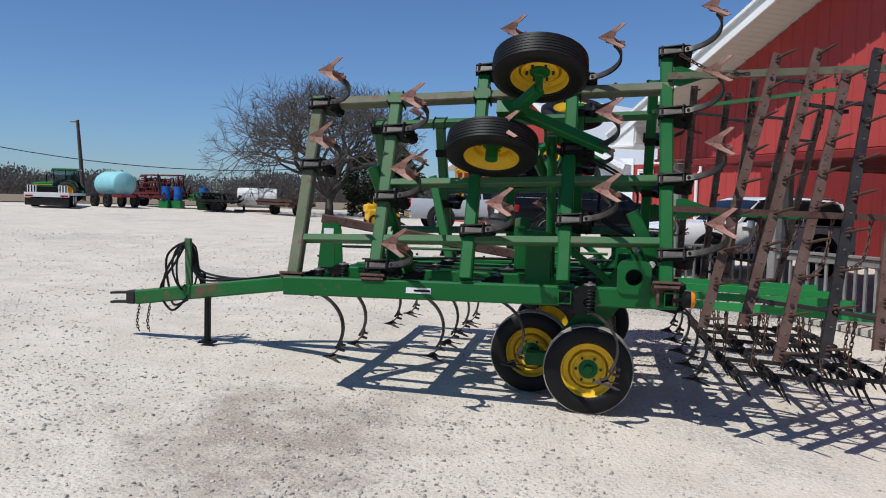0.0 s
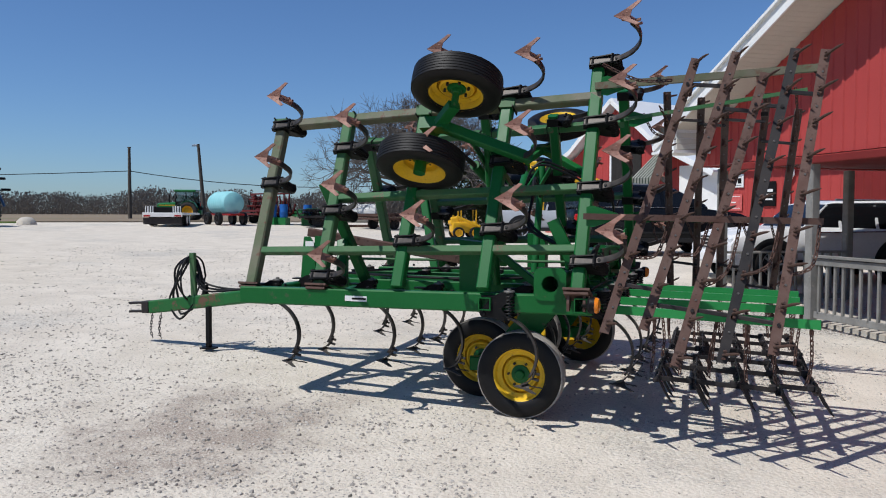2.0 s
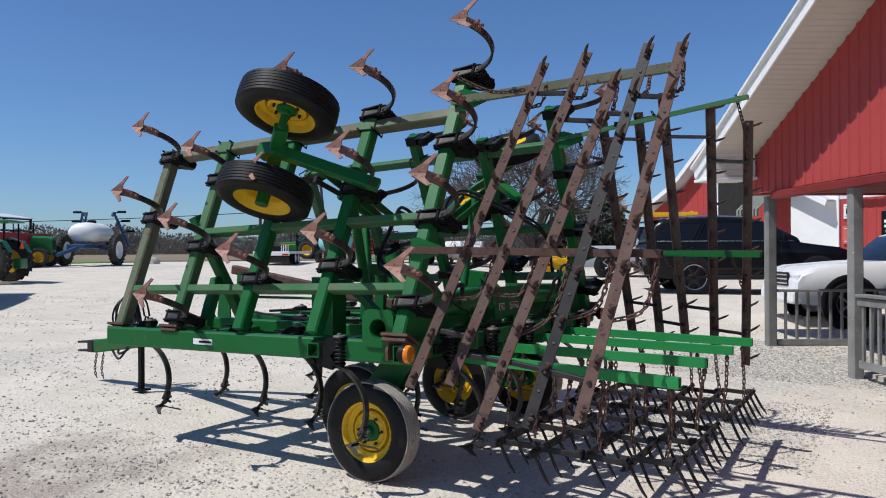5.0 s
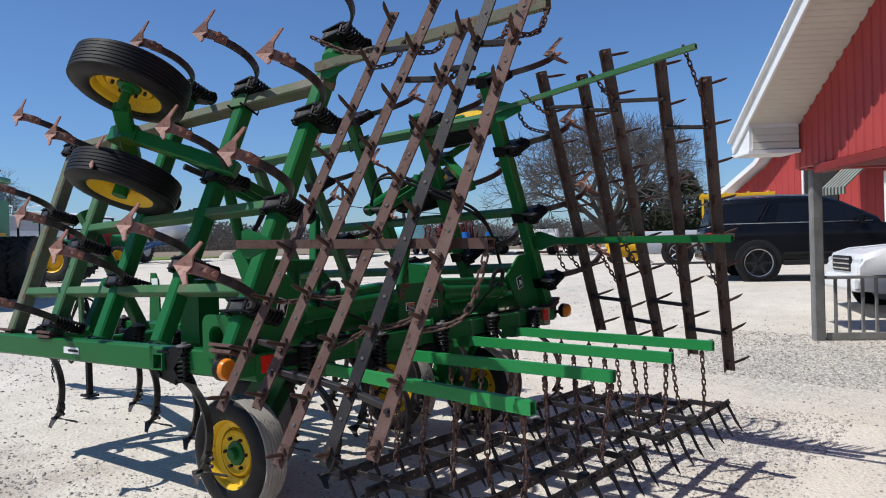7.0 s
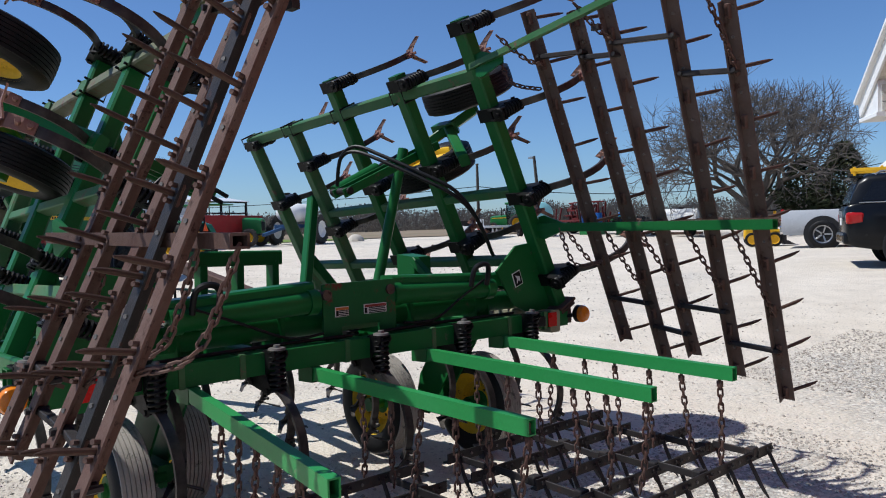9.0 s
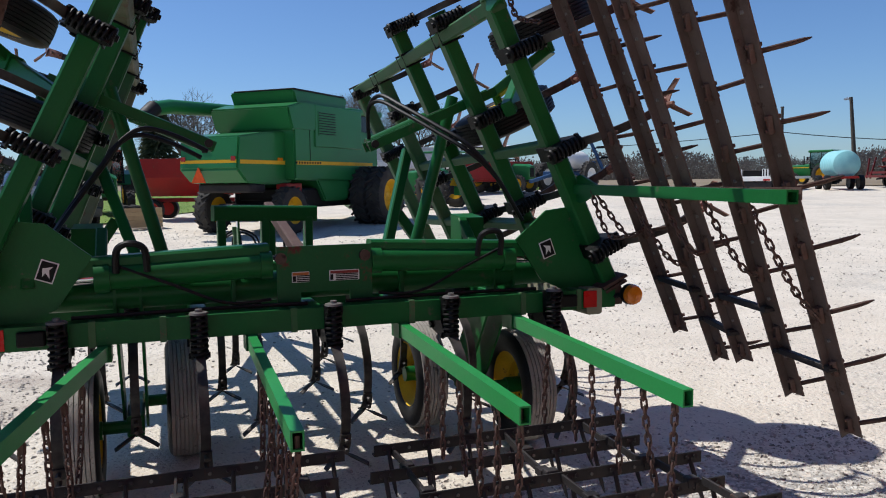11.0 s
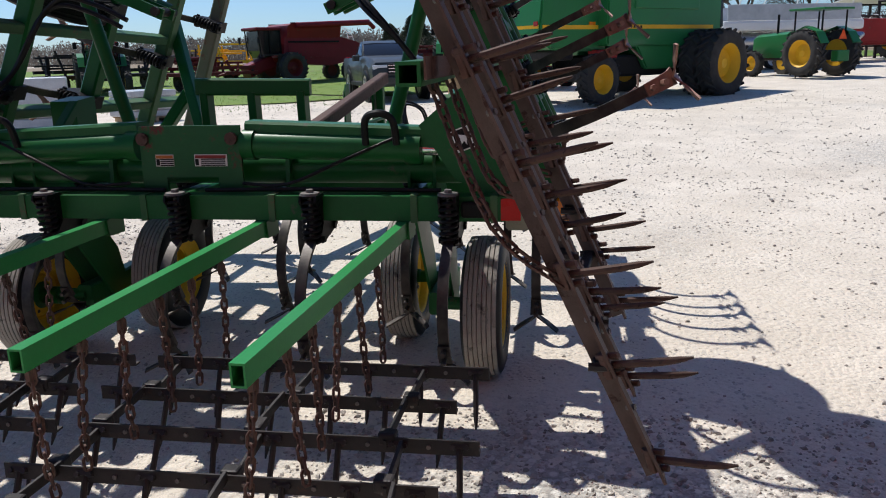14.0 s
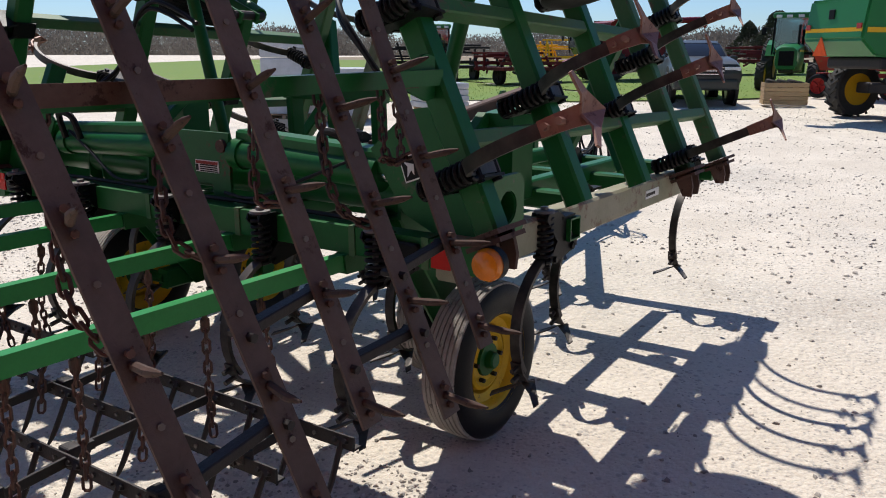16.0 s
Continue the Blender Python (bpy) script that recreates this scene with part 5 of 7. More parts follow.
ALLOY = material("alloy_wheel", (0.45, 0.45, 0.46), 0.3, 0.9, bump=0.0)
DARK_RIM = material("dark_alloy_wheel", (0.05, 0.05, 0.052), 0.35, 0.8, bump=0.0)
HEADLAMP = material("headlamp_glass", (0.75, 0.77, 0.8), 0.1, 0.2, bump=0.0)


def road_wheel(parent, x, y, r, w, rim_mat, sd):
    wl_ = part("wheel", Shape().lathe([(0.0, -0.1 * w), (r * 0.2, -0.2 * w), (r * 0.55, -0.28 * w), (r * 0.62, -0.44 * w), (r * 0.66, -0.46 * w), (r * 0.66, 0.4 * w), (0, 0.4 * w)], 28), rim_mat, parent, "", pose(x, y, r, 0, 0, 0 if sd < 0 else 180), True)
    part("tyre", Shape().lathe([(r * 0.65, -0.45 * w), (r * 0.75, -0.5 * w), (r * 0.93, -0.48 * w), (r, -0.4 * w), (r, 0.4 * w), (r * 0.93, 0.48 * w), (r * 0.65, 0.45 * w)], 32), RUBBER, wl_, "", None, True)
    for k in range(5):
        part("spoke", Shape().beam((0.1 * r * math.cos(k * 1.2566), -0.3 * w, 0.1 * r * math.sin(k * 1.2566)), (0.6 * r * math.cos(k * 1.2566), -0.36 * w, 0.6 * r * math.sin(k * 1.2566)), 0.1 * r, 0.05, (0, 1, 0)), rim_mat, wl_)


def loft(sections, mat_name):
    """A body from cross-sections: each is x and a list of (y, z) for one half; mirrored."""
    s, n = Shape(), len(sections[0][1])
    for x, half in sections:
        s.v += [(x, y, z) for y, z in half] + [(x, -y, z) for y, z in half[::-1]]
    m = 2 * n
    for i in range(len(sections) - 1):
        s.f += [(i * m + j, i * m + (j + 1) % m, (i + 1) * m + (j + 1) % m, (i + 1) * m + j) for j in range(m)]
    s.f += [tuple(range(m))[::-1], tuple(range((len(sections) - 1) * m, len(sections) * m))]
    return s


def suv(name, label, m, paint, L=4.9, W=1.9, H=1.78, truck=False, rim=None, cat="car", top=None):
    """x forward, origin on the ground midway between the axles."""
    v = thing(name, label, cat, at=m)
    h, b = W / 2, 0.42
    def ring(x, zt, wtop, zb=0.38, belt=1.0):
        return (x, [(h * 0.9, zb), (h * 0.985, zb + 0.16), (h, 0.75), (h * 0.985, belt), (wtop, zt)])
    hood = 1.12
    secs = [ring(L / 2, 0.82, h * 0.8, 0.45, 0.78), ring(L / 2 - 0.08, hood - 0.12, h * 0.86, 0.4, 0.9), ring(L / 2 - 0.35, hood - 0.03, h * 0.88, 0.36, 1.0), ring(L * 0.2, hood + 0.05, h * 0.9, 0.34, 1.02), ring(L * 0.17, hood + 0.06, h * 0.9, 0.34, 1.04)]
    if truck:
        secs += [ring(-L * 0.12, 1.1, h * 0.93, 0.34, 1.04), ring(-L * 0.13, 1.12, h * 0.95, 0.34, 1.05), ring(-L / 2 + 0.05, 1.12, h * 0.95, 0.4, 1.05), ring(-L / 2, 1.1, h * 0.94, 0.45, 1.05)]
    else:
        secs += [ring(-L / 2 + 0.15, 1.1, h * 0.93, 0.36, 1.06), ring(-L / 2 + 0.02, 1.05, h * 0.9, 0.42, 1.0), ring(-L / 2, 0.95, h * 0.88, 0.45, 0.9)]
    part("body", loft(secs, "body"), paint, v, "", None, True)
    back = -L * 0.12 if truck else -L / 2 + 0.08
    def cab(x, z, w):
        return (x, [(h * 0.93, 1.06), (h * 0.92, 1.1), (w + 0.06, z - 0.1), (w, z), (0.2, z + 0.02)])
    ws = L * 0.17
    gl = [cab(ws, 1.12, h * 0.88), cab(ws - 0.62, H - 0.06, h * 0.76), cab(ws - 0.8, H - 0.03, h * 0.76)] + ([cab(back + 0.15, H - 0.03, h * 0.76), cab(back, 1.2, h * 0.85)] if truck else [cab(back + 0.5, H - 0.05, h * 0.75), cab(back + 0.18, H - 0.1, h * 0.74), cab(back, 1.15, h * 0.84)])
    part("cabin_glass", loft(gl, "cabin_glass"), GLASS, v, "dark tinted glass", None, True)
    roof = [(x, [(h * 0.74, z - 0.05), (h * 0.76, z), (h * 0.72, z + 0.04), (h * 0.4, z + 0.055)]) for x, z in ((ws - 0.64, H - 0.08), (ws - 0.85, H - 0.03), ((ws - 0.85 + back) / 2, H - 0.01), (back + 0.3, H - 0.06), (back + 0.14, H - 0.14))]
    part("roof", loft(roof, "roof"), top or paint, v, "", None, True)
    for sd in (-1, 1):
        for x0, x1 in ((ws + 0.02, ws - 0.68), (ws - 0.9, ws - 0.92), (ws - 1.75, ws - 1.75), (back + 0.02, back + 0.2)):
            if truck and x0 < back:
                continue
            part("pillar", Shape().beam((x0, sd * h * 0.935, 1.06), (x1, sd * h * 0.765, H - 0.08), 0.07, 0.03, (0, sd, 0)), top or paint, v)
        part("mirror", Shape().box((ws - 0.25, sd * (h + 0.1), 1.12), (0.1, 0.2, 0.16), bevel=0.03), paint, v)
        part("sill_trim", Shape().box((0, sd * (h - 0.02), 0.42), (L * 0.5, 0.08, 0.12), bevel=0.02), PLASTIC, v)
        for x in (L * 0.305, -L * 0.29):
            part("wheel_arch", Shape().lathe([(0.46, -0.02), (0.52, -0.02), (0.52, 0.05), (0.46, 0.05)], 28, pose(x, sd * (h - 0.02), 0.42)), PLASTIC, v)
            # Flat black disc stands in for the shade inside the wheel well.
            part("arch_shadow", Shape().lathe([(0.0, -0.012), (0.47, -0.012), (0.47, 0.02), (0.0, 0.02)], 28, pose(x, sd * (h - 0.01), 0.42)), PLASTIC, v)
            road_wheel(v, x, sd * (h - 0.08), 0.4, 0.26, rim or ALLOY, sd)
        part("tail_lamp", Shape().box((-L / 2 + 0.03, sd * h * 0.82, 0.98), (0.12, 0.26, 0.2) if not truck else (0.1, 0.14, 0.36), bevel=0.03), TAIL_RED, v)
        part("headlamp", Shape().box((L / 2 - 0.1, sd * h * 0.72, 0.86), (0.16, 0.42, 0.15), bevel=0.03), HEADLAMP, v)
        if not truck:
            part("belt_trim", Shape().beam((ws - 0.1, sd * h * 0.995, 1.055), (back + 0.15, sd * h * 0.975, 1.085), 0.02, 0.025), CHROME, v)
            part("roof_rail", Shape().pipe([(ws - 0.9, sd * h * 0.7, H + 0.05), (back + 0.35, sd * h * 0.7, H + 0.02)], 0.02, 6), ALLOY, v)
    part("bumper", Shape().box((L / 2 - 0.02, 0, 0.52), (0.2, W * 0.94, 0.26), bevel=0.06), paint, v)
    part("bumper", Shape().box((-L / 2 + 0.02, 0, 0.56), (0.16, W * 0.94, 0.26), bevel=0.06), PLASTIC if not truck else CHROME, v)
    g = part("grille", Shape().box((L / 2 + 0.0, 0, 0.84), (0.05, W * 0.5, 0.26), bevel=0.02), PLASTIC, v)
    for k in range(3):
        part("grille_bar", Shape().box((L / 2 + 0.03, 0, 0.76 + k * 0.08), (0.02, W * 0.48, 0.025)), CHROME, g)
    part("number_plate", Shape().box((-L / 2 - 0.01, 0, 0.78), (0.02, 0.34, 0.16)), WHITE, v)
    if truck:
        part("bed", Shape().box((-L * 0.31, 0, 1.08), (L * 0.34, W * 0.8, 0.1)), PLASTIC, v)
    return v


def stand(x, y, yaw, dz=0.0):
    return pose(x, y, ground_z(x, y) + dz, 0, 0, yaw)


def big_suv(m):
    """Full-size SUV: x forward from the rear axle, z from the ground."""
    v = thing("parked_suv", "near-black full-size SUV parked on gravel", "car", at=m)
    h, r, wb = 1.0, 0.41, 3.1
    def ring(x, zb, zt, k=1.0):
        return (x, [(h * 0.86 * k, zb), (h * 0.965 * k, zb + 0.1), (h * k, 0.72), (h * 0.995 * k, 1.0), (h * 0.965 * k, zt - 0.05), (h * 0.93 * k, zt)])
    body = [ring(-1.17, 0.52, 1.2, 0.84), ring(-1.12, 0.46, 1.27, 0.92), ring(-0.98, 0.42, 1.31, 0.975), ring(-0.6, 0.36, 1.33), ring(wb - 0.5, 0.34, 1.3), ring(wb - 0.1, 0.34, 1.24), ring(wb + 0.55, 0.38, 1.16, 0.97), ring(wb + 0.84, 0.44, 1.05, 0.9), ring(wb + 0.92, 0.5, 0.9, 0.8)]
    part("body", loft(body, "body"), PAINT_NAVY, v, "", None, True)
    def cab(x, z, w=0.76, w0=0.93):
        return (x, [(h * w0, 1.31), (h * (w0 * 0.7 + w * 0.3), 1.31 + (z - 1.31) * 0.33), (h * (w + 0.035), z - 0.1), (h * w, z - 0.02), (h * (w - 0.1), z + 0.03), (0.3, z + 0.05)])
    house = [cab(-1.08, 1.38, 0.82, 0.88), cab(-0.9, 1.8, 0.73, 0.91), cab(-0.72, 1.88), cab(0.6, 1.93), cab(1.5, 1.9), cab(1.75, 1.84), cab(wb - 0.42, 1.36, 0.86, 0.9)]
    part("cabin", loft(house, "cabin"), PAINT_NAVY, v, "", None, True)
    part("rear_spoiler", Shape().box((-0.94, 0, 1.87), (0.26, 1.4, 0.045), bevel=0.018), PAINT_NAVY, v)
    for sd in (-1, 1):
        def side(x, z):
            u = (z - 1.31) / 0.54
            return Vector((x, sd * (h * (0.93 - 0.135 * u) + 0.014), z))
        for q in ([(-0.86, 1.37), (0.1, 1.36), (0.32, 1.78), (-0.66, 1.75)], [(0.42, 1.36), (1.32, 1.355), (1.27, 1.8), (0.52, 1.79)], [(1.42, 1.355), (2.45, 1.35), (1.86, 1.76), (1.37, 1.8)]):
            pts = [side(x, z) for x, z in q]
            ins = [p - Vector((0, sd * 0.05, 0)) for p in pts]
            part("side_window", Shape().add(pts + ins, [(0, 1, 2, 3), (7, 6, 5, 4), (0, 4, 5, 1), (1, 5, 6, 2), (2, 6, 7, 3), (3, 7, 4, 0)]), GLASS, v, "dark tinted glass")
        part("belt_trim", Shape().beam(side(-0.92, 1.335), side(2.5, 1.325), 0.02, 0.022), CHROME, v)
        part("window_trim", Shape().beam(side(0.02, 1.37), side(0.27, 1.8), 0.016, 0.05), PAINT_NAVY, v)
        part("roof_rail", Shape().pipe([(-0.6, sd * 0.68, 1.9), (-0.5, sd * 0.68, 1.965), (0.5, sd * 0.68, 1.985), (1.35, sd * 0.68, 1.955), (1.45, sd * 0.68, 1.91)], 0.022, 6), ALLOY, v)
        part("mirror", Shape().box((2.2, sd * (h + 0.12), 1.38), (0.14, 0.24, 0.2), bevel=0.04), PAINT_NAVY, v)
        part("sill_trim", Shape().box((wb / 2, sd * (h - 0.03), 0.4), (wb - 1.1, 0.08, 0.12), bevel=0.02), PLASTIC, v)
        part("side_moulding", Shape().box((wb / 2, sd * (h + 0.004), 0.62), (wb - 1.15, 0.02, 0.05), bevel=0.006), PLASTIC, v)
        for x in (0.93, 2.0):
            part("door_handle", Shape().box((x, sd * (h * 0.985), 1.12), (0.2, 0.05, 0.035), bevel=0.012), PAINT_NAVY, v)
        part("tail_lamp", Shape().box((-1.0, sd * 0.9, 1.02), (0.34, 0.17, 0.24), bevel=0.05), TAIL_RED, v, "red tail lamp")
        part("headlamp", Shape().box((wb + 0.76, sd * 0.72, 0.92), (0.2, 0.4, 0.14), bevel=0.03), HEADLAMP, v)
        for x in (0, wb):
            # One dark disc draws both the arch trim and the shaded well.
            part("wheel_arch", Shape().lathe([(0.0, -0.012), (0.5, -0.012), (0.52, -0.006), (0.52, 0.03), (0.0, 0.03)], 32, pose(x, sd * (h - 0.004), r + 0.02)), PLASTIC, v)
            w = part("wheel", Shape().lathe([(0.0, -0.08), (0.07, -0.09), (0.26, -0.05), (0.3, -0.05), (0.3, 0.08), (0, 0.08)], 28), DARK_RIM, v, "", pose(x, sd * (h - 0.06), r, 0, 0, 0 if sd < 0 else 180), True)
            part("tyre", Shape().lathe([(0.31, -0.11), (0.36, -0.135), (0.4, -0.12), (r, -0.08), (r, 0.1), (0.31, 0.1)], 32), RUBBER, w, "", None, True)
            part("rim_ring", Shape().lathe([(0.305, -0.12), (0.325, -0.128), (0.325, -0.1), (0.305, -0.1)], 32), ALLOY, w, "bright machined rim edge", None, True)
            for k in range(6):
                a = k * math.pi / 3
                part("spoke", Shape().beam((0.05 * math.cos(a), -0.1, 0.05 * math.sin(a)), (0.3 * math.cos(a), -0.1, 0.3 * math.sin(a)), 0.06, 0.04, (0, 1, 0)), DARK_RIM, w)
    def back(y, z):
        u = (z - 1.38) / 0.42
        return Vector((-1.085 + 0.18 * u - 0.012, y, z))
    pts = [back(-0.72, 1.42), back(0.72, 1.42), back(0.62, 1.78), back(-0.62, 1.78)]
    ins = [p + Vector((0.05, 0, 0)) for p in pts]
    part("rear_window", Shape().add(pts + ins, [(0, 1, 2, 3), (7, 6, 5, 4), (0, 4, 5, 1), (1, 5, 6, 2), (2, 6, 7, 3), (3, 7, 4, 0)]), GLASS, v, "dark tinted glass")
    pts = [Vector((wb - 0.44, -0.78, 1.39)), Vector((wb - 0.44, 0.78, 1.39)), Vector((1.8, 0.66, 1.84)), Vector((1.8, -0.66, 1.84))]
    ins = [p - Vector((0.06, 0, 0.04)) for p in pts]
    part("windscreen", Shape().add([p + Vector((0.012, 0, 0.012)) for p in pts] + ins, [(0, 1, 2, 3), (7, 6, 5, 4), (0, 4, 5, 1), (1, 5, 6, 2), (2, 6, 7, 3), (3, 7, 4, 0)]), GLASS, v)
    part("bumper", Shape().box((-1.12, 0, 0.6), (0.22, 1.74, 0.26), bevel=0.07), PAINT_NAVY, v)
    part("bumper", Shape().box((wb + 0.86, 0, 0.56), (0.2, 1.66, 0.28), bevel=0.07), PAINT_NAVY, v)
    part("grille", Shape().box((wb + 0.9, 0, 0.9), (0.06, 1.0, 0.28), bevel=0.02), CHROME, v)
    part("number_plate", Shape().box((-1.185, 0, 0.95), (0.02, 0.32, 0.16)), WHITE, v)
    return v


big_suv(stand(-2.52, 15.76, 26, -0.015))
suv("parked_suv", "white SUV parked beside the porch railing", stand(2.6, 11.7, 207), PAINT_WHITE, 4.7, 1.85, 1.7)
suv("service_truck", "silver service truck carrying a yellow ladder rack", stand(-5.25, 22.4, 20), PAINT_SILVER, 5.3, 1.9, 1.8, truck=True, cat="truck")
YEL = material("yellow_machine_paint", (0.75, 0.42, 0.02), 0.45, 0, (0.65, 0.36, 0.02), scale=2.0, bump=0.03)
lr = thing("ladder_rack", "yellow steel ladder rack on a truck", "rack", at=stand(-5.25, 22.4, 20))
for y in (-0.7, 0.7):
    part("rack_rail", Shape().box((0.35, y, 2.22), (2.3, 0.08, 0.1), bevel=0.01), YEL, lr)
    for x in (-0.7, 1.3):
        part("rack_post", Shape().beam((x, y, 1.05), (x, y, 2.2), 0.06, 0.06, (1, 0, 0)), YEL, lr)
for x in (-0.7, 0.0, 0.7, 1.3):
    part("rack_rung", Shape().box((x, 0, 2.28), (0.07, 1.48, 0.06), bevel=0.01), YEL, lr)
ld = thing("skid_loader", "small yellow skid loader beside the trucks", "loader", at=stand(-9.2, 23.3, 30) @ Matrix.Scale(0.62, 4))
part("body", Shape().box((-0.3, 0, 0.75), (1.7, 1.1, 0.75), bevel=0.12).box((-0.95, 0, 1.15), (0.6, 1.0, 0.5), bevel=0.1), YEL, ld)
for x in (-0.55, 0.45):
    for y in (-0.5, 0.5):
        part("cab_post", Shape().beam((x, y, 1.05), (x, y, 1.9), 0.07, 0.07, (1, 0, 0)), YEL, ld)
part("cab_roof", Shape().box((-0.05, 0, 1.93), (1.15, 1.12, 0.08), bevel=0.03), BLACK, ld)
for sd in (-1, 1):
    part("lift_arm", Shape().beam((-0.9, sd * 0.72, 1.45), (0.9, sd * 0.72, 0.7), 0.1, 0.16), YEL, ld)
    for x in (-0.75, 0.35):
        road_wheel(ld, x, sd * 0.72, 0.38, 0.26, YEL, sd)
part("bucket", Shape().plate([(0.8, 0.1), (1.4, 0.1), (0.95, 0.35), (0.95, 0.75), (0.8, 0.75)], 1.5), DARK_STEEL, ld)

# ---------------------------------------------------------------- farm machines
COMB_GREEN = material("combine_green_paint", (0.018, 0.165, 0.045), 0.33, 0, (0.022, 0.15, 0.045), (0.03, 0.12, 0.04), scale=0.8, spots=0.1, bump=0.03, coat=0.2)
DARK_RED = material("dark_red_machine_paint", (0.14, 0.016, 0.016), 0.5, 0, (0.09, 0.018, 0.016), (0.05, 0.03, 0.025), scale=2.0, spots=0.3, bump=0.05)
RED_PAINT = material("red_machine_paint", (0.32, 0.02, 0.018), 0.42, 0, (0.25, 0.02, 0.018), (0.2, 0.05, 0.03), scale=1.4, spots=0.2, bump=0.03)
ORANGE = material("orange_reflective", (0.85, 0.11, 0.02), 0.5, bump=0.02)
AG_TYRE = material("field_tyre_rubber", (0.03, 0.029, 0.028), 0.8, 0, (0.07, 0.065, 0.058), scale=3.0, spots=0.2, bump=0.2)


def lug_wheel(parent, x, y, r, w, rim_mat, sd, z=None, lugs=22, name="wheel"):
    """A bar-lug farm wheel, outer face towards sd along y."""
    m = pose(x, y, r if z is None else z, 0, 0, 0 if sd < 0 else 180)
    q = part(name, Shape().lathe([(0.0, -0.12 * w), (r * 0.14, -0.15 * w), (r * 0.18, -0.1 * w), (r * 0.4, 0.0), (r * 0.5, -0.25 * w), (r * 0.56, -0.42 * w), (r * 0.6, -0.45 * w), (r * 0.58, 0.4 * w), (0.0, 0.3 * w)], 28), rim_mat, parent, "", m, True)
    t = Shape().lathe([(r * 0.57, -0.44 * w), (r * 0.7, -0.52 * w), (r * 0.86, -0.5 * w), (r * 0.93, -0.42 * w), (r * 0.945, 0.0), (r * 0.93, 0.42 * w), (r * 0.86, 0.5 * w), (r * 0.57, 0.44 * w)], 36)
    part("tyre", t, AG_TYRE, q, "", None, True)
    lg = Shape()
    for k in range(lugs):
        a = 2 * math.pi * k / lugs
        for s_, ph in ((-1, 0.0), (1, math.pi / lugs)):
            pts = []
            for u, dr in ((0.02, 0), (0.5, 0.22)):
                aa = a + ph + dr
                pts.append(Vector((r * 0.965 * math.cos(aa), s_ * u * w * 0.96, r * 0.965 * math.sin(aa))))
            up_ = Vector((math.cos(a + ph), 0, math.sin(a + ph)))
            lg.beam(pts[0], pts[1], 0.05 * r + 0.02, 0.075 * r, up_)
    part("tread", lg, AG_TYRE, q)["kind"] = "stuff"
    return q


def combine(m):
    """x forward, y left; origin on the ground below the rear axle."""
    c = thing("combine_harvester", "green combine harvester with yellow stripe and dual wheels", "combine harvester", at=m)
    def hull(name, outline, y0, y1, mat, label=""):
        s = Shape()
        n = len(outline)
        s.add([(x, y, z) for y in (y0, y1) for x, z in outline], [tuple(range(n)), tuple(range(n, 2 * n))[::-1]] + [(i, n + i, n + (i + 1) % n, (i + 1) % n) for i in range(n)])
        bm = bmesh.new()
        me = s.mesh(name, mat)
        bm.from_mesh(me)
        bmesh.ops.bevel(bm, geom=bm.edges[:], offset=0.04, segments=2, affect="EDGES")
        bm.to_mesh(me)
        bm.free()
        return part(name, me, mat, c, label)
    hull("rear_hood", [(-1.2, 1.25), (-1.55, 1.55), (-1.45, 2.3), (-0.55, 2.42), (0.6, 2.5), (0.6, 1.2), (-0.4, 1.2)], -0.82, 0.82, COMB_GREEN)
    hull("lower_panel", [(1.2, 1.5), (1.75, 0.75), (2.9, 0.75), (3.2, 1.5)], -1.08, 1.08, COMB_GREEN)
    hull("body", [(0.3, 1.3), (0.3, 2.62), (4.6, 2.62), (4.6, 1.1), (3.6, 1.0), (2.9, 1.25)], -1.12, 1.12, COMB_GREEN)
    hull("grain_tank", [(0.2, 2.5), (0.0, 3.05), (0.6, 3.2), (3.4, 3.2), (3.5, 2.5)], -1.15, 1.15, COMB_GREEN)
    hull("tank_extension", [(0.7, 3.18), (0.55, 3.5), (3.2, 3.5), (3.1, 3.18)], -0.95, 0.95, COMB_GREEN)
    hull("cab", [(3.6, 1.7), (3.55, 3.1), (5.0, 3.15), (5.15, 1.7)], -0.85, 0.85, GLASS, "dark glass operator cab")
    part("cab_roof", Shape().box((4.35, 0, 3.2), (1.9, 1.9, 0.16), bevel=0.05), COMB_GREEN, c)
    for sd in (-1, 1):
        st = part("stripe", Shape().box((-0.55, sd * 0.828, 1.72), (1.8, 0.012, 0.09)), YEL, c, "yellow stripe")
        part("stripe", Shape().box((2.3, sd * 1.128, 1.72), (3.9, 0.012, 0.09)), YEL, c, "yellow stripe")
        for k in range(10):
            part("name_bar", Shape().box((0.35 + k * 0.12, sd * 1.13, 1.72), (0.07, 0.012, 0.055)), BLACK, c)
        part("upper_panel", Shape().box((2.4, sd * 1.13, 2.65), (2.4, 0.06, 1.05), bevel=0.02), COMB_GREEN, c)
        vent = part("side_vent", Shape().box((1.75, sd * 1.165, 2.72), (0.85, 0.02, 0.62)), COMB_GREEN, c)
        for k in range(9):
            part("louvre", Shape().box((1.75, sd * 1.178, 2.46 + k * 0.065), (0.78, 0.02, 0.022)), BLACK, vent)
        part("panel_seam", Shape().box((0.98, sd * 1.122, 2.1), (0.015, 0.012, 0.9)), BLACK, c)
        part("red_unit", Shape().box((0.5, sd * 0.8, 1.1), (0.7, 0.3, 0.25), bevel=0.03), RED_PAINT, c)
        part("axle_knuckle", Shape().box((0.05, sd * 0.72, 0.62), (0.3, 0.4, 0.22), bevel=0.04), DARK_STEEL, c)
        lug_wheel(c, 0.0, sd * 1.12, 0.575, 0.38, YEL, sd, lugs=18)
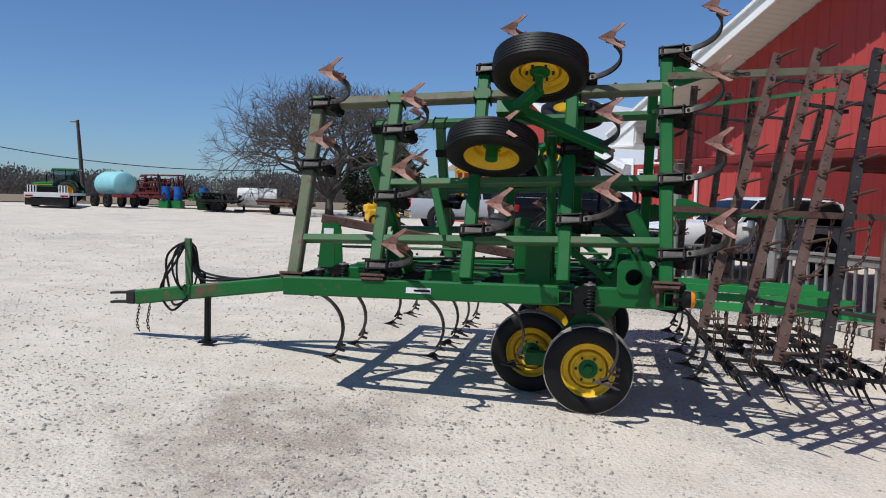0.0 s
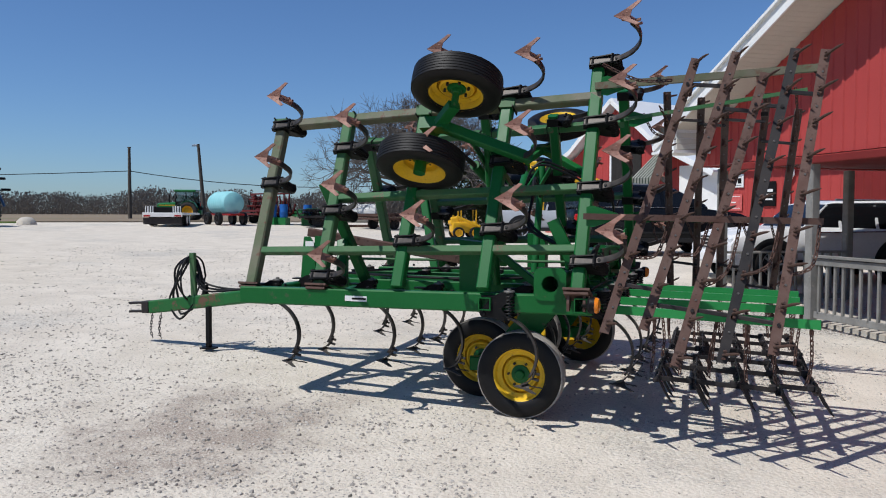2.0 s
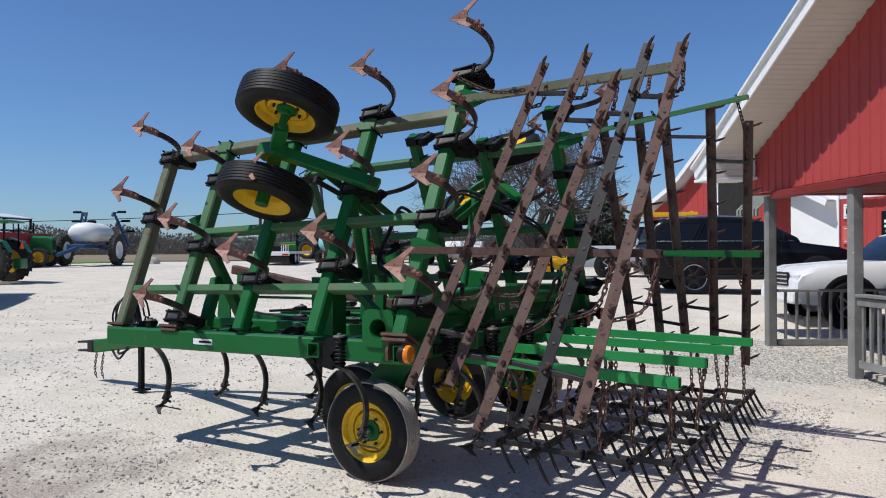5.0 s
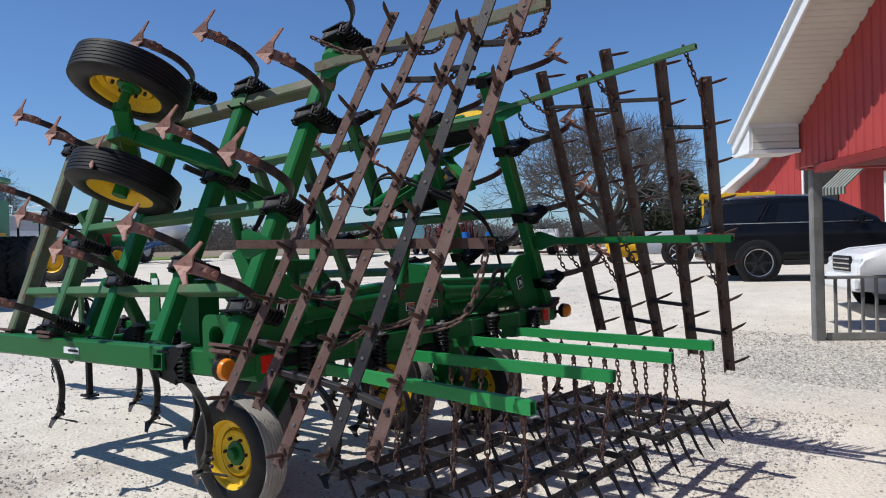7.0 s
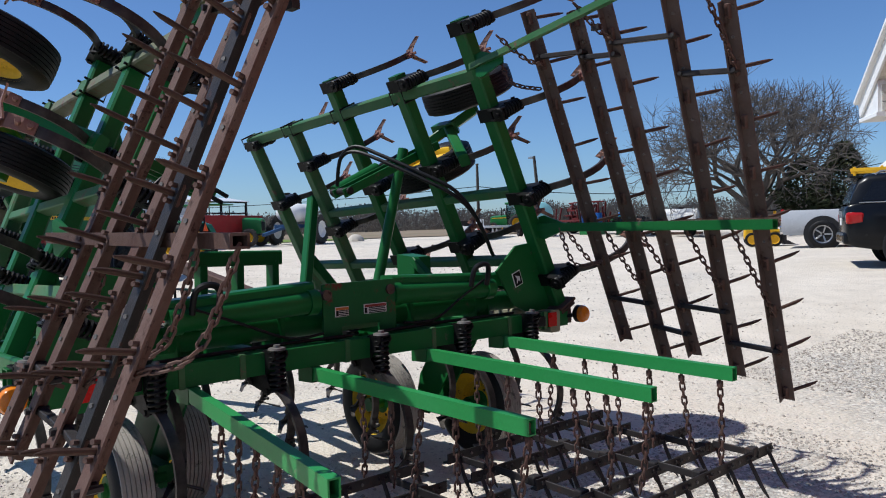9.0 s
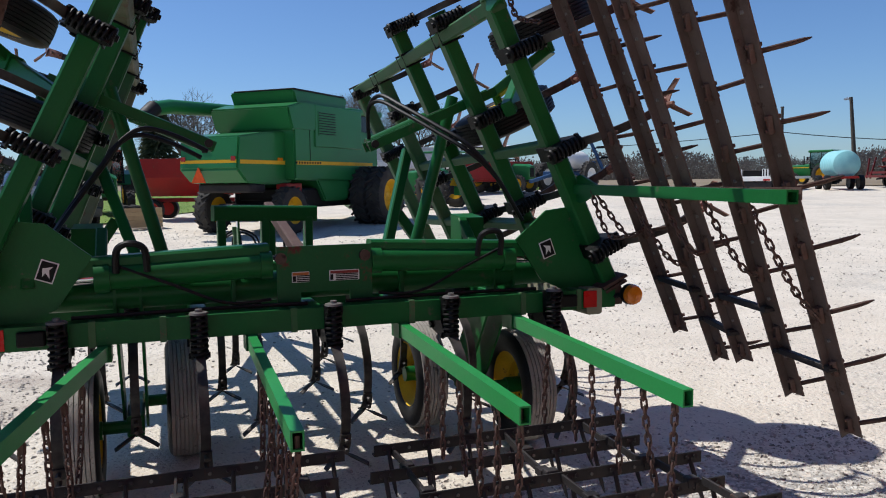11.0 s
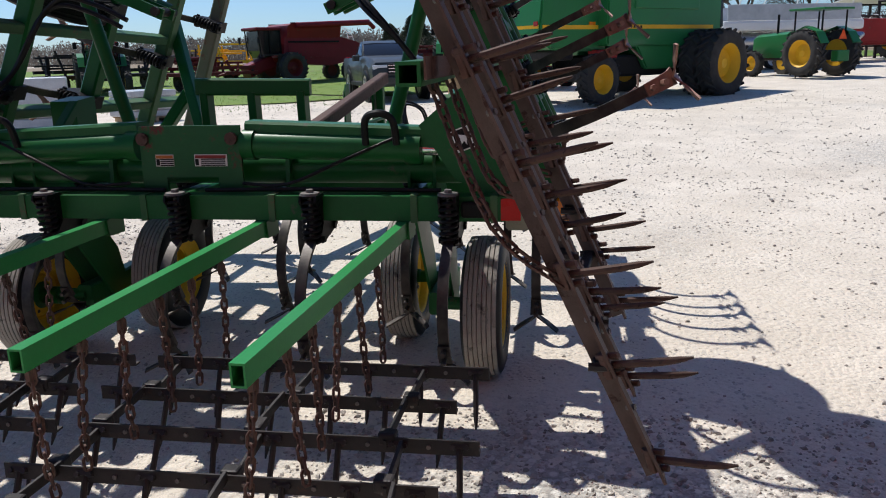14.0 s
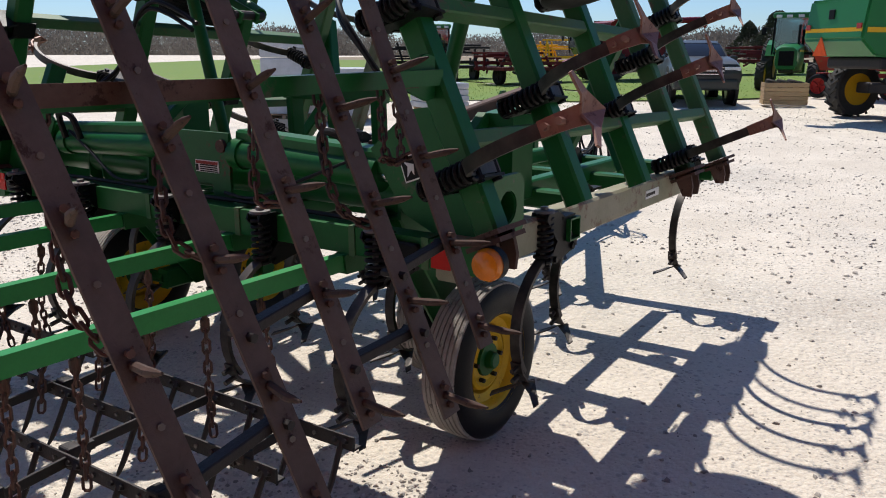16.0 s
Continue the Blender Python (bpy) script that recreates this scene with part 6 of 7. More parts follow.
        lug_wheel(c, 3.65, sd * 1.35, 0.83, 0.46, YEL, sd, lugs=22)
        lug_wheel(c, 3.65, sd * 1.84, 0.83, 0.46, YEL, sd, lugs=22)
        part("corner_reflector", Shape().box((-1.53, sd * 0.7, 1.79), (0.02, 0.12, 0.1)), TAIL_RED, c)
        part("amber_lamp", Shape().box((0.1, sd * 0.83, 1.8), (0.2, 0.02, 0.07)), AMBER, c)
    # Plain black block fills the shaded recess between the wheels.
    part("undercarriage", Shape().box((2.3, 0, 0.85), (3.4, 1.9, 0.5), bevel=0.06).box((0.9, 0, 0.95), (0.8, 1.5, 0.3), bevel=0.05), BLACK, c, "black block for the belts and shaded recess under the body")
    part("rear_axle", Shape().beam((0, -0.9, 0.62), (0, 0.9, 0.62), 0.18, 0.2), DARK_STEEL, c)
    part("rear_stripe", Shape().box((-1.525, 0, 1.72), (0.012, 1.56, 0.09)), YEL, c, "yellow stripe")
    part("slow_sign", Shape().plate([(-0.2, -0.17), (0.2, -0.17), (0, 0.19)], 0.02, pose(-1.56, 0.25, 1.42, 0, 0, 90)), ORANGE, c, "orange slow-vehicle triangle")
    part("emblem", Shape().box((-1.5, 0.1, 2.02), (0.03, 0.16, 0.18), bevel=0.02), BLACK, c)
    part("auger", Shape().pipe([(3.0, 1.3, 3.15), (-1.2, 1.32, 3.05), (-1.75, 1.32, 2.95)], 0.17, 14), COMB_GREEN, c, "folded unloading auger", smooth=True)
    part("auger_spout", Shape().pipe([(-1.7, 1.32, 2.98), (-1.95, 1.32, 2.8), (-1.98, 1.32, 2.45)], [0.19, 0.2, 0.17], 12), PLASTIC, c, smooth=True)
    part("chopper", Shape().box((-0.7, 0, 1.12), (0.6, 1.5, 0.22), bevel=0.05), DARK_STEEL, c)
    part("tank_cover", Shape().box((1.9, 0, 3.53), (2.5, 1.8, 0.05), bevel=0.02), BLACK, c, "dark tank cover")
    part("feeder_house", Shape().beam((4.4, 0, 1.3), (6.0, 0, 0.7), 1.3, 0.7), COMB_GREEN, c)
    return c


combine(pose(-16.0, 1.45, ground_z(-16.0, 1.45), 0, 0, 137))


CAB_GLASS = material("tinted_cab_glass", (0.5, 0.6, 0.62), 0.05, bump=0.0)
cg = CAB_GLASS.node_tree
tp, gm = cg.nodes.new("ShaderNodeBsdfTransparent"), cg.nodes.new("ShaderNodeMixShader")
tp.inputs["Color"].default_value = (0.55, 0.68, 0.7, 1)
gm.inputs["Fac"].default_value = 0.16
gy = cg.nodes.new("ShaderNodeBsdfGlossy")
gy.inputs["Roughness"].default_value = 0.04
cg.links.new(tp.outputs[0], gm.inputs[1])
cg.links.new(gy.outputs[0], gm.inputs[2])
cg.links.new(gm.outputs[0], cg.nodes["Material Output"].inputs["Surface"])


def tractor(m, scale=1.0, cab=True, duals=False, name="farm_tractor", label="green farm tractor with cab and yellow wheels", mat=None, rims=None):
    """x forward; origin on the ground midway."""
    mat, rims = mat or COMB_GREEN, rims or YEL
    t = thing(name, label, "tractor", at=m @ Matrix.Scale(scale, 4))
    part("hood", loft([(2.0, [(0.28, 0.75), (0.36, 0.95), (0.34, 1.4), (0.2, 1.5)]), (1.8, [(0.32, 0.7), (0.4, 0.95), (0.38, 1.48), (0.22, 1.58)]), (0.3, [(0.34, 0.7), (0.42, 0.95), (0.4, 1.56), (0.24, 1.66)])], "hood"), mat, t, "", None, True)
    part("chassis", Shape().box((0.3, 0, 0.78), (3.2, 0.5, 0.36), bevel=0.05), DARK_STEEL, t)
    part("grille", Shape().box((2.0, 0, 1.12), (0.04, 0.5, 0.5), bevel=0.01), BLACK, t)
    for sd in (-1, 1):
        lug_wheel(t, -0.95, sd * 0.92, 0.85, 0.45, rims, sd, lugs=20)
        if duals:
            lug_wheel(t, -0.95, sd * 1.45, 0.85, 0.45, rims, sd, lugs=20)
        lug_wheel(t, 1.5, sd * 0.85, 0.5, 0.3, rims, sd, lugs=16)
        part("fender", Shape().strap([(-1.75, sd * 0.8, 1.2), (-1.5, sd * 0.8, 1.6), (-1.0, sd * 0.8, 1.78), (-0.45, sd * 0.8, 1.6), (-0.15, sd * 0.8, 1.2)], 0.4, 0.03), mat, t)
        if cab:
            for x in (-1.45, -0.75, 0.2):
                part("cab_post", Shape().beam((x, sd * 0.72, 1.25), (x * 0.95, sd * 0.68, 2.6), 0.06, 0.06, (1, 0, 0)), BLACK, t)
            part("stripe", Shape().box((1.1, sd * 0.405, 1.38), (1.4, 0.01, 0.06)), YEL, t)
            part("mirror", Shape().box((0.25, sd * 1.05, 2.1), (0.05, 0.16, 0.28), bevel=0.02), BLACK, t)
            part("mirror_arm", Shape().pipe([(0.2, sd * 0.7, 2.2), (0.25, sd * 1.05, 2.2)], 0.014, 6), BLACK, t)
        else:
            for x in (-1.4, -0.2):
                part("canopy_post", Shape().beam((x, sd * 0.6, 1.3), (x, sd * 0.6, 2.35), 0.05, 0.05, (1, 0, 0)), BLACK, t)
    if cab:
        for sd in (-1, 1):
            part("cab_window", Shape().box((-0.62, sd * 0.68, 1.95), (1.55, 0.012, 1.22)), CAB_GLASS, t, "tinted clear glass")
            part("cab_window", Shape().box((-0.62 + sd * 0.8, 0, 1.95), (0.012, 1.3, 1.22)), CAB_GLASS, t, "tinted clear glass")
        part("cab_floor", Shape().box((-0.62, 0, 1.3), (1.6, 1.36, 0.1), bevel=0.02), BLACK, t)
        part("seat", Shape().box((-0.95, 0, 1.55), (0.5, 0.52, 0.16), bevel=0.05).box((-1.2, 0, 1.88), (0.14, 0.5, 0.62), bevel=0.05), BLACK, t)
        part("steering_column", Shape().pipe([(0.0, 0, 1.3), (-0.2, 0, 1.75)], 0.05, 8).lathe([(0.17, -0.012), (0.19, 0.0), (0.17, 0.012), (0.15, 0.0), (0.17, -0.012)], 18, pose(-0.22, 0, 1.77, 65)), BLACK, t)
        part("cab_roof", Shape().box((-0.62, 0, 2.66), (1.95, 1.55, 0.2), bevel=0.07), mat, t)
        for y in (-0.55, -0.2, 0.2, 0.55):
            part("work_lamp", Shape().box((0.37, y, 2.62), (0.05, 0.2, 0.1), bevel=0.01), HEADLAMP, t)
            part("work_lamp", Shape().box((-1.6, y, 2.62), (0.05, 0.2, 0.1), bevel=0.01), HEADLAMP, t)
    else:
        part("canopy", Shape().box((-0.8, 0, 2.4), (1.6, 1.5, 0.08), bevel=0.03), mat, t)
        part("seat", Shape().box((-0.9, 0, 1.35), (0.5, 0.5, 0.14), bevel=0.04), BLACK, t)
        part("steering_wheel", Shape().lathe([(0.17, -0.015), (0.2, 0.0), (0.17, 0.015), (0.15, 0.0), (0.17, -0.015)], 20, pose(-0.1, 0, 1.75, 60)), BLACK, t)
    part("exhaust", Shape().pipe([(0.9, 0.25, 1.5), (0.9, 0.25, 2.3)], 0.045, 8), BLACK, t)
    part("rear_weight", Shape().box((-1.75, 0, 0.75), (0.3, 0.6, 0.4), bevel=0.04), mat, t)
    part("slow_sign", Shape().plate([(-0.2, -0.17), (0.2, -0.17), (0, 0.19)], 0.02, pose(-1.8, 0, 1.5, 0, 0, 90)), ORANGE, t)
    return t


tractor(stand(-23.4, 8.6, 214), 0.82, cab=False, label="small green open-station tractor with yellow wheels")
tractor(stand(-25.4, -2.3, 5), 0.85, True)
tractor(stand(-36.2, 39.6, 200), 0.8, True, label="green tractor with cab beyond the flatbed")
tractor(stand(-33.5, 16.0, 40), 0.9, False, label="green open tractor beside the red header")
tractor(stand(-24.8, -15.7, 35), 0.85, True)


CRIMSON = material("crimson_machine_paint", (0.19, 0.012, 0.02), 0.4, 0, (0.15, 0.012, 0.018), (0.12, 0.03, 0.025), scale=1.4, spots=0.2, bump=0.03)


def red_combine(m):
    c = thing("combine_harvester", "red combine harvester parked on grass", "combine harvester", at=m)
    part("body", Shape().plate([(-2.2, 1.25), (-2.6, 1.7), (-2.55, 2.35), (-1.3, 2.65), (2.5, 2.65), (2.6, 1.5), (1.9, 1.1), (-0.6, 0.95)], 2.2), CRIMSON, c)
    for sd in (-1, 1):
        part("side_panel", Shape().plate([(-1.2, 1.45), (-1.25, 2.2), (2.3, 2.3), (2.3, 1.5)], 0.05, pose(0, sd * 1.125, 0)), CRIMSON, c)
        part("panel_stripe", Shape().box((0.55, sd * 1.16, 2.37), (3.5, 0.02, 0.1)), BLACK, c)
    part("grain_tank", loft([(-1.3, [(1.12, 2.6), (1.34, 3.3)]), (-1.1, [(1.12, 2.6), (1.4, 3.42)]), (2.1, [(1.12, 2.6), (1.4, 3.42)]), (2.35, [(1.12, 2.6), (1.34, 3.3)])], "tank"), CRIMSON, c)
    part("tank_rim", Shape().box((0.5, 1.4, 3.44), (3.4, 0.04, 0.07)).box((0.5, -1.4, 3.44), (3.4, 0.04, 0.07)), DARK_RED, c)
    part("rear_hood", Shape().plate([(-2.5, 1.2), (-3.3, 1.1), (-3.5, 1.5), (-3.2, 2.2), (-2.4, 2.4)], 1.6), CRIMSON, c)
    part("cab", loft([(2.65, [(0.82, 1.7), (0.86, 3.05)]), (3.7, [(0.82, 1.5), (0.86, 3.05)]), (4.0, [(0.7, 1.9), (0.76, 3.0)])], "cab"), GLASS, c, "dark glass cab")
    for sd in (-1, 1):
        for x, xt in ((2.66, 2.66), (3.35, 3.35), (3.95, 4.05)):
            part("cab_post", Shape().beam((x, sd * 0.85, 1.6), (xt, sd * 0.87, 3.05), 0.08, 0.06, (1, 0, 0)), BLACK, c)
        part("mirror", Shape().box((4.25, sd * 1.25, 2.5), (0.08, 0.22, 0.4), bevel=0.03), BLACK, c)
    part("cab_roof", Shape().box((3.4, 0, 3.13), (1.7, 1.95, 0.18), bevel=0.06), CRIMSON, c)
    part("cab_ladder", Shape().beam((3.2, 1.35, 0.6), (2.9, 1.35, 1.7), 0.05, 0.3).box((3.2, 1.2, 1.65), (1.3, 0.6, 0.06)), DARK_STEEL, c)
    part("feeder_house", Shape().beam((3.0, 0, 1.3), (4.6, 0, 0.7), 1.1, 0.7), CRIMSON, c)
    part("auger", Shape().pipe([(1.9, 1.45, 3.3), (-3.2, 1.5, 3.5), (-3.6, 1.5, 3.15)], [0.17, 0.17, 0.14], 12), CRIMSON, c, smooth=True)
    for y in (0.45, 0.95):
        part("ladder_rail", Shape().pipe([(-2.6, y, 1.9), (-2.2, y, 3.0), (-1.4, y, 3.3)], 0.025, 6), WHITE, c)
    for k in range(5):
        part("ladder_rung", Shape().pipe([(-2.6 + 0.09 * k, 0.45, 1.95 + 0.24 * k), (-2.6 + 0.09 * k, 0.95, 1.95 + 0.24 * k)], 0.025, 6), WHITE, c)
    for sd in (-1, 1):
        lug_wheel(c, 2.3, sd * 1.55, 0.9, 0.65, DARK_RED, sd)
        lug_wheel(c, -1.9, sd * 1.15, 0.6, 0.4, DARK_RED, sd, lugs=16)
    return c


red_combine(stand(-29.4, -9.0, 318) @ Matrix.Scale(0.67, 4))


def header(m, n=1, label="red grain header on a transport cart"):
    h = thing("grain_header", label, "harvester header", at=m)
    part("trough", Shape().box((0, 0, 0.75), (0.9, 7.0, 0.3), bevel=0.06), RED_PAINT, h)
    part("back_panel", Shape().box((0.45, 0, 1.15), (0.1, 7.0, 0.9), bevel=0.03), RED_PAINT, h)
    part("cutter_bar", Shape().box((-0.75, 0, 0.55), (0.5, 7.0, 0.06)), DARK_STEEL, h)
    reel = part("reel", Shape().pipe([(-0.55, -3.4, 1.35), (-0.55, 3.4, 1.35)], 0.05, 8), YEL, h)
    for k in range(6):
        a = k * math.pi / 3
        part("reel_bat", Shape().pipe([(-0.55 + 0.45 * math.cos(a), -3.4, 1.35 + 0.45 * math.sin(a)), (-0.55 + 0.45 * math.cos(a), 3.4, 1.35 + 0.45 * math.sin(a))], 0.03, 6), DARK_STEEL, reel)
    for y in np.linspace(-3.4, 3.4, 8):
        part("reel_spider", Shape().lathe([(0.42, -0.015), (0.46, -0.015), (0.46, 0.015), (0.42, 0.015), (0.42, -0.015)], 18, pose(-0.55, float(y), 1.35)), WHITE, reel)
    for y in (-3.5, 3.5):
        part("end_panel", Shape().plate([(-1.1, 0.5), (0.5, 0.5), (0.5, 1.6), (-0.2, 1.5)], 0.06, pose(0, y, 0)), RED_PAINT, h)
    for y in (-2.2, 2.2):
        road_wheel(h, 0.3, y, 0.32, 0.2, WHITE, -1)
    return h


header(stand(-32.3, 14.4, 25))
cnp = thing("canopy_shelter", "open shelter with white metal roof on posts", "shelter", at=stand(-35.2, 15.3, 25) @ Matrix.Diagonal((0.7, 0.68, 0.78, 1)))
for sd in (-1, 1):
    part("roof_sheet", Shape().beam((sd * 1.02, -3.2, 3.13), (sd * 1.02, 3.2, 3.13), 2.08, 0.05, (sd * 0.16, 0, 1)), ROOF_METAL, cnp, "white metal roof")
part("eave_beam", Shape().beam((-1.9, -3.1, 2.93), (-1.9, 3.1, 2.93), 0.08, 0.12), DARK_STEEL, cnp)
part("eave_beam", Shape().beam((1.9, -3.1, 2.93), (1.9, 3.1, 2.93), 0.08, 0.12), DARK_STEEL, cnp)
for x in (-1.9, 1.9):
    for y in (-3.0, 0, 3.0):
        part("post", Shape().beam((x, y, 0), (x, y, 2.95), 0.14, 0.14, (1, 0, 0)), DARK_STEEL, cnp)


def sprayer(m):
    s = thing("field_sprayer", "pull-type sprayer with white tank and blue folded booms", "farm sprayer", at=m)
    blue = material("blue_boom_paint", (0.025, 0.07, 0.16), 0.45, 0, (0.03, 0.08, 0.17), scale=2.0, bump=0.04)
    ring = lambda k: [(0.8 * k * math.sin(a_), 1.62 + 0.52 * k * -math.cos(a_)) for a_ in [math.pi * (j + 0.5) / 10 for j in range(10)]]
    part("tank", loft([(x, ring(k)) for x, k in ((-1.3, 0.3), (-1.24, 0.62), (-1.1, 0.85), (-0.85, 0.97), (-0.5, 1.0), (0.5, 1.0), (0.8, 0.95), (1.05, 0.8), (1.17, 0.55), (1.22, 0.25))], "tank"), WHITE, s, "white plastic tank", None, True)
    part("tank_lid", Shape().lathe([(0.0, 0.0), (0.22, 0.0), (0.22, 0.1), (0.17, 0.14), (0.0, 0.14)], 18, pose(-0.1, 0, 2.12, 90)), BLACK, s)
    part("chassis", Shape().box((0, 0, 0.95), (3.2, 0.9, 0.2), bevel=0.03), blue, s)
    part("drawbar", Shape().beam((1.4, 0, 0.9), (3.4, 0, 0.55), 0.15, 0.15), blue, s)
    for sd in (-1, 1):
        lug_wheel(s, 0, sd * 1.3, 0.77, 0.3, WHITE, sd)
        part("axle_leg", Shape().beam((0, sd * 0.3, 0.95), (0, sd * 1.15, 0.8), 0.14, 0.14), blue, s)
        a_, b_ = Vector((-1.7, sd * 1.25, 0.95)), Vector((-1.1, sd * 0.7, 2.7))
        off = Vector((0.34, sd * 0.1, 0.0))
        b = part("boom_frame", Shape().beam(a_, b_, 0.09, 0.1, (1, 0, 0)).beam(a_ + off, b_ + off * 0.8, 0.09, 0.1, (1, 0, 0)), blue, s, "blue folded boom")
        for k in range(7):
            p, q = a_.lerp(b_, k / 7), (a_ + off).lerp(b_ + off * 0.8, (k + 1) / 7)
            part("boom_lattice", Shape().beam(p, q, 0.045, 0.045, (1, 0, 0)), blue, b)
        for k, u in enumerate((0.42, 0.72, 0.98)):
            p = a_.lerp(b_, u)
            part("nozzle_arm", Shape().pipe([p, p + Vector((0.1, sd * 0.35, 0.05))], 0.03, 6), BLACK, b)
            part("boom_tip", Shape().box(p + Vector((0.1, sd * 0.42, 0.05)), (0.16, 0.42, 0.12), bevel=0.03), BLACK, b)
            part("nozzle", Shape().lathe([(0.0, -0.05), (0.08, -0.05), (0.1, 0.0), (0.08, 0.05), (0.0, 0.05)], 10, pose(*(p + Vector((0.2, 0, -0.1))))), WORN_STEEL, b)
    part("mast", Shape().box((-1.5, 0, 1.5), (0.16, 1.6, 0.14), bevel=0.02), blue, s)
    part("pump_box", Shape().box((-1.5, 0.4, 1.15), (0.4, 0.4, 0.35), bevel=0.03), BLACK, s)
    return s


sprayer(stand(-32.4, 19.3, -60))

crate = thing("wooden_crate", "pale wooden crate of old tyres on gravel", "crate", at=stand(-18.9, -1.15, 20) @ Matrix.Diagonal((0.75, 0.62, 0.75, 1)))
CRATE_WOOD = material("raw_pine", (0.46, 0.33, 0.2), 0.8, 0, (0.38, 0.27, 0.16), scale=3.0, bump=0.2, rand=0.1)
for k in range(5):
    for sgn in (-1, 1):
        part("side_board", Shape().box((sgn * 0.45, 0, 0.12 + 0.14 * k), (0.03, 1.6, 0.13), bevel=0.006), CRATE_WOOD, crate)
        part("end_board", Shape().box((0, sgn * 0.8, 0.12 + 0.14 * k), (0.9, 0.03, 0.13), bevel=0.006), CRATE_WOOD, crate)
for y in (-0.4, 0.0, 0.4):
    part("old_tyre", Shape().lathe([(0.2, -0.08), (0.3, -0.1), (0.34, -0.06), (0.34, 0.06), (0.3, 0.1), (0.2, 0.08)], 20, pose(0, y, 0.72, 80, 0, 0)), AG_TYRE, crate)


def grain_cart(m, label="red gravity grain wagon"):
    g = thing("grain_wagon", label, "grain wagon", at=m)
    part("hopper", loft([(-1.5, [(0.4, 0.9), (1.1, 1.6), (1.15, 2.3)]), (1.5, [(0.4, 0.9), (1.1, 1.6), (1.15, 2.3)])], "hopper"), RED_PAINT, g)
    part("chassis", Shape().box((0, 0, 0.75), (3.4, 0.6, 0.14), bevel=0.02), RED_PAINT, g)
    for x in (-1.2, 1.2):
        for sd in (-1, 1):
            road_wheel(g, x, sd * 0.85, 0.4, 0.28, RED_PAINT, sd)
    return g


grain_cart(stand(-21.8, 0.35, 70) @ Matrix.Scale(0.8, 4))
suv("pickup_truck", "dark grey pickup truck with a dark green cab, parked on gravel", stand(-19.6, -3.65, 26), PAINT_GREY, 4.3, 1.65, 1.55, truck=True, cat="truck", top=PAINT_DARK)

# flatbed trailer, tank trailer and stored implements beyond the yard
def flatbed(m):
    f = thing("flatbed_trailer", "low flatbed trailer with folded ramps and striped markers", "trailer", at=m)
    part("deck", Shape().box((0, 0, 0.78), (7.0, 2.45, 0.16), bevel=0.02), WHITE_TRIM, f)
    part("rear_bumper", Shape().box((-3.5, 0, 0.73), (0.12, 2.45, 0.28), bevel=0.02), WHITE_TRIM, f)
    part("beam", Shape().box((0, 0, 0.6), (6.8, 0.8, 0.22)), DARK_STEEL, f)
    for sd in (-1, 1):
        part("ramp", Shape().box((-3.3, sd * 0.85, 1.08), (0.08, 0.5, 0.42), bevel=0.02), WHITE, f, "upright ramp with stripes")
        part("tail_lamp", Shape().box((-3.57, sd * 0.95, 0.66), (0.03, 0.4, 0.1)), TAIL_RED, f)
        for x in (-1.6, -0.7):
            road_wheel(f, x, sd * 1.05, 0.4, 0.3, WHITE, sd)
        for j in range(3):
            part("ramp_stripe", Shape().box((-3.345, sd * 0.85 + (j - 1) * 0.16, 1.08), (0.01, 0.07, 0.4)), BLACK, f)
    part("headboard", Shape().box((-3.1, 0, 1.04), (0.08, 1.2, 0.36), bevel=0.02), BLACK, f)
    # Dark panel added to fill the space below the deck.
    part("tail_skirt", Shape().box((-3.44, 0, 0.32), (0.06, 2.4, 0.42), bevel=0.02), DARK_STEEL, f, "dark panel across the trailer's underside")
    part("mud_flap", Shape().box((-2.3, 0, 0.4), (0.04, 2.2, 0.6)), BLACK, f)
    return f


flatbed(stand(-27.8, 28.3, 118) @ Matrix.Scale(0.8, 4))
TEAL = material("teal_poly_tank", (0.22, 0.5, 0.52), 0.45, 0, (0.3, 0.58, 0.6), scale=1.5, bump=0.02)


def tank_trailer(m, mat, label, r=0.85, L=3.2):
    t = thing("tank_trailer", label, "tank trailer", at=m)
    prof = [(0.0, -L / 2), (r * 0.6, -L / 2 + 0.05), (r * 0.92, -L / 2 + 0.22), (r, -L / 2 + 0.5)]
    for k in range(6):
        y = -L / 2 + 0.5 + (L - 1.0) * k / 6
        prof += [(r, y + 0.05), (r * 1.03, y + 0.12), (r, y + 0.2)]
    prof += [(r, L / 2 - 0.5), (r * 0.92, L / 2 - 0.22), (r * 0.6, L / 2 - 0.05), (0.0, L / 2)]
    part("tank", Shape().lathe(prof, 28, pose(0, 0, 1.55, 0, 0, 90)), mat, t, "", None, True)
    part("chassis", Shape().box((0, 0, 0.75), (L + 0.6, 1.1, 0.14), bevel=0.02), RED_PAINT, t)
    for x in (-0.9, 0.9):
        for sd in (-1, 1):
            road_wheel(t, x, sd * 0.95, 0.45, 0.3, DARK_STEEL, sd)
    part("pump", Shape().box((L / 2 + 0.3, 0, 1.0), (0.4, 0.5, 0.4), bevel=0.04), BLACK, t)
    return t


tank_trailer(stand(-26.6, 31.4, 150) @ Matrix.Scale(0.8, 4), TEAL, "teal poly tank on a red running gear")
wt = thing("storage_tank", "white steel tank lying on a rusty cradle beside scrap iron", "tank", at=stand(-20.2, 35.6, -66))
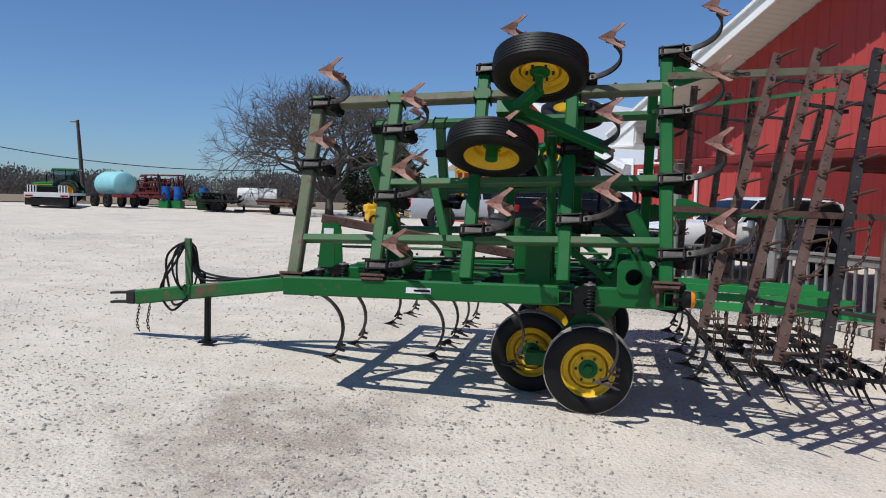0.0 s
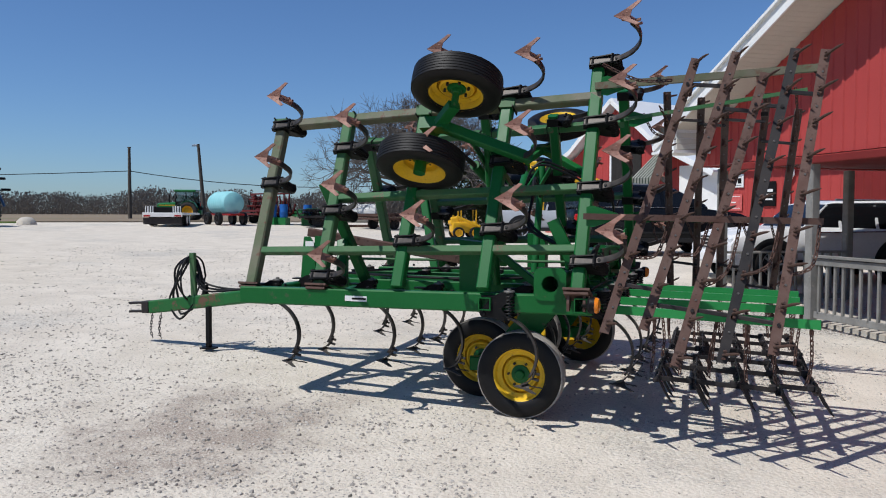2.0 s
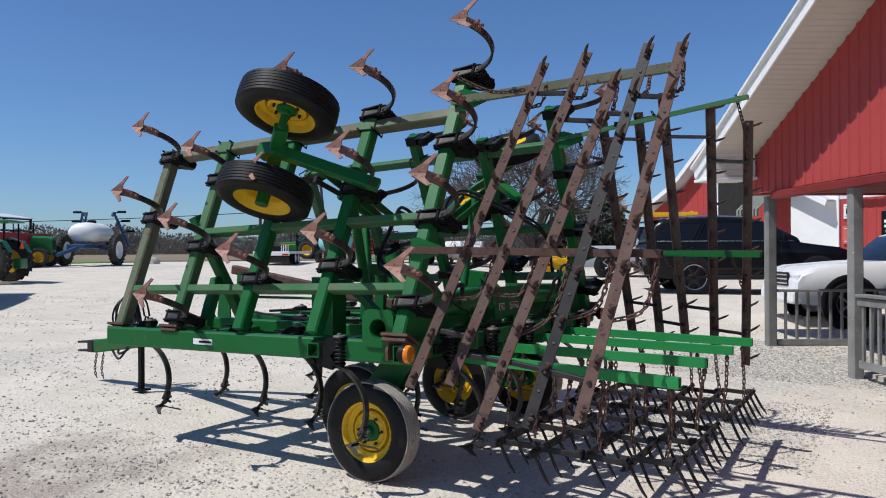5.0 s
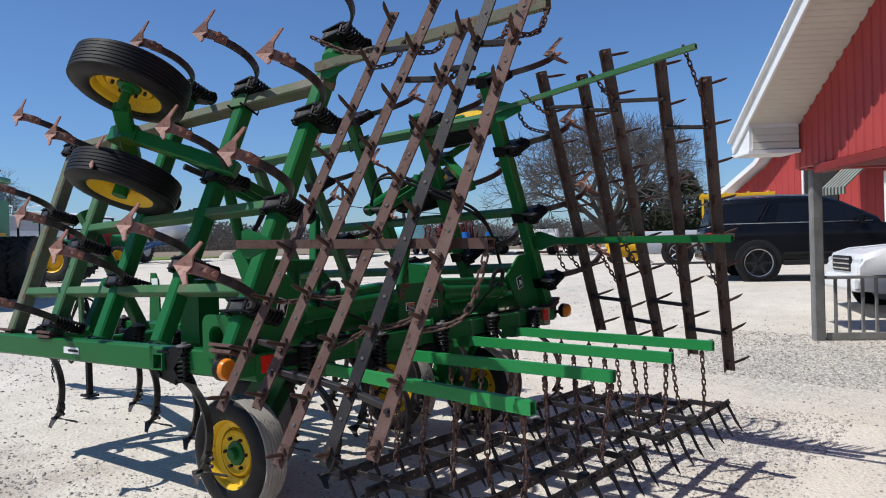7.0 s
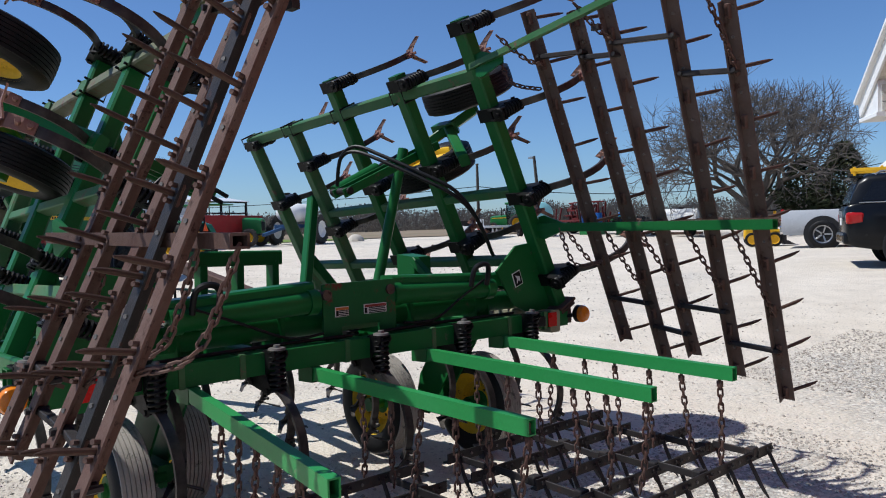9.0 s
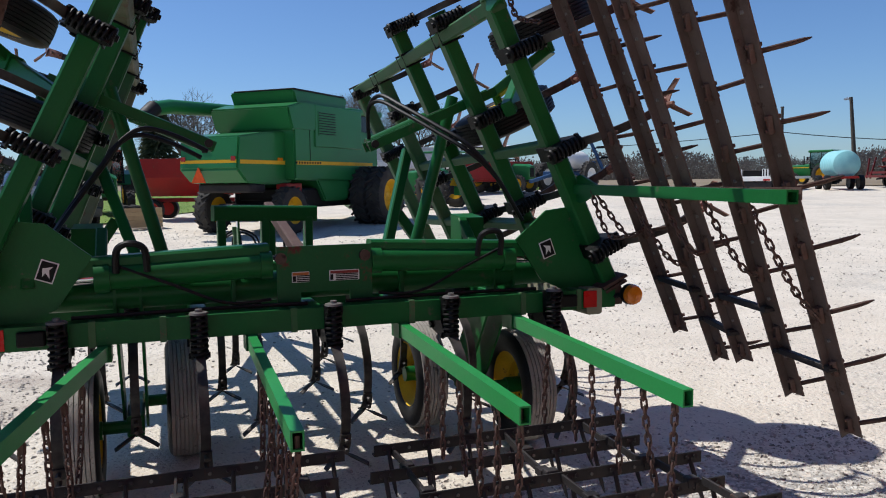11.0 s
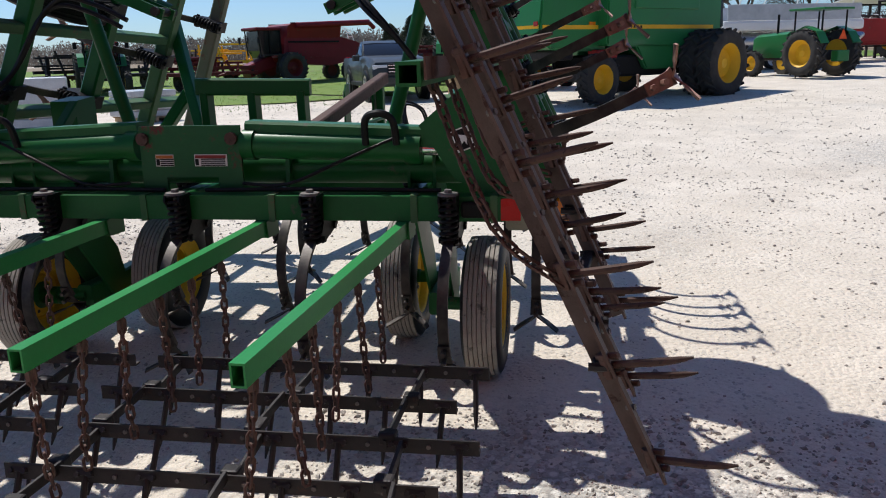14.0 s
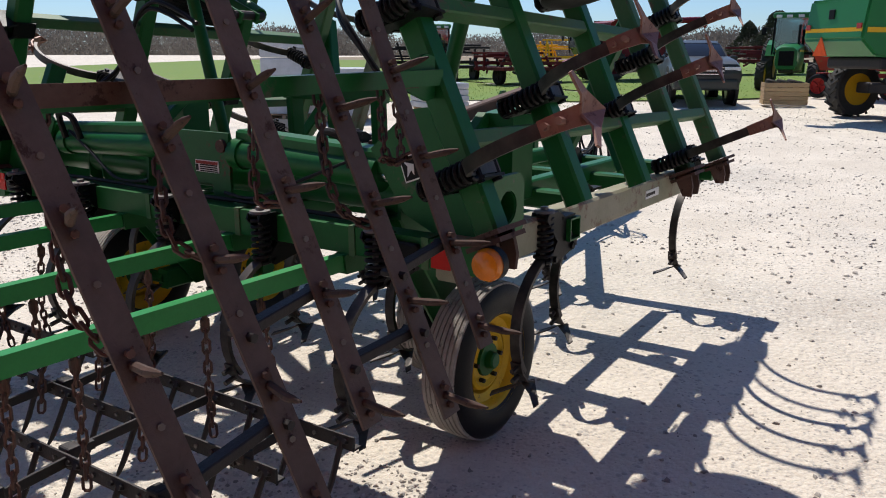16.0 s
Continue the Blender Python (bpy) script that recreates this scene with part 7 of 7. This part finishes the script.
part("shell", Shape().lathe([(0.0, -1.12), (0.5, -1.12), (0.56, -1.07), (0.57, -0.4), (0.58, -0.38), (0.57, -0.36), (0.57, 0.4), (0.58, 0.42), (0.57, 0.44), (0.56, 1.07), (0.5, 1.12), (0.0, 1.12)], 28, pose(0, 0, 0.82)), WHITE, wt, smooth=False)
part("manhole", Shape().lathe([(0.0, 0.0), (0.18, 0.0), (0.18, 0.09), (0.0, 0.09)], 16, pose(0, 0.25, 1.37, 90)), DARK_STEEL, wt)
for y in (-0.75, 0.75):
    part("cradle", Shape().plate([(-0.6, 0.0), (0.6, 0.0), (0.5, 0.42), (0.3, 0.3), (-0.3, 0.3), (-0.5, 0.42)], 0.12, pose(0, y, 0)), RUST, wt)
part("skid", Shape().beam((-0.45, -1.3, 0.06), (-0.45, 1.3, 0.06), 0.1, 0.12).beam((0.45, -1.3, 0.06), (0.45, 1.3, 0.06), 0.1, 0.12), RUST, wt)


def implement(m, w, mat, seed, label, n=26, h=2.0):
    """A folded tillage machine: tubes, shanks and discs on a frame."""
    g = thing("tillage_implement", label, "farm implement", at=m)
    rg = random.Random(seed)
    part("frame", Shape().box((0, 0, 0.6), (2.0, w, 0.12)).box((-0.8, 0, 0.8), (0.12, w, 0.12)).box((0.8, 0, 0.8), (0.12, w, 0.12)), mat, g)
    for k in range(n):
        y = rg.uniform(-w / 2, w / 2)
        x = rg.uniform(-1, 1)
        z = rg.uniform(0.4, h)
        part("frame_tube", Shape().beam((x, y, 0.5), (x + rg.uniform(-0.3, 0.3), y + rg.uniform(-0.3, 0.3), z), 0.08, 0.08, (1, 0, 0)), (mat, mat, DARK_STEEL)[k % 3], g)
    for k in range(n // 3):
        z = rg.uniform(0.9, h)
        y = rg.uniform(-w / 2 + 0.5, w / 2 - 0.5)
        part("cross_tube", Shape().beam((rg.uniform(-0.8, 0.8), y - 0.9, z), (rg.uniform(-0.8, 0.8), y + 0.9, z), 0.08, 0.08), mat, g)
    for sd in (-1, 1):
        road_wheel(g, 0, sd * w * 0.35, 0.34, 0.22, DARK_STEEL, sd)
    return g


implement(stand(-26.6, 35.6, 60), 4.6, DARK_RED, 1, "dark red folded tillage implement stored in the yard", 80, 1.9)
implement(stand(-23.2, 35.2, 40), 3.2, COMB_GREEN, 2, "green row-crop implement stored in the yard", 18, 1.0)
implement(stand(-21.4, 33.2, 20), 2.6, DARK_STEEL, 3, "pile of dark scrap iron and old plough parts", 60, 1.0)
implement(stand(-17.6, 33.6, 70), 2.4, RUST, 4, "rusty scrap implement parts on gravel", 30, 0.7)
BLUE_DRUM = material("blue_drum", (0.02, 0.12, 0.4), 0.45, bump=0.03)
for x, y in ((-25.1, 34.0), (-24.5, 34.3), (-23.2, 34.9)):
    b = thing("blue_drum", "blue plastic drum standing among stored implements", "drum", "blue drums", at=stand(x, y, 0, 0.45) @ Matrix.Scale(0.8, 4))
    part("barrel", Shape().lathe([(0.0, 0.0), (0.3, 0.0), (0.32, 0.1), (0.32, 0.4), (0.335, 0.44), (0.32, 0.48), (0.32, 0.9), (0.3, 1.0), (0.0, 1.0)], 20, pose(0, 0, 0, 90)), BLUE_DRUM, b, smooth=True)
    part("stand", Shape().box((0, 0, -0.28), (0.7, 0.7, 0.56)), COMB_GREEN, b)
implement(stand(-27.0, -17.0, 60), 5.0, DARK_STEEL, 5, "row of old dark planters on grass", 34, 1.6)
implement(stand(-25.6, -12.0, 65), 3.4, DARK_RED, 6, "red planter row units on grass", 34, 1.2)
implement(stand(-34.0, -15.2, 20), 3.2, YEL, 7, "yellow folded implement on grass", 20, 1.7)
implement(stand(-34.0, -5.3, 20), 3.6, DARK_RED, 8, "red implement frames beyond the yard", 30, 1.2)
POLY = material("clear_poly_wrap", (0.5, 0.52, 0.54), 0.3, 0, (0.36, 0.38, 0.4), scale=3.0, bump=0.3)
for k, (x, y, c) in enumerate(((-11.6, -10.6, POLY), (-11.7, -9.05, POLY), (-13.6, -12.6, BLUE_DRUM), (-14.2, -8.2, POLY))):
    p = thing("wrapped_pallet", "plastic-wrapped goods stacked on a wooden pallet" if c is POLY else "blue plastic tote on a wooden pallet", "pallet", "pallets by the yard edge", at=stand(x, y, 20 + 13 * k))
    for j in (-0.4, 0.0, 0.4):
        part("pallet_runner", Shape().box((0, j, 0.05), (1.1, 0.09, 0.09)), CRATE_WOOD, p)
    for j in range(7):
        part("pallet_board", Shape().box((-0.48 + 0.16 * j, 0, 0.11), (0.11, 1.0, 0.02)), CRATE_WOOD, p)
    top = (1.7, 1.05, 0.5, 0.6)[k]
    for j in range(4):
        part("load", Shape().box((0.02 * (j % 2), 0, 0.13 + top * (j + 0.5) / 4), (1.15 - 0.02 * j, 1.1, top / 4 - 0.008), bevel=0.03), BLUE_DRUM if k == 0 and j == 1 else c, p)
boat = thing("pontoon_boat", "white and grey pontoon boat on a trailer", "boat", at=stand(-28.5, 9.0, 110))
part("deck", Shape().box((0, 0, 1.5), (5.5, 2.3, 0.35), bevel=0.08), WHITE_TRIM, boat)
for sd in (-1, 1):
    part("pontoon", Shape().pipe([(-2.8, sd * 0.8, 0.95), (2.5, sd * 0.8, 0.95), (3.0, sd * 0.8, 1.15)], [0.3, 0.3, 0.08], 14), ALLOY, boat, smooth=True)
    part("side_fence", Shape().box((0, sd * 1.1, 1.95), (5.2, 0.05, 0.55), bevel=0.02), POLY, boat)
    for x in (-2.2, 0.0, 2.2):
        part("bimini_hoop", Shape().pipe([(x, sd * 1.1, 2.1), (x + 0.2, sd * 1.0, 2.6), (x + 0.3, 0, 2.75)], 0.025, 6), WHITE, boat)
part("motor", Shape().box((-2.9, 0, 1.7), (0.4, 0.4, 0.8), bevel=0.08), BLACK, boat)
part("running_gear", Shape().box((0, 0, 0.45), (4.0, 1.4, 0.15)), DARK_STEEL, boat)
for sd in (-1, 1):
    road_wheel(boat, -0.6, sd * 0.8, 0.33, 0.2, ALLOY, sd)
solo("field_rock", Shape().lathe([(0.0, 0.0), (0.5, 0.0), (0.45, 0.18), (0.25, 0.36), (0.0, 0.4)], 9, pose(0, 0, 0, 90)), CONCRETE, "pale boulder at the yard edge", "rock", m=stand(-33, 23.4, 20), smooth=True)

# ---------------------------------------------------------------- poles and wires
POLE = material("weathered_pole", (0.07, 0.06, 0.05), 0.9, 0, (0.11, 0.1, 0.085), scale=3, bump=0.3)
def pole(x, y, h, lean=(0, 0), fixture=False):
    z = ground_z(x, y)
    p = thing("utility_pole", "tall weathered wooden utility pole" if not fixture else "leaning wooden pole with yard light", "utility pole", "utility poles", at=pose(x, y, z))
    part("shaft", Shape().pipe([(0, 0, -0.3), (lean[0] * 0.5, lean[1] * 0.5, h * 0.5), (lean[0], lean[1], h)], [0.17, 0.14, 0.11], 10), POLE, p, smooth=True)
    if fixture:
        part("yard_light", Shape().box((lean[0] - 0.3, lean[1], h - 0.1), (0.5, 0.2, 0.14), bevel=0.03), ALLOY, p)
        part("light_arm", Shape().pipe([(lean[0], lean[1], h - 0.3), (lean[0] - 0.35, lean[1], h)], 0.03, 6), ALLOY, p)
    else:
        part("cap", Shape().box((0, 0, h), (0.2, 0.2, 0.1)), POLE, p)
    return Vector((x + lean[0], y + lean[1], z + h))


tops = [pole(-47.5, 47.3, 6.1), pole(-38.6, 45.6, 6.0, (-0.3, -0.35), True)]
wire_pts = [Vector((-150, 20, 8.2)), tops[0] - UP * 2.0, Vector((-20, 70, 6.2))]
for a, b in ((wire_pts[0], wire_pts[1]), (wire_pts[1], wire_pts[2])):
    s = Shape().pipe([a.lerp(b, k / 16) - UP * 1.6 * (1 - (2 * k / 16 - 1) ** 2) for k in range(17)], 0.035, 5)
    solo("power_line", s, BLACK, "thin dark power line between poles", "cable", "power lines", "structure")

# ---------------------------------------------------------------- trees, treeline and grass
BARK = material("grey_bark", (0.11, 0.096, 0.084), 0.9, 0, (0.07, 0.06, 0.05), scale=3, bump=0.4, bump_scale=30)
TWIG = material("bare_twig_bark", (0.105, 0.093, 0.085), 0.9, 0, (0.08, 0.072, 0.065), scale=2, bump=0)


def bare_tree(m, h, spread, seed, label, levels=5, stems=5, bole=0.26, last=5, thick=0.72):
    """A leafless tree: tapered trunk, forking limbs and many fine twigs."""
    rg = random.Random(seed)
    t = thing("bare_tree", label, "tree", at=m)
    trunk, limbs, fine = Shape(), Shape(), Shape()

    def grow(p, d, length, r, level):
        pts, q, dd = [p], p.copy(), d.copy()
        for k in range(3):
            dd = (dd + Vector((rg.uniform(-1, 1), rg.uniform(-1, 1), rg.uniform(-0.4, 0.7))) * 0.17).normalized()
            q = q + dd * length / 3
            pts.append(q.copy())
        rs = [r, r * 0.88, r * 0.76, r * 0.64]
        (trunk if level == 0 else limbs if level < 3 else fine).pipe(pts, rs if level < 3 else [q_ * thick for q_ in rs], 10 if level == 0 else 6 if level < 3 else 3, cap=False)
        if level >= levels:
            return
        n = stems if level == 0 else rg.choice((3, 4)) if level < levels - 1 else last
        for k in range(n):
            a = 2 * math.pi * (k + rg.random() * 0.7) / n
            side = dd.orthogonal().normalized()
            side = Matrix.Rotation(a, 3, dd) @ side
            nd = (dd * rg.uniform(0.6, 1.0) + side * rg.uniform(0.5, 1.0) * spread).normalized()
            start = pts[-1] if k < 2 else pts[2].lerp(pts[3], rg.random())
            grow(start, nd, (h * 0.26 if level == 0 else length) * rg.uniform(0.62, 0.85), r * rg.uniform(0.5, 0.66), level + 1)

    grow(Vector((0, 0, -0.2)), Vector((0, 0, 1)), h * bole, h * 0.023, 0)
    part("trunk", trunk, BARK, t, smooth=True)
    part("limb", limbs, BARK, t, smooth=True)
    tw = part("twig_crown", fine, TWIG, t)
    tw["kind"] = "stuff"
    return t


bare_tree(stand(-16.3, 37.0, 0), 12.6, 1.0, 11, "large leafless tree with wide crown beside the yard", levels=6, stems=8, bole=0.13, last=6, thick=0.95)
bare_tree(stand(-58.0, 2.2, 0), 9.5, 0.75, 12, "leafless tree behind the combine", levels=6, thick=1.0)
bare_tree(stand(-50.5, 12.2, 0), 8.5, 0.75, 13, "leafless tree behind the boat", levels=6, thick=1.0)
bare_tree(stand(-49.5, 16.6, 0), 8.0, 0.85, 14, "leafless tree behind the boat", levels=6, thick=1.0)
NEEDLE = material("conifer_needles", (0.04, 0.052, 0.024), 0.8, 0, (0.06, 0.066, 0.034), scale=2, bump=0, island=0.35)


def conifer(m, h, w, seed, label, round_=False):
    rg = random.Random(seed)
    t = thing("evergreen_tree", label, "tree", at=m)
    part("trunk", Shape().pipe([(0, 0, -0.2), (0, 0, h * 0.9)], [h * 0.02, h * 0.006], 8), BARK, t)
    s = Shape()
    for k in range(2600):
        u = rg.random() ** 0.8
        z = h * (0.06 + 0.94 * u)
        rad = w * (math.sin(math.pi * (0.12 + 0.86 * u)) ** 0.6 if round_ else min(1.0, 1.6 * (1 - u) ** 0.75)) * (0.8 + 0.2 * math.sin(9 * u + seed)) * (0.35 + 0.65 * math.sqrt(rg.random())) * rg.uniform(0.8, 1.1)
        a = rg.uniform(0, 2 * math.pi)
        c = Vector((rad * math.cos(a), rad * math.sin(a), z - rad * 0.25))
        o = Vector((math.cos(a), math.sin(a), -0.25)) * 0.03 * h
        sd_ = Vector((-math.sin(a), math.cos(a), rg.uniform(-0.6, 0.6))) * 0.016 * h
        upv = Vector((0, 0, 0.02 * h))
        s.add([c - o - sd_, c + o, c - o + sd_, c - o * 0.3 + upv], [(0, 1, 3), (1, 2, 3), (0, 3, 2), (0, 2, 1)])
    cr = part("crown", s, NEEDLE, t)
    cr["kind"] = "stuff"
    return t


conifer(stand(-14.6, 38.5, 0), 3.9, 1.9, 21, "dark green cedar bush under the bare tree", True)
conifer(stand(-12.6, 38.5, 0), 4.5, 1.9, 22, "dark green cedar beside the shop", True)
conifer(stand(-85.0, -15.6, 0), 4.9, 2.6, 23, "dark evergreen beyond the yard", True)
conifer(stand(-86.0, -18.6, 0), 4.0, 2.4, 24, "dark evergreen beyond the yard")
conifer(stand(-42.0, -0.4, 0), 5.0, 1.5, 25, "evergreen behind the combine")

# far woods: leafless trees in a long, dense belt
HAZE_WOOD = material("far_leafless_wood", (0.135, 0.12, 0.106), 1.0, 0, (0.16, 0.142, 0.124), (0.13, 0.135, 0.095), scale=0.03, fine=0.4, spots=0.25, bump=0)
# thin twigs let light through: an even mix of reflected and transmitted light
hz = HAZE_WOOD.node_tree
tl, mx = hz.nodes.new("ShaderNodeBsdfTranslucent"), hz.nodes.new("ShaderNodeMixShader")
tl.inputs["Color"].default_value = (0.16, 0.145, 0.13, 1)
hz.links.new(hz.nodes["Principled BSDF"].outputs[0], mx.inputs[1])
hz.links.new(tl.outputs[0], mx.inputs[2])
hz.links.new(mx.outputs[0], hz.nodes["Material Output"].inputs["Surface"])
wn_ = np.random.RandomState(77)
TREES, SPRAYS = 4200, 130
az = np.radians(wn_.uniform(84, 268, TREES))
dist = wn_.uniform(235, 300, TREES) + 20 * np.sin(az * 9)
hgt_ = wn_.uniform(6.8, 9.4, TREES) * (1 + 0.12 * np.sin(az * 23) + 0.08 * np.sin(az * 61))
cx, cy, ch = (np.repeat(v, SPRAYS) for v in (dist * np.cos(az), dist * np.sin(az), hgt_))
m_ = TREES * SPRAYS
up_ = wn_.rand(m_) ** 1.35
turn_ = wn_.uniform(0, 2 * np.pi, m_)
rad_ = ch * 0.38 * np.sqrt(wn_.rand(m_)) * (1.1 - 0.7 * np.abs(up_ - 0.45))
root = np.stack([cx + rad_ * np.cos(turn_), cy + rad_ * np.sin(turn_), 0.2 + ch * 0.9 * up_], 1)
size_ = (ch * wn_.uniform(0.02, 0.06, m_))[:, None]
flat = wn_.uniform(-1, 1, (m_, 3)) * np.array([0.7, 0.7, 0.25]) * size_
tip = root + np.concatenate([wn_.uniform(-0.5, 0.5, (m_, 2)), np.full((m_, 1), 1.3)], 1) * size_
wv = np.stack([root - flat, root + flat, tip], 1).reshape(-1, 3)
wood_me = bpy.data.meshes.new("far_woods")
wood_me.from_pydata(wv.tolist(), [], np.arange(3 * m_).reshape(-1, 3).tolist())
wood_me.materials.append(HAZE_WOOD)
solo("far_woods", wood_me, HAZE_WOOD, "distant belt of leafless grey-brown trees", "woods", kind="stuff")

# grass and fields beyond the yard, laid just above the gravel
GRASS = material("spring_grass", (0.12, 0.2, 0.035), 0.9, 0, (0.16, 0.22, 0.05), (0.22, 0.19, 0.1), scale=0.6, fine=25, spots=0.25, bump=0.4, bump_scale=25)
FIELD = material("stubble_field", (0.2, 0.155, 0.105), 0.95, 0, (0.24, 0.19, 0.13), (0.13, 0.15, 0.06), scale=0.03, fine=1.5, spots=0.3, bump=0.2, bump_scale=4)


def sheet(name, pts, mat, label, cat, dz, n=28):
    """A patch of ground: a quad in plan, laid on the ground's own shape."""
    s = Shape()
    a, b, c, d_ = (Vector((*p, 0)) for p in pts)
    for i in range(n + 1):
        for j in range(n + 1):
            p = a.lerp(b, i / n).lerp(d_.lerp(c, i / n), j / n)
            w = 0.5 * noise.noise((p.x * 0.4, p.y * 0.4, 1.0)) if i in (0, n) or j in (0, n) else 0
            s.v.append((p.x + w, p.y + w, ground_z(p.x, p.y) + dz))
    s.f = [(i * (n + 1) + j, (i + 1) * (n + 1) + j, (i + 1) * (n + 1) + j + 1, i * (n + 1) + j + 1) for i in range(n) for j in range(n)]
    return solo(name, s, mat, label, cat, kind="structure", smooth=True)


sheet("grass_verge", [(-19.5, -3.5), (-26.5, 1.5), (-60, 1.5), (-60, -70)], GRASS, "green spring grass beyond the gravel yard", "grass", 0.035)
sheet("grass_verge_2", [(-15.5, -14.5), (-19.2, -3.8), (-60, -70), (-25, -70)], GRASS, "green spring grass beyond the gravel yard", "grass", 0.035)
sheet("grass_verge_3", [(-37, 14), (-36, 26), (-60, 44), (-60, 10)], GRASS, "green grass strip past the yard", "grass", 0.035)
sheet("field", [(-38, 26), (-27, 41), (-300, 420), (-420, 60)], FIELD, "bare brown stubble field", "field", 0.05)
sheet("field_2", [(-60, -70), (-60, 60), (-420, 200), (-420, -200)], FIELD, "bare brown stubble field", "field", 0.03)
sheet("field_3", [(-27, 41), (-8, 60), (-40, 420), (-300, 420)], FIELD, "bare brown stubble field", "field", 0.03)
gb = Shape()
gr = random.Random(9)
for k in range(14000):
    x, y = gr.uniform(-40, -15.5), gr.uniform(-26, 1)
    if y > -3.2 + (x + 19) * -0.65 and x > -27:
        continue
    z, h, a = ground_z(x, y) + 0.03, gr.uniform(0.02, 0.06), gr.uniform(0, 6.28)
    w = Vector((math.cos(a), math.sin(a), 0)) * 0.012
    gb.add([Vector((x, y, z)) - w, Vector((x, y, z)) + w, Vector((x + gr.uniform(-0.05, 0.05), y + gr.uniform(-0.05, 0.05), z + h))], [(0, 1, 2)])
solo("grass_tufts", gb, GRASS, "short tufts of spring grass", "grass", kind="stuff")

# loose stones on the yard
STONE = material("loose_limestone", (0.42, 0.385, 0.34), 0.9, 0, (0.32, 0.292, 0.258), scale=20, bump=0.2, island=0.38)
sr = np.random.RandomState(4)
CHIP = np.array([(1, 0, 0.1), (0.1, 0.85, 0), (-0.9, 0.1, 0.15), (0, -0.8, 0.05), (0.5, 0.1, 0.55), (-0.25, 0.45, 0.5), (-0.3, -0.4, 0.62), (-0.1, 0, -0.5)])
CHIP_F = np.array([(4, 5, 6), (0, 1, 4), (1, 5, 4), (1, 2, 5), (2, 6, 5), (2, 3, 6), (3, 0, 6), (0, 4, 6), (1, 0, 7), (2, 1, 7), (3, 2, 7), (0, 3, 7)])
stone_v = []


def stones(n, x0, x1, y0, y1, lo, hi, even=0.25):
    """Angular pebbles, gathered in drifts between swept places."""
    x, y = sr.uniform(x0, x1, 2 * n), sr.uniform(y0, y1, 2 * n)
    drift = 0.5 + 0.5 * np.sin(1.7 * x + 2.1 * np.sin(1.3 * y)) * np.sin(1.9 * y + 1.5 * np.sin(0.9 * x + 1))
    drift *= 0.6 + 0.4 * np.sin(6.1 * x + 2 * np.sin(4.3 * y)) * np.sin(5.3 * y + 2 * np.sin(3.7 * x))
    keep = np.nonzero(sr.rand(2 * n) < np.maximum(drift, even))[0][:n]
    x, y = x[keep], y[keep]
    n = len(x)
    z = np.array([ground_z(p, q) + lump(p, q) for p, q in zip(x.tolist(), y.tolist())])
    r = (lo + (hi - lo) * sr.rand(n) ** 4)[:, None] * sr.uniform(0.6, 1.25, (n, 8))
    t = sr.uniform(0, 2 * np.pi, n)
    c, s_ = np.cos(t)[:, None], np.sin(t)[:, None]
    px_, py_, pz_ = CHIP.T
    stone_v.append(np.stack([x[:, None] + r * (px_ * c - py_ * s_), y[:, None] + r * (px_ * s_ + py_ * c), z[:, None] + r * pz_], 2).reshape(-1, 3))


stones(32000, -9, 6.5, -8.0, 10, 0.006, 0.021)
stones(6000, -0.2, 2.0, 0.6, 3.4, 0.007, 0.022, 0.6)
stones(12000, -0.6, 3.2, 4.8, 8.0, 0.007, 0.024, 0.6)
stones(12000, -18, -4, -7, 14, 0.009, 0.03)
stones(24000, -8.5, -0.5, -7.6, -1.2, 0.007, 0.024)
sv_ = np.concatenate(stone_v)
st = bpy.data.meshes.new("loose_gravel")
st.from_pydata(sv_.tolist(), [], (np.arange(len(sv_) // 8)[:, None, None] * 8 + CHIP_F).reshape(-1, 3).tolist())
st.materials.append(STONE)
solo("loose_gravel", st, STONE, "loose limestone pebbles on the yard", "gravel", kind="stuff")
